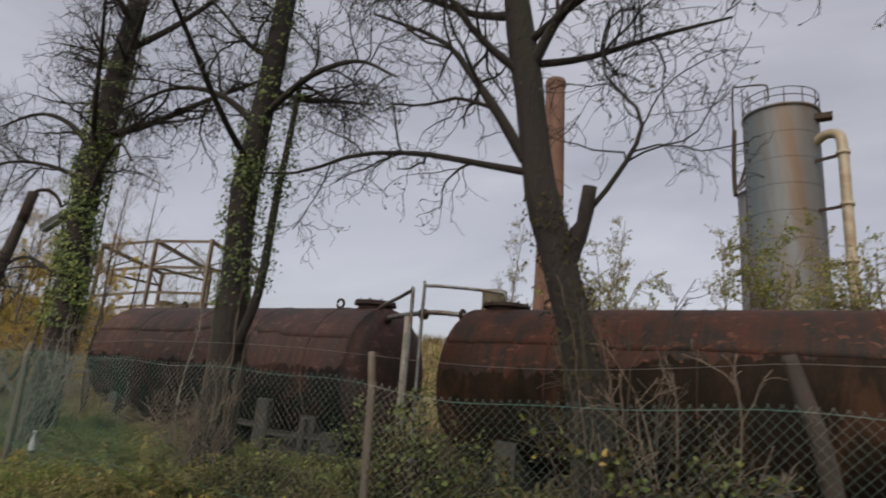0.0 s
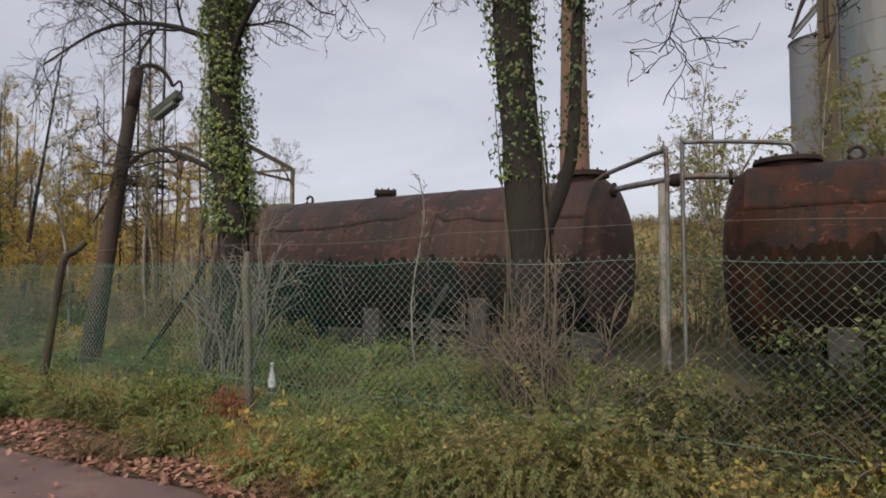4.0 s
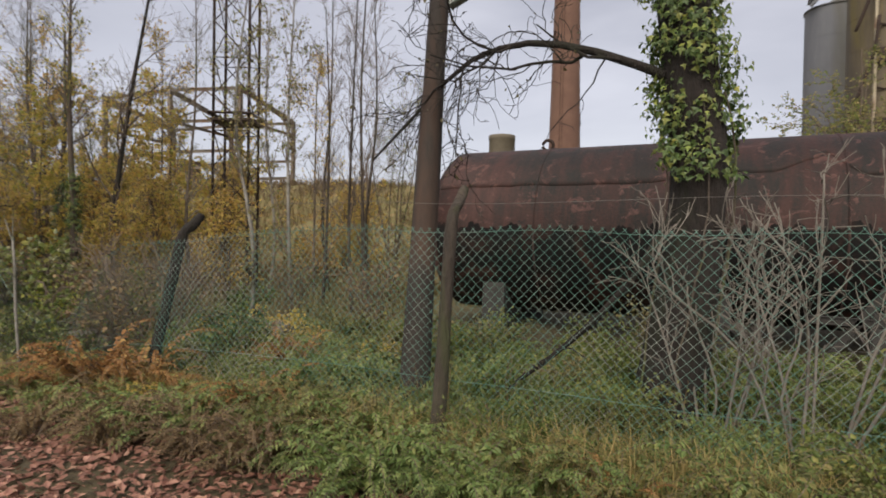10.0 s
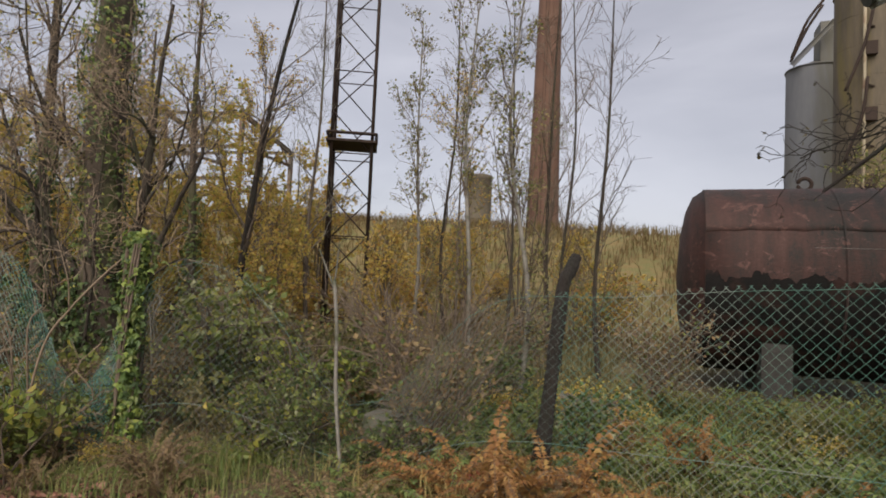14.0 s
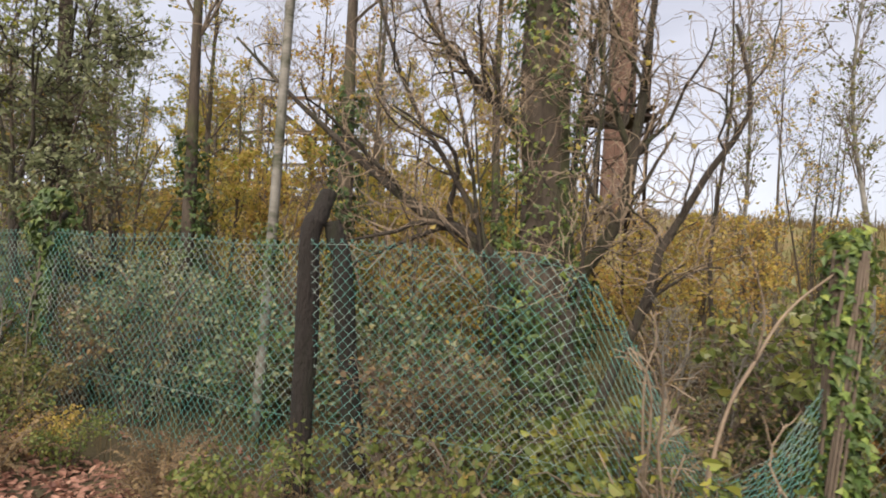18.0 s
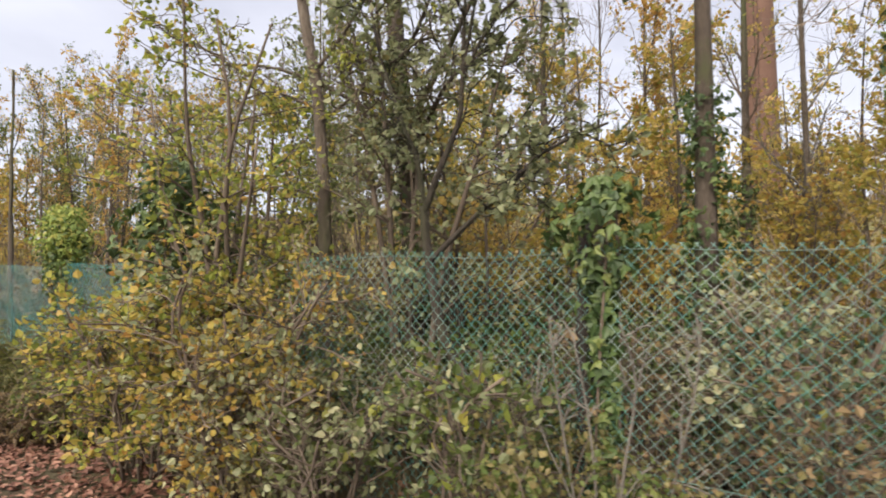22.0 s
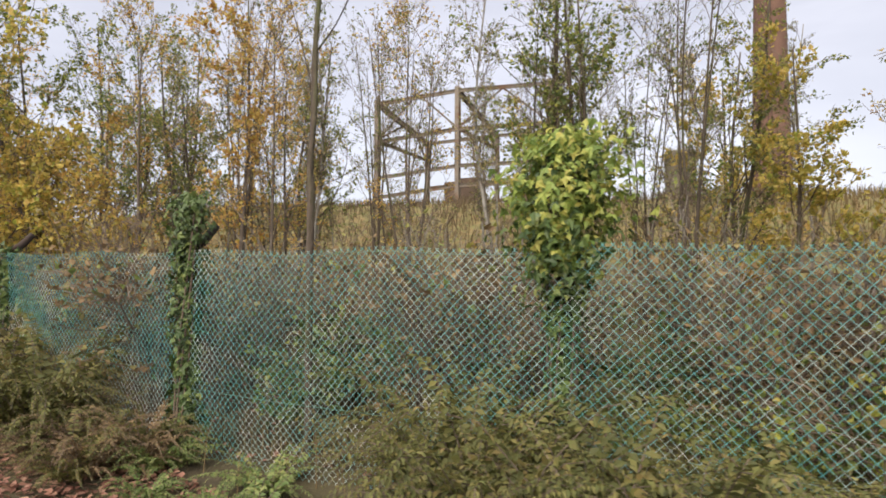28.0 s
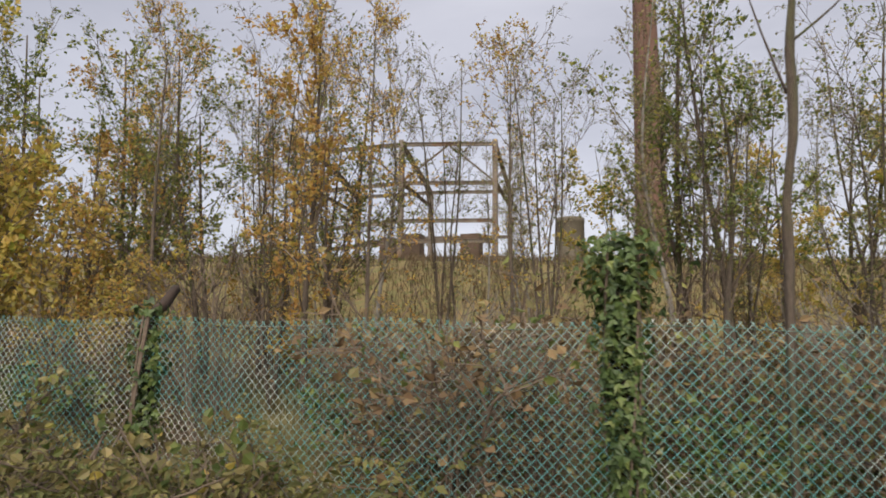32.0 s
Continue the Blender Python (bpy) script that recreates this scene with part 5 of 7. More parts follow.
t1_limbs = [
    ([(-6.25, 5.26, 1.75), (-6.06, 5.26, 2.14), (-5.88, 5.26, 2.7), (-5.83, 5.26, 3.85), (-5.78, 5.26, 4.4), (-5.62, 5.2, 5.6)], 0.075, 0.035, "plain"),
    ([(-6.4, 5.26, 5.0), (-7.0, 5.0, 5.5), (-7.9, 4.8, 5.7), (-8.9, 4.6, 5.4)], 0.06, 0.013),
    ([(-6.3, 5.26, 5.2), (-5.4, 5.1, 5.5), (-4.4, 4.9, 5.4), (-3.6, 4.7, 4.9)], 0.055, 0.012),
]
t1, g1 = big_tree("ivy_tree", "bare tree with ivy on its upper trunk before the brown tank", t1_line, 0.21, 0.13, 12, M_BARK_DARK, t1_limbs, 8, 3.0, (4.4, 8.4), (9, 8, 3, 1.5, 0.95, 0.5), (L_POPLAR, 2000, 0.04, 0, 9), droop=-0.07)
climbers(t1, t1_line, 0.215, 12, 3.4, 302, M_BARK)
climbers(t1, t1_line, 0.235, 10, 2.4, 305, M_BARK_LIGHT)
ivy_on(t1, t1_line, 2.4, 7.5, 3600, 0.11, L_IVY, 0.055, g1, 0.17)
ivy_on(t1, t1_limbs[0][0], 2.6, 5.4, 1300, 0.10, L_IVY, 0.05, g1, 0.06)

t2_line = [(-10.9, 5.4, -0.2), (-10.82, 5.4, 0.46), (-10.66, 5.4, 1.95), (-10.74, 5.4, 2.9), (-10.84, 5.4, 3.8), (-10.88, 5.4, 5.02), (-10.77, 5.4, 5.86), (-10.6, 5.4, 8.8)]
t2_limbs = [
    ([(-10.95, 5.3, 2.95), (-11.14, 5.25, 3.04), (-11.71, 5.2, 3.26), (-12.24, 5.2, 3.34), (-12.76, 5.2, 3.2), (-13.29, 5.2, 2.75), (-13.75, 5.2, 2.35)], 0.045, 0.012),
    ([(-10.8, 5.4, 5.2), (-11.6, 5.2, 5.9), (-12.5, 5.0, 6.2), (-13.7, 4.8, 6.0)], 0.07, 0.015),
    ([(-10.85, 5.4, 4.3), (-10.2, 5.2, 4.9), (-9.4, 5.0, 5.1), (-8.6, 4.8, 4.6)], 0.05, 0.012),
    ([(-10.85, 5.4, 4.7), (-11.6, 5.0, 5.0), (-12.4, 4.6, 5.0), (-13.3, 4.2, 4.5)], 0.05, 0.012),
]
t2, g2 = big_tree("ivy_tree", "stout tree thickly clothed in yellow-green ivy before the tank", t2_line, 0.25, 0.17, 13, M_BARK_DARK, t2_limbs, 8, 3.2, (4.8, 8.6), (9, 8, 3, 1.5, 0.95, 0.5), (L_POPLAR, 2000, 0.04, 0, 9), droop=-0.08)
climbers(t2, t2_line, 0.26, 12, 3.0, 303, M_BARK)
ivy_on(t2, t2_line, 2.0, 8.0, 8200, 0.15, L_IVY, 0.062, g2, 0.2)
ivy_on(t2, t2_line, 2.2, 7.0, 2300, 0.18, L_IVY_BRIGHT, 0.052, g2, 0.22)

# the spreading tree behind the double post
t3_line = [(-20.52, 4.6, -0.2), (-20.58, 4.57, 0.66), (-20.64, 4.55, 1.48), (-20.68, 4.55, 2.3), (-20.72, 4.55, 3.15), (-20.74, 4.58, 3.9), (-20.77, 4.62, 4.8), (-20.8, 4.65, 5.9), (-20.82, 4.66, 6.15)]
t3_limbs = [
    ([(-20.72, 4.5, 1.25), (-20.95, 4.42, 1.52), (-21.22, 4.4, 1.77), (-21.64, 4.4, 1.95), (-22.01, 4.38, 2.2), (-22.35, 4.35, 2.46), (-22.7, 4.3, 2.74), (-23.09, 4.25, 3.07), (-23.66, 4.2, 3.59)], 0.07, 0.012),
    ([(-20.75, 4.45, 1.0), (-21.0, 4.35, 1.6), (-21.3, 4.25, 2.2), (-21.75, 4.2, 2.9), (-22.1, 4.1, 3.9), (-22.4, 4.0, 5.0)], 0.03, 0.01),
    ([(-20.5, 4.5, 1.3), (-20.33, 4.48, 1.54), (-20.2, 4.48, 1.74), (-20.05, 4.5, 2.02), (-20.02, 4.5, 2.4), (-19.97, 4.5, 2.75), (-19.95, 4.5, 3.06), (-19.93, 4.5, 3.44), (-19.8, 4.5, 4.3)], 0.06, 0.018),
    ([(-20.02, 4.5, 2.42), (-20.1, 4.48, 2.6), (-20.16, 4.46, 2.8), (-20.27, 4.45, 3.13), (-20.3, 4.4, 3.7)], 0.03, 0.01),
    ([(-20.3, 4.5, 0.1), (-20.12, 4.48, 0.74), (-20.0, 4.48, 1.03), (-19.86, 4.48, 1.38), (-19.81, 4.5, 1.69), (-19.63, 4.5, 2.03), (-19.46, 4.5, 2.36), (-19.29, 4.5, 2.6), (-19.27, 4.5, 2.85), (-19.37, 4.5, 3.3)], 0.045, 0.012),
    ([(-20.75, 4.5, 2.45), (-20.98, 4.45, 2.73), (-21.12, 4.42, 2.9), (-21.39, 4.4, 3.19), (-21.65, 4.35, 3.54), (-21.9, 4.3, 4.2)], 0.045, 0.014),
    ([(-20.8, 4.65, 5.85), (-21.0, 4.7, 6.4), (-21.3, 4.7, 7.2), (-21.6, 4.7, 8.2), (-21.9, 4.6, 9.6)], 0.14, 0.05),
    ([(-20.78, 4.65, 5.8), (-20.6, 4.7, 6.4), (-20.35, 4.8, 7.2), (-20.1, 4.9, 8.2), (-19.9, 4.9, 9.6)], 0.12, 0.04),
    ([(-20.8, 4.4, 0.8), (-21.05, 4.3, 1.5), (-21.2, 4.25, 2.4), (-21.5, 4.2, 3.5), (-21.7, 4.2, 4.6)], 0.022, 0.008),
    ([(-20.75, 4.35, 0.5), (-20.9, 4.2, 1.2), (-21.05, 4.15, 2.0), (-21.15, 4.1, 3.0)], 0.018, 0.006),
    ([(-20.5, 4.3, 0.6), (-20.3, 4.2, 1.3), (-20.25, 4.15, 2.1), (-20.1, 4.1, 3.1)], 0.018, 0.006),
]
t3, g3 = big_tree("spreading_tree", "many-limbed bare tree with ivy on its trunk and low sweeping boughs", t3_line, 0.21, 0.17, 14, M_BARK, t3_limbs, 0, 2.0, (3.6, 5.0), (9, 7, 3, 1.3, 0.8, 0.4), (L_YELLOW, 350, 0.05, 0, 9), droop=0.02, twig=M_TWIG_TAN, limb_bark=M_BARK_OLD, up=0.5, rmin=0.003)
climbers(t3, t3_line, 0.215, 8, 3.0, 304, M_BARK)
ivy_on(t3, t3_line, 0.0, 1.4, 1900, 0.14, L_IVY, 0.07, g3, 0.24)
ivy_on(t3, t3_line, 0.7, 5.2, 3000, 0.08, L_IVY, 0.06, g3, 0.21)
ivy_on(t3, t3_line, 1.2, 5.2, 1000, 0.10, L_IVY_BRIGHT, 0.052, g3, 0.22)


# ---- saplings, birches and bushes that repeat ----
def sapling(name, label, category, height, r, seed, n1, l1, n2, l2, n3, l3, bark, twig, leaf=None, spread=0.65, lean=0.0, z0=0.22, ivy=0, stems=1):
    """One young tree standing at the origin, to be copied about."""
    g = np.random.default_rng(seed)
    t = thing(name, (0, 0, 0), label, category, name + "s")
    lines, rads = [], []
    for s in range(stems):
        a = g.uniform(0, 6.28)
        off = 0.0 if stems == 1 else 0.12 * height * g.uniform(0.5, 1.3)
        top = np.array([lean * height + off * math.cos(a), off * math.sin(a), height * g.uniform(0.8, 1.05)])
        pts = [np.array([0.02 * s, 0, -0.15]), top * 0.25 + g.normal(0, 0.009 * height, 3) * [1, 1, 0], top * 0.6 + g.normal(0, 0.016 * height, 3) * [1, 1, 0], top]
        P = smooth_line(pts, 14)
        lines.append(P)
        rads.append(np.linspace(r, r * 0.2, 14))
        part("trunk" if stems == 1 else "stem", tube_mesh("trunk", pts, r, r * 0.2, 14, 8, 0.06, seed + s), bark, t)
    P1, R1 = grow(np.array(lines), np.array(rads), n1, l1, spread, 0.35, 0.12, 7, g, z0, 0.98, 0.4, 0.05)
    P2, R2 = grow(P1, np.maximum(R1, 0.006), n2, l2, 0.7, 0.15, 0.16, 5, g, 0.2, 1.0, 0.55, 0.03)
    P3, R3 = grow(P2, np.maximum(R2, 0.004), n3, l3, 0.7, 0.05, 0.2, 3, g, 0.2, 1.0, 0.6)
    s = Soup().add(*tubes(P1, np.maximum(R1, 0.005), 4)).add(*tubes(P2, np.maximum(R2, 0.0035), 3)).add(*tubes(P3, np.maximum(R3, 0.0025), 3))
    part("twig_spray", s.mesh("twig_spray"), twig, t)["kind"] = "stuff"
    if leaf:
        for mat, count, size in leaf:
            pos, ax = along(np.concatenate([P3[:, [0, 2]], P2[:, [1, 4]]]), count, g, 0.1)
            v, q = leaf_quads(pos + g.normal(0, 0.03, pos.shape), ax, size, size * 0.72, g)
            part("foliage", mesh_of("foliage", v, [q]), mat, t)["kind"] = "stuff"
    if ivy:
        ivy_on(t, lines[0], 0.1, height * 0.36, ivy, 0.08, L_IVY, 0.085, g, r * 0.9)
    return t


def spread_out(t, places):
    """Puts the first at the first place and copies at the others: x, y, turn, scale."""
    for j, (x, y, a, s) in enumerate(places):
        m = pose(x, y, float(ground_height(x, y)) - 0.03, 0, 0, a) @ Matrix.Scale(s, 4)
        if j:
            copy_thing(t, m)
    x, y, a, s = places[0]
    t.matrix_basis = pose(x, y, float(ground_height(x, y)) - 0.03, 0, 0, a) @ Matrix.Scale(s, 4)


def scatter(n, x0, x1, y0, y1, s0, s1, seed):
    g = np.random.default_rng(seed)
    out = []
    while len(out) < n:
        x, y = g.uniform(x0, x1), g.uniform(y0, y1)
        if any(abs(x - cx) < cw and abs(y - cy) < ch for cx, cy, cw, ch in TANK_SPACE):
            continue
        out.append((x, y, g.uniform(0, 360), g.uniform(s0, s1)))
    return out


TANK_SPACE = [(-10.5, 9.3, 5.0, 2.2), (0, 9.3, 5.8, 2.2), (-21.15, 10.6, 0.8, 0.8), (-13, 5, 0.5, 0.5)]

bare = sapling("bare_sapling", "thin bare grey-brown sapling behind the fence", "tree", 7.5, 0.045, 21, 20, 1.5, 5, 0.7, 3, 0.35, M_BARK_OLD, M_TWIG)
spread_out(bare, [(-16.6, 9.4, 10, 1.0), (-16.4, 9.25, 120, 0.85), (-17.3, 9.0, 200, 0.8), (-15.6, 7.6, 40, 0.8), (-19.4, 12.0, 80, 1.1), (-27.5, 10.5, 70, 1.1), (-34.0, 8.6, 15, 0.75)])
leaning = sapling("leaning_sapling", "dark sapling leaning across the steel mast", "tree", 9.0, 0.075, 22, 18, 1.7, 5, 0.8, 3, 0.4, M_BARK_DARK, M_TWIG, None, 0.9, 0.13)
spread_out(leaning, [(-21.4, 7.5, 20, 1.0)])
slim = sapling("slim_birch", "slim pale birch with a few hanging leaves", "tree", 6.5, 0.045, 23, 22, 1.1, 5, 0.55, 3, 0.3, M_BIRCH, M_TWIG, [(L_OLIVE, 900, 0.05), (L_GREEN, 400, 0.045)], 0.55)
spread_out(slim, [(-17.75, 8.7, 0, 1.05), (-16.35, 6.15, 70, 0.85), (-19.2, 9.6, 140, 1.0), (-34.6, 8.1, 30, 1.0), (-39.2, 9.0, 210, 1.1), (-42.0, 12.0, 100, 1.2), (-32.6, 14.0, 310, 1.0), (-44.5, 9.5, 10, 1.2), (-30.4, 17, 55, 1.1), (-3.4, 14.5, 60, 0.95), (-5.6, 13.2, 60, 0.9), (-37.8, 14.2, 20, 1.0), (-1.2, 14.2, 140, 0.85)] + scatter(4, -46, -36, 9, 20, 0.8, 1.25, 32))
orange = sapling("orange_tree", "young tree with thinning orange autumn leaves", "tree", 6.5, 0.06, 24, 18, 2.1, 5, 0.9, 3, 0.4, M_BARK, M_TWIG, [(L_ORANGE, 1500, 0.075), (L_YELLOW, 1300, 0.07)], 0.8, 0, 0.15)
spread_out(orange, [(-39.8, 7.8, 0, 1.15), (-42.6, 10.4, 90, 1.0), (-26.3, 9.2, 150, 1.0), (-44.0, 7.4, 200, 0.9), (-49.0, 6.5, 300, 1.3), (-53, 9, 30, 1.3), (-47.5, 12, 55, 1.2), (-45, 15, 10, 1.3)])
greenish = sapling("green_tree", "young tree still holding dull green leaves", "tree", 7.0, 0.07, 25, 15, 2.5, 5, 1.0, 3, 0.42, M_BARK, M_TWIG, [(L_GREEN, 2600, 0.075), (L_LIME, 700, 0.07), (L_OLIVE, 900, 0.065)], 0.85, 0, 0.3, 0, 2)
spread_out(greenish, [(-44.2, 8.2, 70, 1.0), (-42.4, 8.6, 160, 0.9), (-41.2, 10.5, 300, 0.95), (-33.65, 9.2, 40, 1.0), (-34.3, 10.9, 200, 1.1), (-45.6, 10.0, 20, 1.1), (-47.0, 7.2, 150, 1.25), (-51, 11, 80, 1.4), (-31.6, 11.6, 250, 0.85), (-55, 7, 250, 1.4)])
yellowish = sapling("yellow_bush", "bushy shrub full of yellow autumn leaves", "shrub", 3.2, 0.035, 26, 11, 1.2, 6, 0.6, 2, 0.3, M_BARK, M_TWIG, [(L_YELLOW, 1900, 0.08), (L_ORANGE, 450, 0.075)], 0.8, 0, 0.1, 0, 4)
spread_out(yellowish, [(-20.0, 6.6, 20, 0.65), (-22.4, 6.4, 100, 0.75), (-24.2, 6.8, 210, 0.7), (-26.3, 7.4, 300, 0.85), (-18.9, 8.2, 60, 0.7), (-21.4, 8.8, 150, 0.85), (-24.6, 9.4, 250, 1.0), (-28.2, 7.2, 340, 0.8), (-22.9, 8.0, 10, 0.8), (-44.6, 6.4, 110, 1.35), (-46.2, 6.9, 20, 1.5), (-43.4, 6.3, 0, 1.1), (-45.5, 5.4, 200, 1.0), (-21.5, 15.5, 250, 0.9), (-22.6, 11.6, 10, 1.1), (-19.6, 14.0, 60, 0.9), (-17.2, 16.0, 20, 0.8), (-41.5, 6.2, 55, 0.8)])

twiggy = sapling("twiggy_birch", "bare birch with a haze of fine brown twigs", "tree", 8.0, 0.055, 34, 26, 1.5, 7, 0.75, 3, 0.4, M_BARK_LIGHT, M_TWIG_PALE, [(L_OLIVE, 160, 0.045)], 0.75, 0, 0.3)
spread_out(twiggy, [(-24.2, 7.6, 80, 0.9), (-27.8, 9.6, 300, 1.0), (-21.2, 9.4, 250, 0.9)])

# ivied and pale trunks behind the fence
ivied = sapling("ivied_trunk", "tall trunk with ivy climbing its lower half", "tree", 9.5, 0.13, 27, 14, 1.7, 5, 0.8, 3, 0.4, M_BARK, M_TWIG, [(L_YELLOW, 500, 0.07), (L_GREEN, 300, 0.065)], 0.8, 0, 0.5, 1700)
spread_out(ivied, [(-23.45, 5.8, 0, 1.0), (-24.65, 4.55, 140, 0.8), (-22.15, 7.25, 70, 0.75), (-26.9, 6.9, 30, 0.7), (-24.9, 8.8, 300, 0.75)])
pale = thing("pale_birch", (-22.85, 3.95, 0), "slender whitish birch trunk behind the mesh", "tree")
pale_line = [(-22.9, 3.95, -0.1), (-22.86, 3.95, 1.4), (-22.84, 3.95, 2.6), (-22.84, 3.98, 4.5), (-22.86, 4.0, 8.0)]
part("trunk", tube_mesh("trunk", pale_line, 0.048, 0.036, 16, 12, 0.03, 5), M_BIRCH, pale)
ivy_on(pale, pale_line, 0.0, 1.75, 800, 0.07, L_IVY, 0.05, RNG, 0.05)
crown(pale, trunk_limbs(pale_line, lambda z: 0.05, 7, 1.3, RNG, 4.2, 7.8), RNG, M_BIRCH, M_TWIG, 5, 5, 2, 0.7, 0.4, 0.25, leaves=(L_YELLOW, 300, 0.05, 0, 9))

# trees in the thicket where the fence bends
wb_line = [(-27.55, 5.1, -0.1), (-27.55, 5.1, 0.8), (-27.62, 5.1, 2.0), (-27.7, 5.1, 3.2), (-27.8, 5.1, 4.1), (-27.9, 5.1, 6.0), (-28.0, 5.1, 8.2)]
wb, gw = big_tree("whitebeam_tree", "upright tree with ivied trunk and large grey-green leaves", wb_line, 0.11, 0.06, 171, M_BARK, [([(-27.65, 5.05, 2.4), (-27.2, 4.8, 2.9), (-26.7, 4.5, 3.2), (-26.1, 4.3, 3.3)], 0.03, 0.01), ([(-27.7, 5.1, 3.0), (-28.2, 4.7, 3.4), (-28.8, 4.3, 3.7), (-29.5, 4.0, 3.8)], 0.03, 0.01)], 11, 1.9, (2.4, 7.8), (8, 5, 2, 0.9, 0.5, 0.3), (L_SAGE, 3900, 0.066, 0, 9), twig=M_TWIG)
ivy_on(wb, wb_line, 0.2, 3.2, 800, 0.07, L_IVY, 0.08, gw, 0.10)
fk_line = [(-26.0, 3.95, -0.1), (-26.04, 3.92, 0.5), (-26.35, 3.9, 1.02), (-26.49, 3.9, 1.62), (-26.54, 3.9, 2.03)]
fk_limbs = [
    ([(-26.53, 3.9, 1.98), (-26.36, 3.88, 2.3), (-26.16, 3.85, 2.65), (-26.1, 3.8, 2.94), (-25.9, 3.7, 3.5)], 0.032, 0.01),
    ([(-26.48, 3.9, 1.6), (-26.05, 3.85, 1.9), (-25.68, 3.8, 2.14), (-25.42, 3.75, 2.3), (-25.0, 3.7, 2.4)], 0.024, 0.008),
    ([(-26.54, 3.9, 2.0), (-26.58, 3.88, 2.37), (-26.72, 3.85, 2.72), (-26.9, 3.8, 3.3), (-27.0, 3.7, 4.1)], 0.03, 0.01),
    ([(-26.1, 3.8, 2.94), (-25.8, 3.8, 3.3), (-25.3, 3.8, 3.5), (-24.7, 3.8, 3.6)], 0.014, 0.006),
    ([(-26.1, 3.8, 2.94), (-26.0, 3.7, 3.5), (-25.8, 3.6, 4.1), (-25.5, 3.6, 4.8)], 0.016, 0.006),
]
fk, gf = big_tree("forked_sapling", "slim dark forking tree with sparse large grey-green leaves", fk_line, 0.045, 0.034, 172, M_BARK_OLD, fk_limbs, 0, 1.0, (1.6, 2.0), (8, 5, 2, 0.7, 0.4, 0.25), (L_SAGE, 2000, 0.07, 0, 9), flare=1.1)
al_line = [(-27.9, 4.2, -0.1), (-27.92, 4.2, 1.4), (-27.96, 4.2, 2.41), (-28.06, 4.2, 3.35), (-28.24, 4.2, 4.09), (-28.5, 4.2, 5.6), (-28.7, 4.2, 7.2)]
al, ga = big_tree("alder_tree", "slender pale-stemmed tree with yellow-green autumn leaves", al_line, 0.07, 0.035, 173, M_BARK_LIGHT, [], 10, 1.7, (2.6, 6.8), (7, 5, 2, 0.85, 0.5, 0.3), (L_LIME, 2100, 0.062, 0, 9), twig=M_TWIG, flare=1.15)

# broken snag
snag = thing("broken_snag", (-34.0, 3.85, 0), "bare broken snag with two forking tops", "tree")
snag_line = [(-34.1, 3.75, -0.1), (-34.09, 3.72, 1.2), (-34.06, 3.7, 2.0), (-34.05, 3.68, 2.4), (-34.0, 3.67, 2.8), (-33.99, 3.66, 3.3), (-33.93, 3.65, 3.9), (-33.88, 3.62, 4.55)]
part("trunk", tube_mesh("trunk", snag_line, 0.032, 0.018, 34, 10, 0.3, 8), M_BARK, snag)
part("fork", tube_mesh("fork", [(-34.0, 3.66, 3.3), (-33.75, 3.65, 3.5), (-33.5, 3.6, 3.75), (-33.3, 3.55, 3.8)], 0.009, 0.003, 10, 6, 0.2, 9), M_BARK, snag)
part("fork", tube_mesh("fork", [(-34.02, 3.67, 3.0), (-34.15, 3.65, 3.45), (-34.28, 3.6, 3.95)], 0.008, 0.003, 10, 6, 0.2, 9), M_BARK, snag)



# sparse many-stemmed trees with small leaves, sky between them
airy = sapling("airy_tree", "thin many-stemmed young tree with sparse small leaves", "tree", 6.0, 0.035, 28, 8, 1.8, 6, 0.75, 3, 0.32, M_BARK, M_TWIG, [(L_OLIVE, 1500, 0.05), (L_GREEN, 1000, 0.048)], 0.7, 0, 0.2, 0, 5)
spread_out(airy, [(-26.2, 10.8, 170, 0.9), (-31.9, 9.0, 0, 0.95), (-36.2, 8.2, 140, 0.85), (-38.4, 10.2, 200, 1.0), (-33.2, 12.0, 20, 0.95), (-41.0, 8.6, 50, 1.1), (-35.2, 14.0, 110, 0.9), (-43.6, 12.0, 300, 1.1), (-17.9, 12.5, 90, 0.8)])
goldtop = sapling("golden_birch", "slender birch with thin golden-orange leaves", "tree", 6.2, 0.045, 29, 18, 1.8, 6, 0.75, 3, 0.3, M_BARK_LIGHT, M_TWIG, [(L_YELLOW, 1200, 0.05), (L_ORANGE, 1100, 0.05)], 0.75, 0, 0.2)
spread_out(goldtop, [(-28.7, 10.2, 220, 1.0), (-38.6, 7.4, 0, 1.0), (-36.9, 9.2, 70, 1.05), (-40.6, 9.6, 130, 1.1), (-23.0, 10.0, 200, 1.0), (-18.6, 10.4, 20, 0.85), (-42.4, 7.2, 160, 1.1)])


maple = sapling("field_maple", "spreading young maple with golden-yellow autumn leaves", "tree", 5.0, 0.05, 33, 16, 1.7, 6, 0.8, 3, 0.35, M_BARK, M_TWIG, [(L_YELLOW, 2600, 0.085), (L_LIME, 600, 0.08)], 1.15, 0, 0.3)
spread_out(maple, [(-23.6, 10.8, 200, 1.0), (-25.8, 8.6, 0, 1.0), (-26.6, 7.2, 60, 0.9), (-23.3, 7.4, 240, 0.8), (-28.4, 8.4, 100, 0.95), (-30.6, 10.4, 40, 1.0), (-22.3, 9.2, 150, 0.85), (-27.2, 12.4, 280, 1.15), (-24.9, 14.0, 330, 1.1), (-32.0, 14.6, 70, 1.2), (-35.5, 13.0, 120, 1.0), (-45.2, 5.6, 60, 1.5), (-47.8, 6.2, 190, 1.6), (-50.5, 5.2, 300, 1.7)])


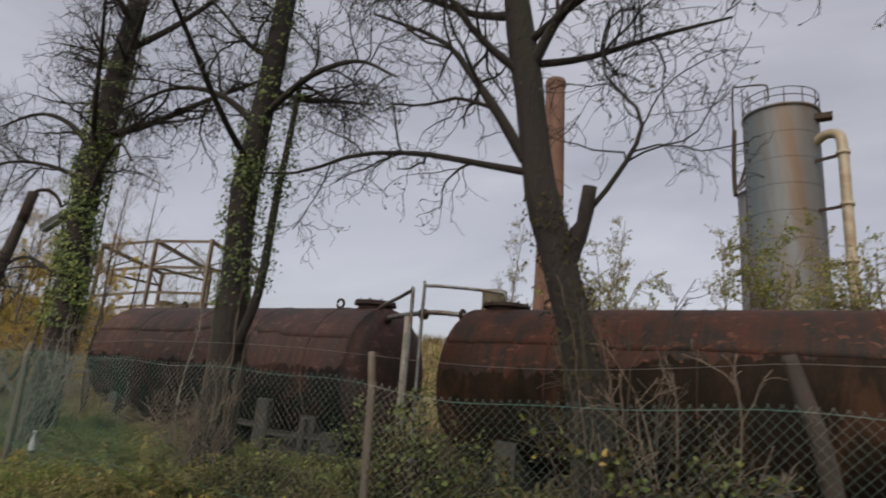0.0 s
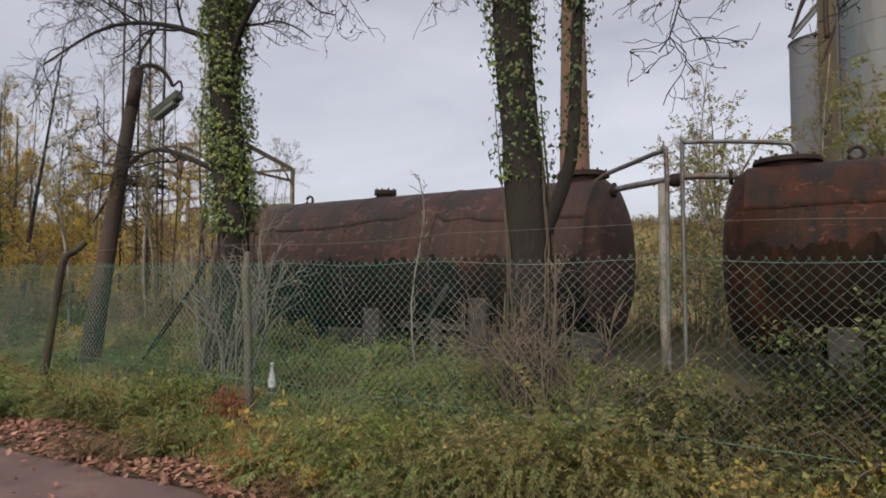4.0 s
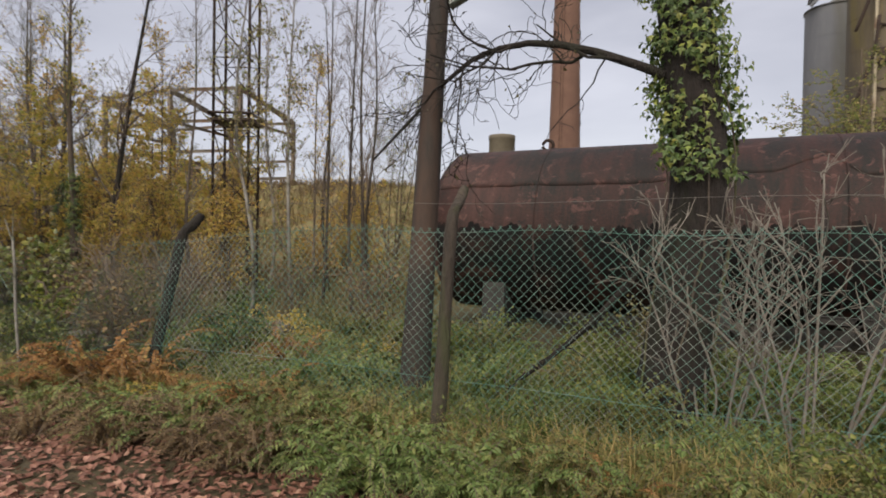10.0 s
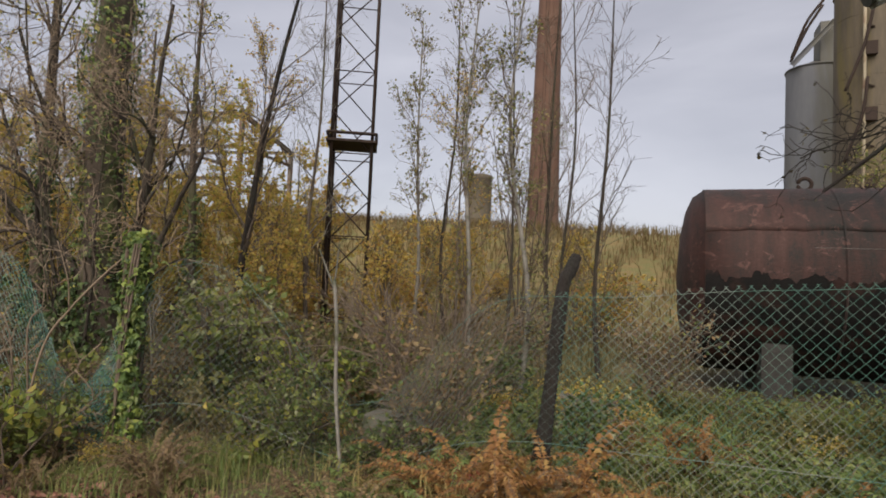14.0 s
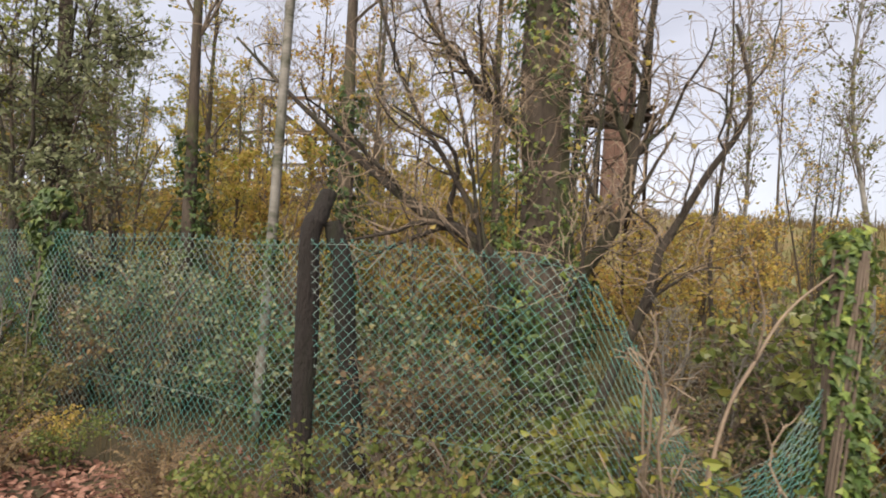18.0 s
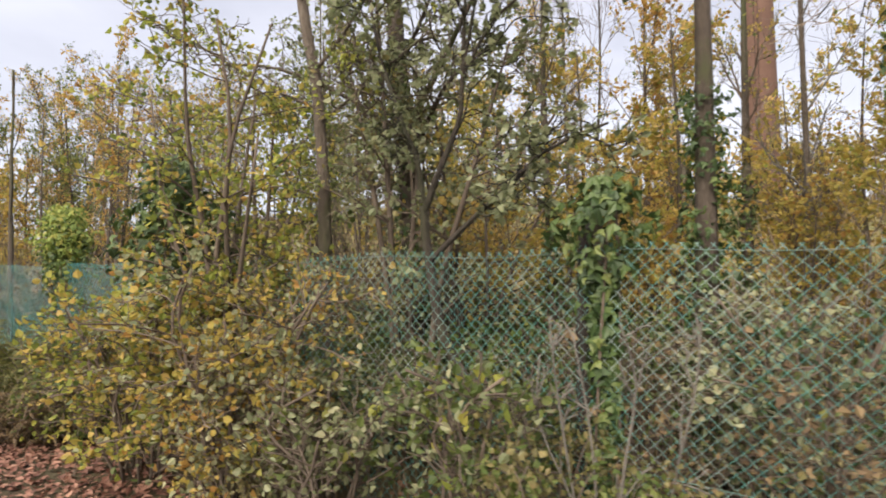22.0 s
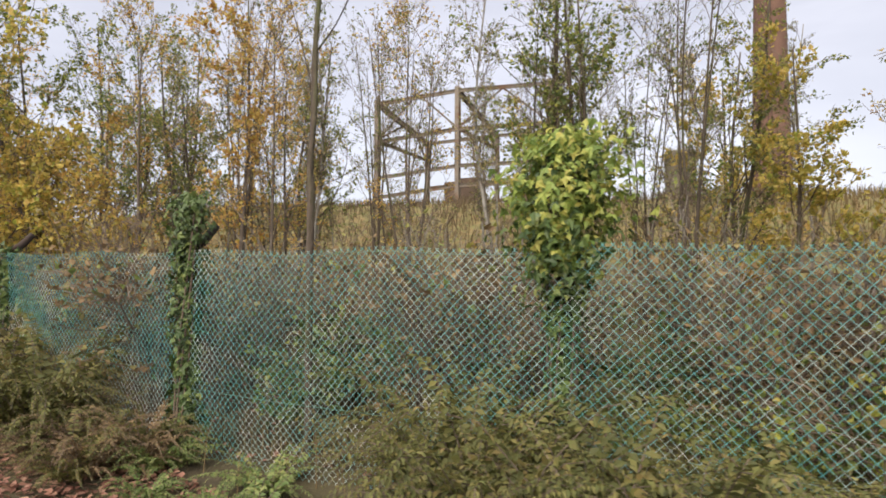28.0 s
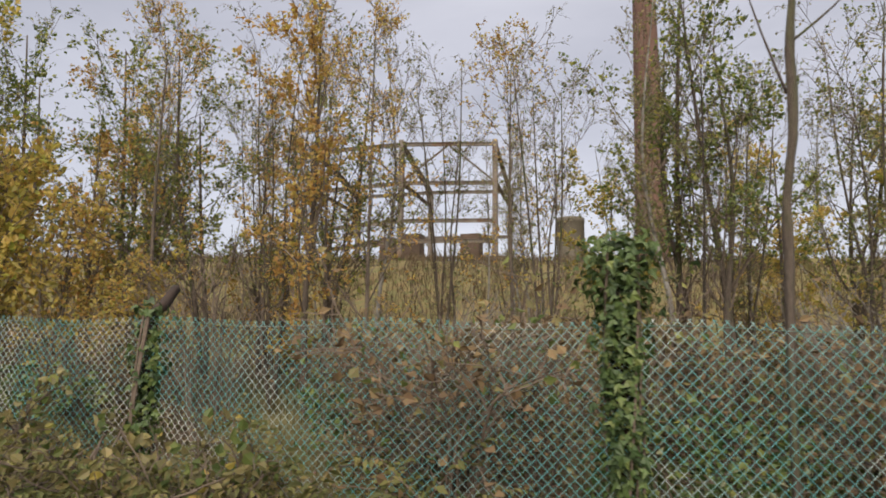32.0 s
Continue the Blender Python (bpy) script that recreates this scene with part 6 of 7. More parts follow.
# ---- ivy-clad fence posts ----
def ivy_column(x, y, z0, z1, count, thick, mat, label, bulge=None, size=0.085, seed=1):
    g = np.random.default_rng(seed)
    t = thing("ivy_column", (x, y, 0), label, "ivy", "ivy on fence posts")
    z = g.uniform(z0, z1, count)
    a = g.uniform(0, 6.283, count)
    r = thick * (0.8 + 0.3 * np.sin(4 * z + 2 * a))
    if bulge:
        bz, bw, br = bulge
        r = r + br * np.exp(-(((z - bz) / bw) ** 2))
    r = r * g.uniform(0.35, 1.0, count) * (1 + 0.5 * g.uniform(0, 1, count) * (g.uniform(0, 1, count) > 0.75)) * (1 + 0.22 * np.sin(7 * z + 3 * a) + 0.15 * np.sin(11 * z - 5 * a))
    out = np.stack([np.cos(a), np.sin(a), 0.15 + 0 * a], 1)
    pos = np.stack([x + r * np.cos(a), y + r * np.sin(a) * 0.85, z], 1) + g.normal(0, 0.015, (count, 3))
    v, q = ivy_leaves(pos, out, size, g)
    part("foliage", mesh_of("foliage", v, [q]), mat, t)["kind"] = "stuff"
    k = 7
    P = np.zeros((k, 10, 3))
    for j in range(k):
        aa = g.uniform(0, 6.28)
        P[j, :, 2] = np.linspace(-0.05, z1 * 0.95, 10)
        P[j, :, 0] = x + (0.05 + thick * 0.3) * np.cos(aa + np.linspace(0, 2, 10))
        P[j, :, 1] = y + (0.05 + thick * 0.3) * np.sin(aa + np.linspace(0, 2, 10))
    v, q = tubes(P, np.full((k, 10), 0.008), 5)
    part("weed_stem", mesh_of("weed_stem", v, [q]), M_TWIG, t)
    return t


ivy_column(-31.78, 3.5, 1.5, 2.34, 1900, 0.13, L_IVY_BRIGHT, "bushy head of bright yellow-green ivy on a fence post", (2.0, 0.36, 0.26), 0.066, 1)
ivy_column(-31.78, 3.52, 0.0, 2.2, 2300, 0.10, L_IVY, "dark ivy leaves under a bright bushy head", (1.78, 0.42, 0.24), 0.072, 11)
ivy_column(-34.98, 3.2, 0.0, 2.12, 2300, 0.16, L_IVY, "column of dark green ivy climbing a fence post", (1.95, 0.22, 0.06), 0.066, 2)
ivy_column(-38.15, 3.12, 0.0, 1.75, 600, 0.13, L_IVY, "thin dark ivy on a cranked fence post", None, 0.075, 3)
ivy_column(-18.86, 3.45, 0.0, 1.8, 1300, 0.11, L_IVY_BRIGHT, "narrow yellow-green ivy on a leaning post", None, 0.06, 4)
ivy_column(-18.86, 3.46, 0.0, 1.75, 1500, 0.11, L_IVY, "dark ivy leaves twined about a leaning post", None, 0.065, 14)
ivy_column(-24.92, 3.36, 0.3, 2.0, 1100, 0.09, L_IVY, "dark ivy with a leafy crest over a fence post", (1.72, 0.2, 0.2), 0.085, 5)
ivy_column(-41.4, 3.1, 0.0, 1.9, 500, 0.12, L_IVY, "dark ivy on a far fence post", None, 0.09, 6)
ivy_column(-28.4, 2.95, 0.5, 2.4, 2200, 0.24, L_IVY, "dark glossy ivy wrapped about a hidden post", (1.75, 0.5, 0.26), 0.09, 7)


# ---- bushes hanging over the fence ----
def leafy_bush(name, label, at, height, width, seed, leaf, stems=7, n1=9, n2=5, size=0.075, lean=(0, 0), flat=0.8, bark=M_TWIG):
    g = np.random.default_rng(seed)
    x, y = at
    z = float(ground_height(x, y))
    t = thing(name, (x, y, z), label, "shrub")
    L, R = [], []
    for s in range(stems):
        a = g.uniform(0, 6.28)
        d = np.array([math.cos(a) * width * g.uniform(0.2, 0.8) + lean[0], math.sin(a) * width * flat * g.uniform(0.2, 0.7) + lean[1], height * g.uniform(0.7, 1.05)])
        b = np.array([x + 0.12 * math.cos(a), y + 0.12 * math.sin(a), z - 0.05])
        pts = [b, b + d * [0.2, 0.2, 0.4] + g.normal(0, 0.05, 3), b + d * [0.6, 0.6, 0.75] + g.normal(0, 0.08, 3), b + d]
        L.append(smooth_line(pts, 10))
        R.append(np.linspace(0.028, 0.008, 10) * height / 3)
        part("stem", tube_mesh("stem", pts, 0.028 * height / 3, 0.008, 10, 6, 0.05, seed + s), bark, t)
    P1, R1 = grow(np.array(L), np.array(R), n1, width * 0.75, 1.0, 0.05, 0.16, 6, g, 0.12, 1.0, 0.5, -0.03)
    P2, R2 = grow(P1, R1, n2, width * 0.34, 0.8, 0.0, 0.2, 5, g, 0.15, 1.0, 0.6, -0.03)
    s = Soup().add(*tubes(P1, np.maximum(R1, 0.005), 4)).add(*tubes(P2, np.maximum(R2, 0.003), 3))
    part("twig_spray", s.mesh("twig_spray"), bark, t)["kind"] = "stuff"
    for mat, count, sz in leaf:
        pos, ax = along(np.concatenate([P2[:, [0, 2, 4]], P1[:, [1, 3, 5]]]), count, g, 0.1)
        v, q = leaf_quads(pos + g.normal(0, 0.035, pos.shape), ax, sz, sz * 0.78, g, 0.15, 0.25, 1.0, True)
        part("foliage", mesh_of("foliage", v, [q]), mat, t)["kind"] = "stuff"
    return t


leafy_bush("hornbeam_bush", "tall shrub of yellow and brown autumn leaves over the fence", (-28.0, 3.05), 3.4, 1.15, 41, [(L_YELLOW, 950, 0.052), (L_LIME, 2100, 0.052), (L_GREEN, 700, 0.05), (L_ORANGE, 280, 0.05)], 9, 10, 6)
leafy_bush("bramble_bush", "low green bramble sprawling through the mesh", (-29.5, 3.05), 0.75, 0.8, 42, [(L_GREEN, 900, 0.05), (L_LIME, 350, 0.05), (L_OLIVE, 300, 0.05)], 11, 8, 5)
leafy_bush("bramble_bush", "waist-high green bramble behind the mesh", (-29.9, 4.3), 1.15, 1.0, 167, [(L_GREEN, 1200, 0.055), (L_LIME, 450, 0.055), (L_OLIVE, 300, 0.05)], 12, 8, 5)
leafy_bush("hazel_bush", "tall loose shrub with dull grey-green leaves", (-27.0, 4.4), 4.2, 1.3, 43, [(L_SAGE, 2100, 0.062), (L_GREEN, 350, 0.06), (L_OLIVE, 600, 0.06)], 5, 12, 6)
leafy_bush("hazel_bush", "tall shrub with fresh green leaves overhanging the mesh", (-29.3, 4.4), 3.5, 1.3, 44, [(L_LIME, 1300, 0.06), (L_GREEN, 500, 0.058), (L_YELLOW, 260, 0.056)], 6, 9, 6)
leafy_bush("hazel_bush", "leafy shrub with olive leaves behind the fence", (-27.2, 5.6), 3.6, 1.6, 45, [(L_SAGE, 900, 0.07), (L_YELLOW, 700, 0.075)], 8, 9, 6)
leafy_bush("hazel_bush", "shrub of dull green leaves beside the fence corner", (-25.5, 3.0), 1.15, 0.65, 46, [(L_GREEN, 520, 0.055), (L_SAGE, 200, 0.055), (L_LIME, 50, 0.07)], 8, 7, 5)
leafy_bush("hornbeam_bush", "low spreading shrub with yellow-brown leaves to the ground", (-27.3, 2.75), 1.7, 1.05, 141, [(L_YELLOW, 1700, 0.05), (L_SAGE, 1700, 0.047), (L_ORANGE, 450, 0.048)], 12, 9, 6)
leafy_bush("hornbeam_bush", "low yellow shrub spilling onto the lane's edge", (-28.2, 2.6), 1.4, 0.75, 142, [(L_YELLOW, 1150, 0.052), (L_LIME, 1450, 0.054), (L_GREEN, 500, 0.05)], 12, 9, 6)
leafy_bush("hazel_bush", "low grey-green shrub before the mesh", (-26.5, 2.8), 0.95, 0.6, 143, [(L_SAGE, 700, 0.055), (L_GREEN, 200, 0.06)], 10, 8, 6)
leafy_bush("hazel_bush", "green shrub hanging over the mesh", (-29.0, 3.3), 1.8, 0.65, 144, [(L_LIME, 420, 0.06), (L_GREEN, 320, 0.06), (L_YELLOW, 70, 0.06)], 8, 8, 6)
leafy_bush("juniper_bush", "dense grey-green bush pressed behind the mesh", (-24.1, 3.9), 1.45, 0.7, 145, [(L_IVY, 600, 0.055), (L_SAGE, 2200, 0.045)], 12, 9, 6)
leafy_bush("elder_bush", "dark green shrub pressed behind the mesh", (-23.2, 4.3), 1.0, 0.8, 149, [(L_SAGE, 1300, 0.055), (L_IVY, 500, 0.06)], 10, 8, 5)
leafy_bush("bramble_bush", "loose olive-yellow bush spilling before the mesh", (-37.6, 2.65), 0.95, 0.9, 146, [(L_OLIVE, 800, 0.065), (L_GREEN, 450, 0.065), (L_YELLOW, 120, 0.06)], 10, 8, 5)
leafy_bush("bramble_bush", "loose olive bush among withered ferns", (-38.7, 2.7), 1.0, 0.8, 147, [(L_OLIVE, 700, 0.065), (L_GREEN, 450, 0.065)], 10, 8, 5)
leafy_bush("elder_bush", "straggling elder with long drooping yellowing leaves in front of the mesh", (-19.35, 2.85), 0.75, 0.5, 47, [(L_GREEN, 380, 0.065), (L_LIME, 320, 0.065), (L_YELLOW, 50, 0.075)], 9, 6, 4)
cane = thing("bramble_cane", (-19.4, 3.05, 0.2), "long pale arching bramble cane leaning on an ivied post", "bramble")
part("stem", tube_mesh("stem", [(-19.5, 3.05, 0.1), (-19.38, 3.1, 0.85), (-19.25, 3.2, 1.16), (-19.1, 3.33, 1.42), (-18.85, 3.4, 1.66)], 0.011, 0.006, 20, 6, 0.08, 176), M_TWIG_TAN, cane)
part("side_shoot", tube_mesh("side_shoot", [(-19.25, 3.2, 1.16), (-19.22, 3.15, 1.4), (-19.3, 3.1, 1.7)], 0.006, 0.003, 8, 5, 0.08, 177), M_TWIG_TAN, cane)
leafy_bush("elder_bush", "yellow-green shrub at the lane's edge", (-20.8, 2.8), 0.48, 0.5, 48, [(L_GREEN, 600, 0.05), (L_OLIVE, 350, 0.045), (L_YELLOW, 40, 0.05)], 8, 7, 5)
leafy_bush("elder_bush", "leafy yellow-green shrub rooted under the fence", (-17.9, 4.5), 0.95, 0.5, 49, [(L_LIME, 250, 0.058), (L_GREEN, 700, 0.058)], 9, 7, 5)
leafy_bush("elder_bush", "low green shrub sprawling through the sagging mesh", (-17.7, 3.95), 0.55, 0.5, 150, [(L_GREEN, 800, 0.055), (L_LIME, 200, 0.055)], 9, 7, 5)
leafy_bush("bramble_bush", "dull green bramble behind an ivied post", (-19.0, 4.7), 1.3, 0.7, 157, [(L_GREEN, 900, 0.075), (L_SAGE, 300, 0.07)], 9, 7, 5)
leafy_bush("bramble_bush", "dull grey-green bramble heaped behind the mesh", (-21.8, 4.3), 1.1, 0.8, 162, [(L_IVY, 700, 0.065), (L_SAGE, 1000, 0.06)], 10, 7, 5)
leafy_bush("elder_bush", "green weedy shrub at a trunk's foot", (-20.0, 4.0), 0.7, 0.6, 163, [(L_GREEN, 800, 0.08), (L_LIME, 250, 0.08)], 9, 7, 5)
leafy_bush("bramble_bush", "olive bramble in the rough behind the fence", (-18.6, 5.8), 0.9, 0.9, 164, [(L_OLIVE, 700, 0.07), (L_GREEN, 500, 0.07)], 9, 7, 5)
leafy_bush("maple_seedling", "small seedling with drooping straw-yellow leaves before the mesh", (-8.2, 3.75), 0.48, 0.2, 166, [(L_YELLOW, 60, 0.08), (L_ORANGE, 16, 0.07)], 5, 4, 3)
# brambles by the red tank: part of their leaves take the shaded colour
leafy_bush("bramble_bush", "spreading bramble behind the mesh, partly coloured for shade", (-3.6, 5.4), 1.3, 1.0, 50, [(L_SHADE, 1700, 0.045), (L_GREEN, 1500, 0.045)], 8, 7, 5, bark=M_BARK_DARK)
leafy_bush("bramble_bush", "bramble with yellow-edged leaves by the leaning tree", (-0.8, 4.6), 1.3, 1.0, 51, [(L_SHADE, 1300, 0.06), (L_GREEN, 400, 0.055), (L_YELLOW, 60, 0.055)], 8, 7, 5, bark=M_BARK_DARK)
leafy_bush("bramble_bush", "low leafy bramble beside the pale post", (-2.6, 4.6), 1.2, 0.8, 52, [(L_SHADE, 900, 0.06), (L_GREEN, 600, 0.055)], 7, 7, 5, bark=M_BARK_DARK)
leafy_bush("climbing_shrub", "yellow-green shrub growing about the silo's foot", (-0.6, 30.0), 6.2, 3.0, 53, [(L_OLIVE, 2200, 0.11), (L_GREEN, 3200, 0.11)], 8, 8, 5)
leafy_bush("climbing_shrub", "olive shrub on the bank before the silo", (-6.5, 24), 5.0, 3.0, 54, [(L_OLIVE, 2200, 0.085), (L_GREEN, 3000, 0.085)], 8, 8, 5)
leafy_bush("climbing_shrub", "sparse leafy shrub on the bank beside the silo", (2.5, 22), 5.0, 3.0, 55, [(L_OLIVE, 3200, 0.085), (L_GREEN, 2200, 0.085)], 8, 8, 5)


# ---- bare pale shrubs ----
def bare_shrub(name, label, at, height, width, seed, stems, mat, n1=7, n2=4, r=0.012, bend=0.07):
    g = np.random.default_rng(seed)
    x, y = at
    z = float(ground_height(x, y))
    t = thing(name, (x, y, z), label, "shrub")
    L, R = [], []
    for s in range(stems):
        a = g.uniform(0, 6.28)
        d = np.array([math.cos(a) * width * g.uniform(0.2, 1), math.sin(a) * width * 0.6 * g.uniform(0.2, 1), height * g.uniform(0.6, 1.1)])
        b = np.array([x + 0.15 * math.cos(a), y + 0.1 * math.sin(a), z - 0.05])
        pts = [b, b + d * [0.3, 0.3, 0.4] + g.normal(0, bend * 0.7, 3), b + d * [0.7, 0.7, 0.8] + g.normal(0, bend, 3), b + d]
        L.append(smooth_line(pts, 10))
        R.append(np.linspace(r, r * 0.4, 10))
        part("stem", tube_mesh("stem", pts, r, r * 0.4, 10, 6, 0.06, seed + s), mat, t)
    P1, R1 = grow(np.array(L), np.array(R), n1, width * 0.8, 0.7, 0.1, 0.15, 6, g, 0.2, 1.0, 0.55)
    P2, R2 = grow(P1, R1, n2, width * 0.4, 0.7, 0.05, 0.18, 4, g, 0.2, 1.0, 0.6)
    so = Soup().add(*tubes(P1, np.maximum(R1, 0.004), 4)).add(*tubes(P2, np.maximum(R2, 0.003), 3))
    part("twig_spray", so.mesh("twig_spray"), mat, t)["kind"] = "stuff"
    return t


bare_shrub("bare_elder", "pale leafless elder shrub before the dark tank", (-9.9, 4.75), 1.9, 0.9, 61, 8, M_TWIG_PALE, 7, 4, 0.013, 0.16)
bare_shrub("bare_elder", "tangle of pale dead stems at an ivy tree's foot", (-6.1, 4.95), 1.5, 0.6, 62, 6, M_TWIG)
bare_shrub("bare_elder", "dead arching stems among the weeds", (-5.7, 4.7), 1.0, 0.9, 63, 8, M_TWIG)
bare_shrub("bare_elder", "thin upright suckers before the red tank", (-0.6, 4.9), 2.0, 0.7, 78, 8, M_TWIG, 5, 3, 0.010)
bare_shrub("bare_elder", "thicket of bare stems at the leaning tree's foot", (-1.3, 5.1), 2.4, 0.6, 64, 10, M_BARK_OLD)
bare_shrub("bare_elder", "pale bare stems beside the ivied tree", (-10.5, 5.0), 1.8, 0.7, 65, 10, M_TWIG_PALE)
bare_shrub("bare_elder", "tall bare brushwood beside the spreading tree", (-22.6, 5.6), 3.2, 0.9, 76, 6, M_TWIG, 6, 3, 0.011)
bare_shrub("forked_shrub", "tan forking shrub with bare rising stems before the spreading tree", (-19.53, 3.08), 1.3, 0.42, 175, 6, M_TWIG_TAN, 5, 3, 0.011, 0.08)
bare_shrub("bare_elder", "brown bare brushwood behind the fence", (-19.7, 4.6), 1.3, 0.6, 66, 6, M_TWIG_PALE)
bare_shrub("bare_elder", "grey bare brushwood behind the mesh", (-16.8, 5.0), 1.3, 1.0, 68, 14, M_TWIG)
bare_shrub("bare_elder", "dry cane stems beside the fence corner", (-24.7, 2.95), 1.35, 0.3, 69, 5, M_TWIG_PALE, 5, 3, 0.008, 0.06)
bare_shrub("bare_elder", "bare thicket of brown stems", (-33.0, 5.2), 1.5, 1.2, 70, 12, M_TWIG_PALE)
bare_shrub("bare_elder", "bare thicket of brown stems", (-36.4, 5.0), 1.5, 1.2, 71, 12, M_TWIG_PALE)
bare_shrub("bare_elder", "slender pale sapling stem before the tank", (-8.22, 6.2), 4.2, 0.3, 72, 1, M_BIRCH, 12, 3, 0.014)
bare_shrub("bare_elder", "bare thicket behind the mesh", (-30.6, 5.4), 1.6, 1.2, 73, 10, M_TWIG_PALE)
bare_shrub("bare_elder", "tall bare brush at the wood's edge", (-23.9, 5.2), 2.2, 0.8, 74, 7, M_TWIG)
bare_shrub("bare_elder", "tall thin bare stems over the meadow", (-39.3, 5.2), 2.2, 1.0, 75, 14, M_TWIG)


# ---- weeds, ferns and low plants that repeat ----
def weed(name, label, seed, leaf, height=0.5, width=0.45, stems=12, count=800, size=0.034):
    g = np.random.default_rng(seed)
    t = thing(name, (0, 0, 0), label, "weed", name + "s")
    L = []
    for s in range(stems):
        a = g.uniform(0, 6.28)
        d = np.array([math.cos(a) * width * g.uniform(0.3, 1), math.sin(a) * width * g.uniform(0.3, 1), height * g.uniform(0.6, 1.1)])
        L.append(smooth_line([(0.03 * math.cos(a), 0.03 * math.sin(a), -0.03), d * [0.35, 0.35, 0.65], d * [0.8, 0.8, 1.0], d * [1.15, 1.15, 0.9]], 8))
    L = np.array(L)
    v, q = tubes(L, np.tile(np.linspace(0.005, 0.002, 8), (stems, 1)), 4)
    part("weed_stem", mesh_of("weed_stem", v, [q]), M_TWIG, t)["kind"] = "stuff"
    pos, ax = along(L, count, g, 0.15)
    v, q = leaf_quads(pos + g.normal(0, 0.045, pos.shape), ax, size, size * 0.72, g, 0.15, 0.1)
    part("foliage", mesh_of("foliage", v, [q]), leaf, t)["kind"] = "stuff"
    return t


def fern(name, label, seed, leaf, fronds=24, length=0.7, rise=1.7, pairs=16, size=0.075):
    """Arching fronds with paired leaflets."""
    g = np.random.default_rng(seed)
    t = thing(name, (0, 0, 0), label, "fern", name + "s")
    a = g.uniform(0, 6.28, fronds)
    Ln = length * g.uniform(0.6, 1.2, fronds)
    u = np.linspace(0, 1, 9)
    P = np.zeros((fronds, 9, 3))
    P[..., 0] = np.cos(a)[:, None] * Ln[:, None] * u
    P[..., 1] = np.sin(a)[:, None] * Ln[:, None] * u
    P[..., 2] = rise * Ln[:, None] * (1.6 * u - 1.15 * u**2) * g.uniform(0.5, 1.3, (fronds, 1)) - 0.02
    v, q = tubes(P[:, ::2], np.tile(np.linspace(0.004, 0.0015, 5), (fronds, 1)), 3)
    part("frond_stalk", mesh_of("frond_stalk", v, [q]), M_TWIG, t)["kind"] = "stuff"
    us = np.linspace(0.18, 0.99, pairs)
    so = Soup()
    for sgn in (-1, 1):
        f = us * 8
        i = np.minimum(f.astype(int), 7)
        w = (f - i)[None, :, None]
        pos = P[:, i] * (1 - w) + P[:, i + 1] * w
        tan = unit(P[:, i + 1] - P[:, i])
        side = unit(np.cross(tan, np.array([0, 0, 1.0]))) * sgn
        ax = unit(side + tan * 0.45 + np.array([0, 0, -0.1]) + g.normal(0, 0.4, pos.shape))
        sz = size * (1.15 - us)[None, :, None] * 1.5 * (Ln / length)[:, None, None]
        wdt = unit(np.cross(ax, unit(np.cross(side, tan)))) * sz * 0.24
        v = np.stack([pos, pos + ax * sz * 0.5 + wdt, pos + ax * sz + np.array([0, 0, -0.012]), pos + ax * sz * 0.5 - wdt], 2).reshape(-1, 3)
        so.add(v, np.arange(len(v)).reshape(-1, 4))
    part("frond_foliage", so.mesh("frond_foliage"), leaf, t)["kind"] = "stuff"
    return t


def strip(n, x0, x1, seed, front=True, s0=0.6, s1=1.25, pad=0.15, y1=None, reach=0.85):
    """Places along the fence: before it (on the verge) or behind it."""
    g = np.random.default_rng(seed)
    out = []
    for _ in range(n):
        x = x0 + (x1 - x0) * g.uniform()
        f = float(fence_y(x)) - 0.08
        e = float(road_edge(x))
        y = g.uniform(max(e + pad, f - reach), f) if front else g.uniform(f + 0.15, y1 or f + 3.2)
        out.append((x, y, g.uniform(0, 360), g.uniform(s0, s1)))
    return out


w_green = weed("green_weed", "low clump of green weeds", 81, L_GREEN)
w_yel = weed("yellow_weed", "clump of yellowing weeds", 82, L_YELLOW, 0.42, 0.4, 10, 620, 0.034)
# weeds whose leaf colour is darkened in place of real shade
w_dark = weed("dark_weed", "clump of olive weeds by the red tank's fence, coloured for shade", 89, L_SHADE, 0.5, 0.42, 12, 850, 0.034)
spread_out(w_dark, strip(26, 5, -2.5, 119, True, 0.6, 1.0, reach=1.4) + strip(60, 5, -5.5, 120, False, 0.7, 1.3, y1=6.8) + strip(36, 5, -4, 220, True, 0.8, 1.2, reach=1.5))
w_olive = weed("olive_weed", "clump of dull olive nettles", 83, L_OLIVE, 0.6, 0.42, 12, 760, 0.036)
w_red = weed("red_weed", "small clump of red-brown leaves", 84, L_RED, 0.45, 0.42, 11, 620, 0.036)
w_or = weed("orange_weed", "clump of orange-brown bracken leaves", 85, L_ORANGE, 0.5, 0.45, 12, 800, 0.033)
f_green = fern("fern", "heaped feathery olive-green fern on the verge", 86, L_FERN, 46, 0.74, 1.25, 30, 0.05)
f_brown = fern("withered_fern", "withered brown fern among fallen leaves", 87, L_BROWN_PLANT, 46, 0.6, 1.25, 30, 0.034)
f_rust = fern("bracken", "rust-orange withered bracken by the fence", 90, L_BRACKEN, 42, 0.6, 1.2, 40, 0.038)
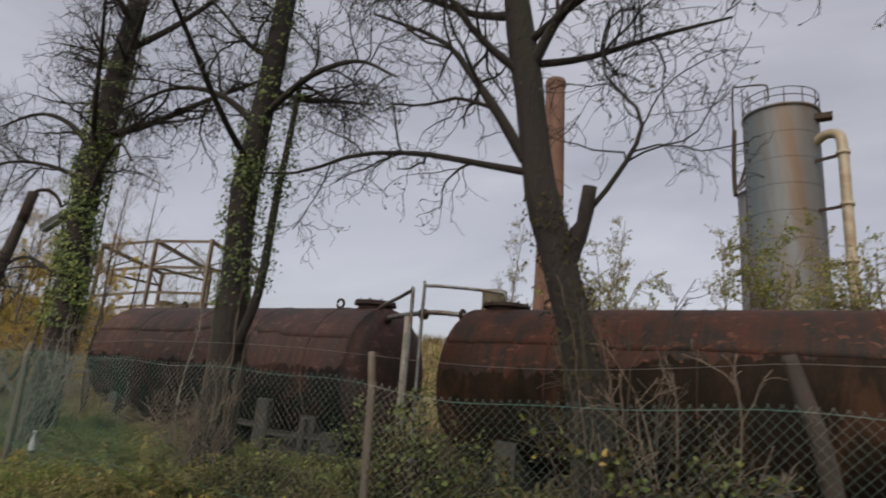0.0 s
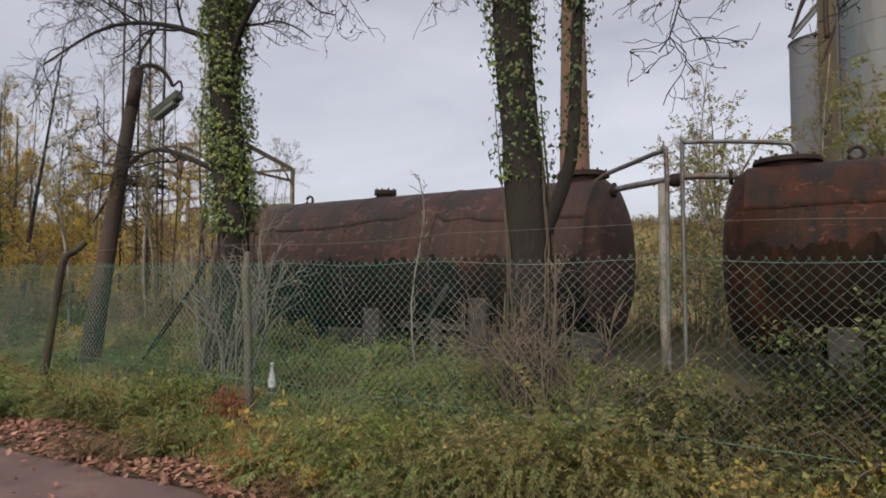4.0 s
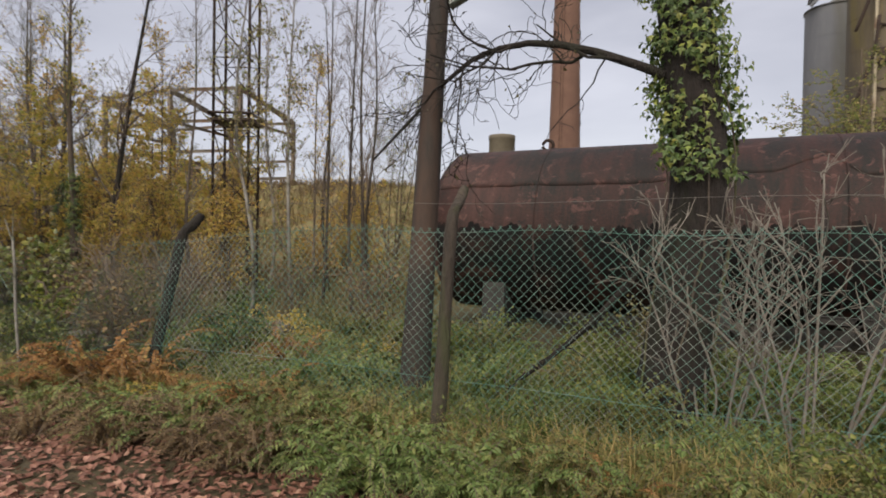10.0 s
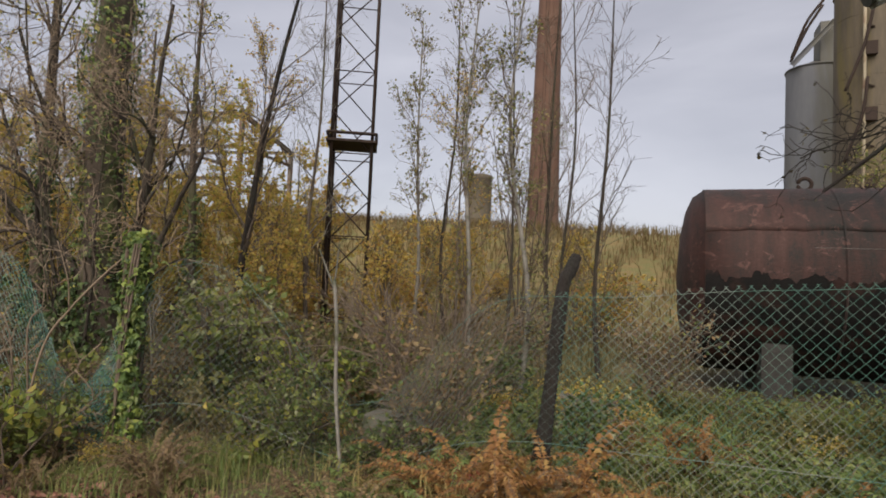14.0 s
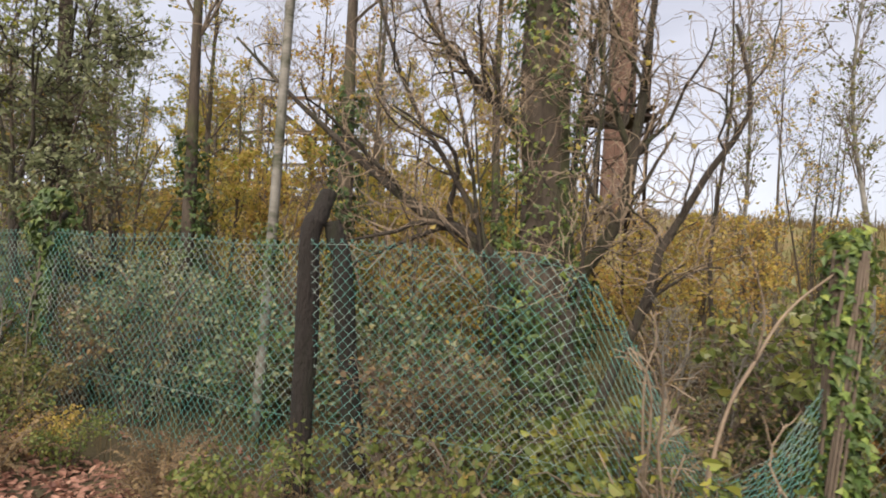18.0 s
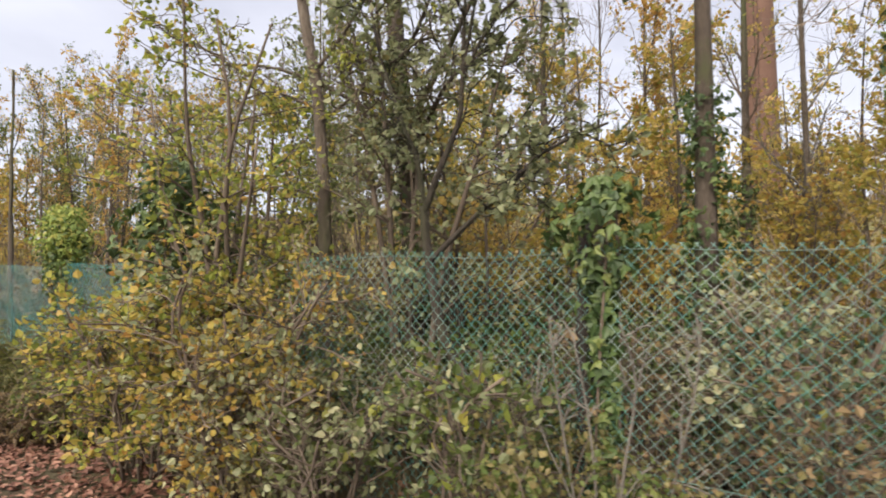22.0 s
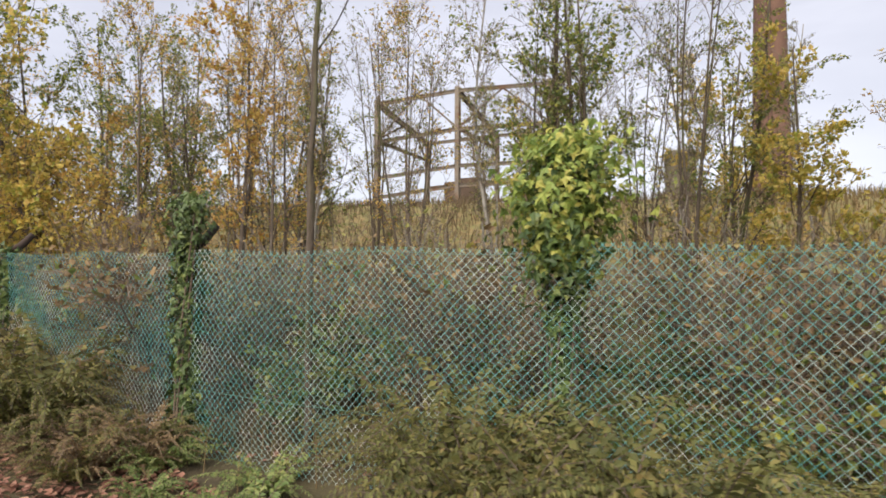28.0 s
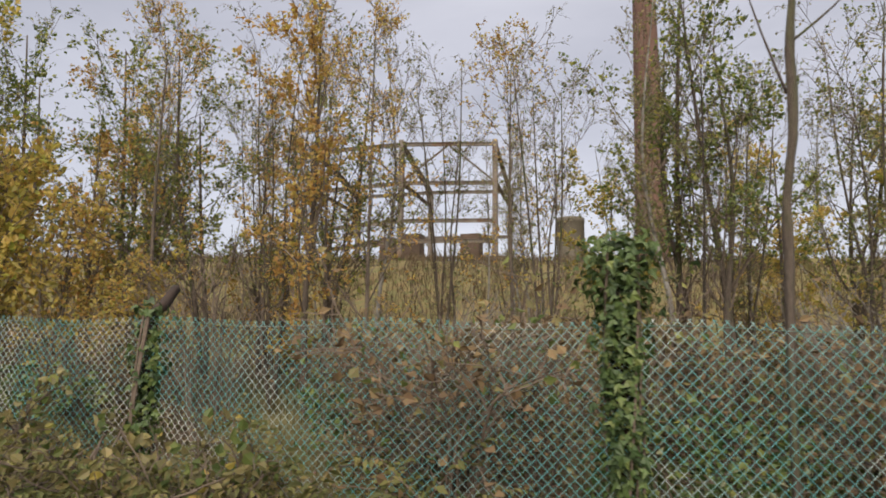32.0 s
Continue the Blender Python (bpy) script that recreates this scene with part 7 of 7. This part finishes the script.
spread_out(f_rust, [(-15.5, 3.75, 5, 1.3), (-15.9, 3.6, 50, 1.35), (-15.1, 3.7, 95, 0.9), (-16.3, 3.6, 140, 0.9), (-13.9, 3.8, 20, 0.9), (-14.2, 3.9, 10, 0.8), (-9.3, 4.3, 10, 0.6), (-18.2, 5.6, 0, 1.0), (-15.0, 5.2, 90, 1.0), (-14.6, 5.0, 30, 0.9), (-2.4, 3.6, 60, 0.7)] + strip(9, -4, -12, 297, True, 0.35, 0.7, reach=1.0))
f_moss = fern("feathery_plant", "feathery fresh green low plant", 88, L_FRESH, 34, 0.55, 0.95, 26, 0.045)

spread_out(w_green, strip(3, -2, -6, 91, reach=1.3) + strip(6, -6, -12, 191) + strip(50, -5, -16, 292, False) + strip(11, -18, -27, 93) + strip(18, -18, -42, 94, False))
spread_out(w_yel, strip(10, -3, -12, 296, s0=0.4, s1=0.8) + strip(2, -2, -6, 96, pad=0.3, reach=1.4) + strip(3, -6, -16, 196, s1=0.8) + strip(3, -17, -27, 97, s1=0.8) + strip(4, -11, -20, 99, False))
spread_out(w_olive, strip(4, -2, -6, 100, s1=0.9, reach=1.3) + strip(5, -6, -18, 200, s1=0.8) + strip(34, -16, -42, 101, False) + strip(4, -18, -27, 102) + strip(5, -10, -16, 116, False))
spread_out(w_red, [(-3.75, 3.3, 40, 0.95), (-4.15, 3.4, 200, 0.8), (-3.9, 3.35, 10, 0.8), (-3.3, 3.5, 80, 0.7), (-8.83, 3.95, 20, 0.9), (-4.5, 3.6, 0, 0.6), (-2.7, 3.5, 100, 0.7), (-16.0, 3.5, 200, 0.7)])
spread_out(w_or, [(-3.4, 3.3, 5, 0.6), (-5.8, 3.6, 140, 0.6), (-9.4, 4.45, 10, 0.7), (-17.6, 4.5, 150, 0.7)] + strip(5, -3, -11, 298, True, 0.4, 0.7))
spread_out(f_green, strip(13, -30.4, -32.7, 211, True, 0.7, 1.2, reach=1.0) + strip(4, -34.8, -36, 212, True, 0.4, 0.75, reach=1.0) + [(-5.4, 3.8, 0, 1.15), (-5.75, 3.6, 70, 0.9), (-5.1, 3.95, 140, 1.0)] + strip(16, -36, -40, 213, True, 0.8, 1.2, reach=1.0) + [(-31.9, 2.75, 0, 1.3), (-31.3, 2.7, 60, 1.25), (-31.0, 2.85, 150, 1.2), (-36.3, 2.75, 20, 1.35), (-36.9, 2.6, 200, 1.3), (-37.6, 2.75, 80, 1.4), (-38.5, 2.6, 260, 1.3), (-30.3, 2.7, 30, 1.1), (-37.2, 2.4, 10, 1.1), (-38.0, 2.35, 10, 1.1), (-39.4, 2.5, 60, 1.3), (-31.6, 2.4, 210, 1.0), (-32.2, 2.95, 310, 1.1), (-35.9, 2.5, 110, 1.0), (-13.4, 3.6, 30, 0.7), (-7.6, 3.7, 10, 0.7), (-2.2, 3.7, 190, 0.8)] + strip(30, -0.5, -3.5, 103, True, 0.5, 0.9, reach=1.2) + strip(30, -3.5, -7, 403, True, 0.5, 0.8, reach=0.85) + strip(24, -2.5, -8, 303, False, 0.6, 1.0, y1=7.2) + strip(10, 3, -0.5, 203, True, 0.5, 0.8) + strip(16, -6, -17, 115, False, 0.6, 0.9) + strip(14, -6, -14, 118, True, 0.4, 0.7))
spread_out(f_brown, [(-34.9, 2.75, 0, 0.9), (-35.3, 2.6, 60, 0.9), (-35.0, 2.4, 200, 0.85), (-30.0, 2.4, 10, 1.15), (-30.8, 2.3, 90, 1.1), (-35.5, 2.3, 300, 0.8), (-38.0, 2.3, 40, 1.0), (-30.4, 2.1, 200, 1.0), (-29.8, 2.6, 120, 1.1), (-36.7, 2.25, 70, 1.0)] + strip(26, -12, -17, 104, True, 0.5, 0.85, reach=1.4) + strip(30, -3, -12, 304, True, 0.35, 0.6, pad=0.05, reach=1.6) + strip(26, -17, -25, 204, True, 0.4, 0.8) + strip(6, -35, -44, 105, True, 0.7, 1.1))
spread_out(f_moss, strip(44, -5, -17, 106, True, 0.6, 1.1) + strip(14, -5, -8, 206, True, 0.6, 1.0, reach=0.8) + strip(54, -5, -12, 207, False, 0.7, 1.2, y1=7.0) + strip(16, -4, -10, 107, False, 0.7, 1.1, y1=5.4) + strip(46, -10, -17, 109, False, 0.8, 1.3) + strip(34, -15.8, -20.5, 209, False, 0.7, 1.2, y1=6.8) + strip(54, -5, -15, 117, True, 0.7, 1.25) + strip(16, -29, -42, 108, True, 0.5, 0.9))


def scrub(name, label, seed, leaf, height, width, stems, n1, n2):
    g = np.random.default_rng(seed)
    t = thing(name, (0, 0, 0), label, "shrub", name + "s")
    L = []
    for s in range(stems):
        a = g.uniform(0, 6.28)
        d = np.array([math.cos(a) * width * g.uniform(0.2, 1), math.sin(a) * width * g.uniform(0.2, 1), height * g.uniform(0.5, 1.1)])
        L.append(smooth_line([(0.1 * math.cos(a), 0.1 * math.sin(a), -0.05), d * [0.3, 0.3, 0.5] + g.normal(0, 0.04, 3), d * [0.75, 0.75, 0.9] + g.normal(0, 0.06, 3), d], 8))
    L = np.array(L)
    R = np.tile(np.linspace(0.011, 0.005, 8), (stems, 1))
    P1, R1 = grow(L, R, n1, width * 0.8, 0.8, 0.05, 0.18, 6, g, 0.15, 1.0, 0.6)
    P2, R2 = grow(P1, R1, n2, width * 0.4, 0.8, 0.0, 0.2, 4, g, 0.15, 1.0, 0.6)
    so = Soup().add(*tubes(L, R, 5)).add(*tubes(P1, np.maximum(R1, 0.004), 3)).add(*tubes(P2, np.maximum(R2, 0.003), 3))
    part("twig_spray", so.mesh("twig_spray"), M_TWIG, t)["kind"] = "stuff"
    for mat, count, sz in leaf:
        pos, ax = along(np.concatenate([P2[:, [0, 3]], P1[:, [1, 5]]]), count, g, 0.1)
        v, q = leaf_quads(pos + g.normal(0, 0.04, pos.shape), ax, sz, sz * 0.72, g)
        part("foliage", mesh_of("foliage", v, [q]), mat, t)["kind"] = "stuff"
    return t


sc_brown = scrub("brown_scrub", "tangled brown brushwood with withered leaves", 151, [(L_BROWN_PLANT, 420, 0.07), (L_OLIVE, 160, 0.065), (L_GREEN, 90, 0.07)], 1.35, 0.8, 15, 6, 5)
spread_out(sc_brown, strip(40, -28.5, -46, 152, False, 0.7, 1.15, y1=7.5) + strip(8, -14.5, -20, 153, False, 0.45, 0.8, y1=7.5) + strip(6, -20, -25, 353, False, 0.5, 0.8, y1=6.5))
sc_green = scrub("green_scrub", "dense low scrub of dark green bramble leaves", 154, [(L_IVY, 500, 0.08), (L_GREEN, 420, 0.08), (L_SAGE, 150, 0.07)], 1.0, 0.75, 12, 5, 4)
spread_out(sc_green, strip(13, -28.5, -46, 155, False, 0.6, 1.1, y1=7.0) + strip(16, -24.5, -28.5, 255, False, 0.7, 1.2, y1=7.5) + strip(6, -15.5, -25, 156, False, 0.45, 0.75, y1=6.5) )
sc_gold = scrub("golden_scrub", "golden-brown scrub on the lower bank", 158, [(L_YELLOW, 900, 0.085), (L_ORANGE, 900, 0.085)], 1.5, 1.1, 12, 5, 4)
sc_dark = scrub("dark_scrub", "dark leafy scrub behind the tanks", 161, [(L_OLIVE, 700, 0.075), (L_GREEN, 500, 0.075)], 2.0, 1.2, 12, 5, 4)
spread_out(sc_dark, [(-5.6, 11.6, 0, 1.0), (-6.6, 12.2, 60, 0.9), (-4.7, 12.4, 120, 1.1), (-16.5, 11.5, 20, 0.7), (-0.5, 12.5, 80, 1.0), (-9, 12.8, 70, 0.8), (-5.4, 13.5, 30, 1.2)])
spread_out(sc_gold, scatter(9, -50, -16, 10, 20, 0.5, 1.0, 159) + scatter(4, -24.5, -20.5, 8.5, 13, 0.6, 0.9, 160))


# ---- grass, dry grass, fallen leaves ----
def grass_field(name, label, n, x0, x1, lo, hi, height, width, mat, seed, lean=0.45, power=1.0):
    g = np.random.default_rng(seed)
    x = g.uniform(x0, x1, n)
    a, b = lo(x), hi(x)
    y = a + (b - a) * g.uniform(0, 1, n) ** power
    keep = (np.sin(1.7 * x + 0.6 * y) + np.sin(0.9 * y - 2.3 * x) + g.normal(0, 0.8, n)) > -0.9
    keep &= (x < -15.6) | (y < 5.3) | (y > 11) | ((x < -10.3) & (y < 6.8))
    x, y = x[keep], y[keep]
    pos = np.stack([x, y, ground_height(x, y) - 0.02], 1)
    v, q, tri = blades(pos, height, width, g, lean)
    ob = part(name, mesh_of(name, v, [q, tri]), mat)
    tagged(ob, label, "grass", kind="stuff")


grass_field("grass", "tufty green verge grass before the fence", 36000, -19, -5, lambda x: np.maximum(road_edge(x) + 0.1, fence_y(x) - 1.0), lambda x: fence_y(x) + 0.3, 0.2, 0.007, L_GRASS, 121, 0.7, 0.6)
grass_field("dry_grass", "yellowed tufts of long grass along the verge", 9000, -17, -5.5, lambda x: np.maximum(road_edge(x) + 0.3, fence_y(x) - 0.75), lambda x: fence_y(x) - 0.15, 0.36, 0.008, L_TUFT, 128, 0.9)
grass_field("grass", "rank green grass behind the fence", 17000, -15.5, -6.5, lambda x: fence_y(x), lambda x: fence_y(x) + 4.5, 0.33, 0.010, L_GRASS, 122, 0.7)
grass_field("grass", "thin yellowing grass in the rough behind the fence", 15000, -44, -15.5, lambda x: fence_y(x) + 0.2, lambda x: fence_y(x) + 4.5, 0.26, 0.009, L_MEADOW, 127, 0.8)
grass_field("grass", "coarse meadow grass about the tanks", 36000, -48, 6, lambda x: 0 * x + 7.0, lambda x: 0 * x + 14.0, 0.4, 0.018, L_MEADOW, 123, 0.6)
grass_field("dry_grass", "tall brown grass on the far bank", 30000, -75, -30, lambda x: 0 * x + 12.0, lambda x: 0 * x + 31.0, 0.5, 0.035, L_STRAW_BROWN, 126, 0.6)
grass_field("dry_grass", "tall ochre grass on the bank", 32000, -32, 10, lambda x: 0 * x + 12.0, lambda x: 0 * x + 31.0, 0.5, 0.035, L_STRAW, 124, 0.6)
grass_field("dry_grass", "straw-coloured dry stalks along the fence", 7000, -44, 4, lambda x: fence_y(x) - 0.5, lambda x: fence_y(x) + 3.5, 0.55, 0.006, L_STRAW, 125, 0.7)


def leaf_litter(name, label, n, seed, lo, hi, x0, x1, size, power):
    g = np.random.default_rng(seed)
    x = g.uniform(x0, x1, n)
    a, b = lo(x), hi(x)
    y = a + (b - a) * g.uniform(0, 1, n) ** power
    z = np.where(y < road_edge(x), 0.025, ground_height(x, y)) + g.uniform(0.004, 0.035, n)
    ax = g.normal(size=(n, 3)) * [1, 1, 0.28]
    pos = np.stack([x, y, z], 1)
    m = len(pos)
    A = unit(ax)
    S = unit(np.cross(A, np.array([[0, 0, 1.0]]) + g.normal(size=(m, 3)) * 0.3))
    N = np.cross(S, A)
    L = (size * g.uniform(0.5, 1.35, m))[:, None]
    v = np.stack([pos - A * L * 0.5, pos + S * L * 0.32 + N * L * 0.14, pos + A * L * 0.5 + N * L * 0.1, pos - S * L * 0.32 + N * L * 0.14], 1).reshape(-1, 3)
    ob = part(name, mesh_of(name, v, [np.arange(m * 4).reshape(m, 4)]), L_DEAD)
    tagged(ob, label, "fallen leaves", kind="stuff")


leaf_litter("leaf_litter", "thick drift of brown fallen leaves along the lane's edge", 44000, 131, lambda x: road_edge(x) - 0.05, lambda x: np.minimum(road_edge(x) + 1.25, fence_y(x)), -48, 4, 0.064, 1.0)
leaf_litter("leaf_litter", "scattered fallen leaves on the asphalt", 1500, 132, lambda x: road_edge(x), lambda x: road_edge(x) - 2.0, -48, 4, 0.06, 2.2)
leaf_litter("leaf_litter", "fallen leaves among the weeds behind the fence", 7000, 133, lambda x: fence_y(x), lambda x: fence_y(x) + 2.5, -46, 4, 0.07, 1.0)


# ---- small finds ----
bough = thing("fallen_bough", (-11.9, 4.9, 0.2), "dark dead bough leaning from an ivy tree into the weeds", "branch")
part("bough", tube_mesh("bough", [(-10.85, 5.15, 1.75), (-11.1, 5.05, 1.3), (-11.4, 5.0, 0.92), (-11.73, 5.0, 0.6), (-11.99, 5.0, 0.38), (-12.4, 5.0, 0.02)], 0.03, 0.022, 30, 8, 0.2, 178), M_BARK_DARK, bough)
part("side_twig", tube_mesh("side_twig", [(-11.73, 5.0, 0.6), (-11.6, 4.9, 0.66), (-11.45, 4.85, 0.6)], 0.01, 0.004, 8, 6, 0.1, 179), M_BARK_DARK, bough)

bottle = thing("plastic_bottle", (-8.87, 4.44, 0.28), "cloudy plastic bottle hanging in the weeds at the fence", "bottle")
part("body", revolve("body", [(0.03, 0.28), (0.042, 0.295), (0.044, 0.35), (0.041, 0.365), (0.044, 0.38), (0.043, 0.425), (0.030, 0.47), (0.018, 0.51), (0.016, 0.57), (0.021, 0.575), (0.021, 0.595), (0.015, 0.60)], 18, "Z", (-8.87, 4.44, 0)), M_PLASTIC, bottle)
part("label_band", revolve("label_band", [(0.0445, 0.302), (0.0455, 0.304), (0.0455, 0.346), (0.0445, 0.348)], 18, "Z", (-8.87, 4.44, 0)), M_LAMP, bottle, "grey paper label band")
tube_ob = thing("plastic_tube", (-18.13, 3.3, 0.1), "short white plastic tube lying in the weeds", "tube")
part("tube", tube_mesh("tube", [(-18.2, 3.25, 0.16), (-18.06, 3.3, 0.11)], 0.022, 0.022, 4, 10), M_PLASTIC, tube_ob)
tag_ob = thing("blue_bag", (-23.94, 4.2, 0.6), "small blue plastic scrap caught in a bush", "litter")
part("scrap", tube_mesh("scrap", [(-24.02, 4.2, 0.68), (-23.94, 4.18, 0.70), (-23.86, 4.2, 0.67)], 0.025, 0.015, 6, 6, 0.3, 2), M_BLUE, tag_ob)
for bx, by, bw, bh in ((-17.0, 4.25, 0.24, 0.40), (-16.72, 4.35, 0.24, 0.36), (-15.7, 6.0, 0.36, 0.4)):
    blk = thing("concrete_block", (bx, by, 0.0), "broken grey concrete block in the undergrowth", "concrete block", "concrete blocks")
    part("block", box_mesh("block", (bw, 0.3, bh + 0.25), (bx, by, bh / 2 - 0.1), Matrix.Rotation(radians(6), 4, "Y"), 0.03), M_SADDLE_PALE, blk)
stick = thing("birch_stick", (-17.0, 3.56, 0), "thin pale forked birch stem standing before the sagging mesh", "sapling")
part("stem", tube_mesh("stem", [(-16.92, 3.57, -0.05), (-16.94, 3.56, 0.17), (-17.01, 3.56, 0.7), (-17.03, 3.56, 1.14), (-17.07, 3.56, 1.5)], 0.017, 0.012, 18, 8, 0.12, 31), M_BIRCH, stick)
part("fork", tube_mesh("fork", [(-17.06, 3.56, 1.42), (-17.12, 3.55, 1.55), (-17.2, 3.54, 1.72)], 0.009, 0.004, 8, 6, 0.1, 32), M_BIRCH, stick)
part("fork", tube_mesh("fork", [(-17.07, 3.56, 1.47), (-17.05, 3.55, 1.6), (-17.04, 3.55, 1.78)], 0.008, 0.004, 8, 6, 0.1, 33), M_BIRCH, stick)
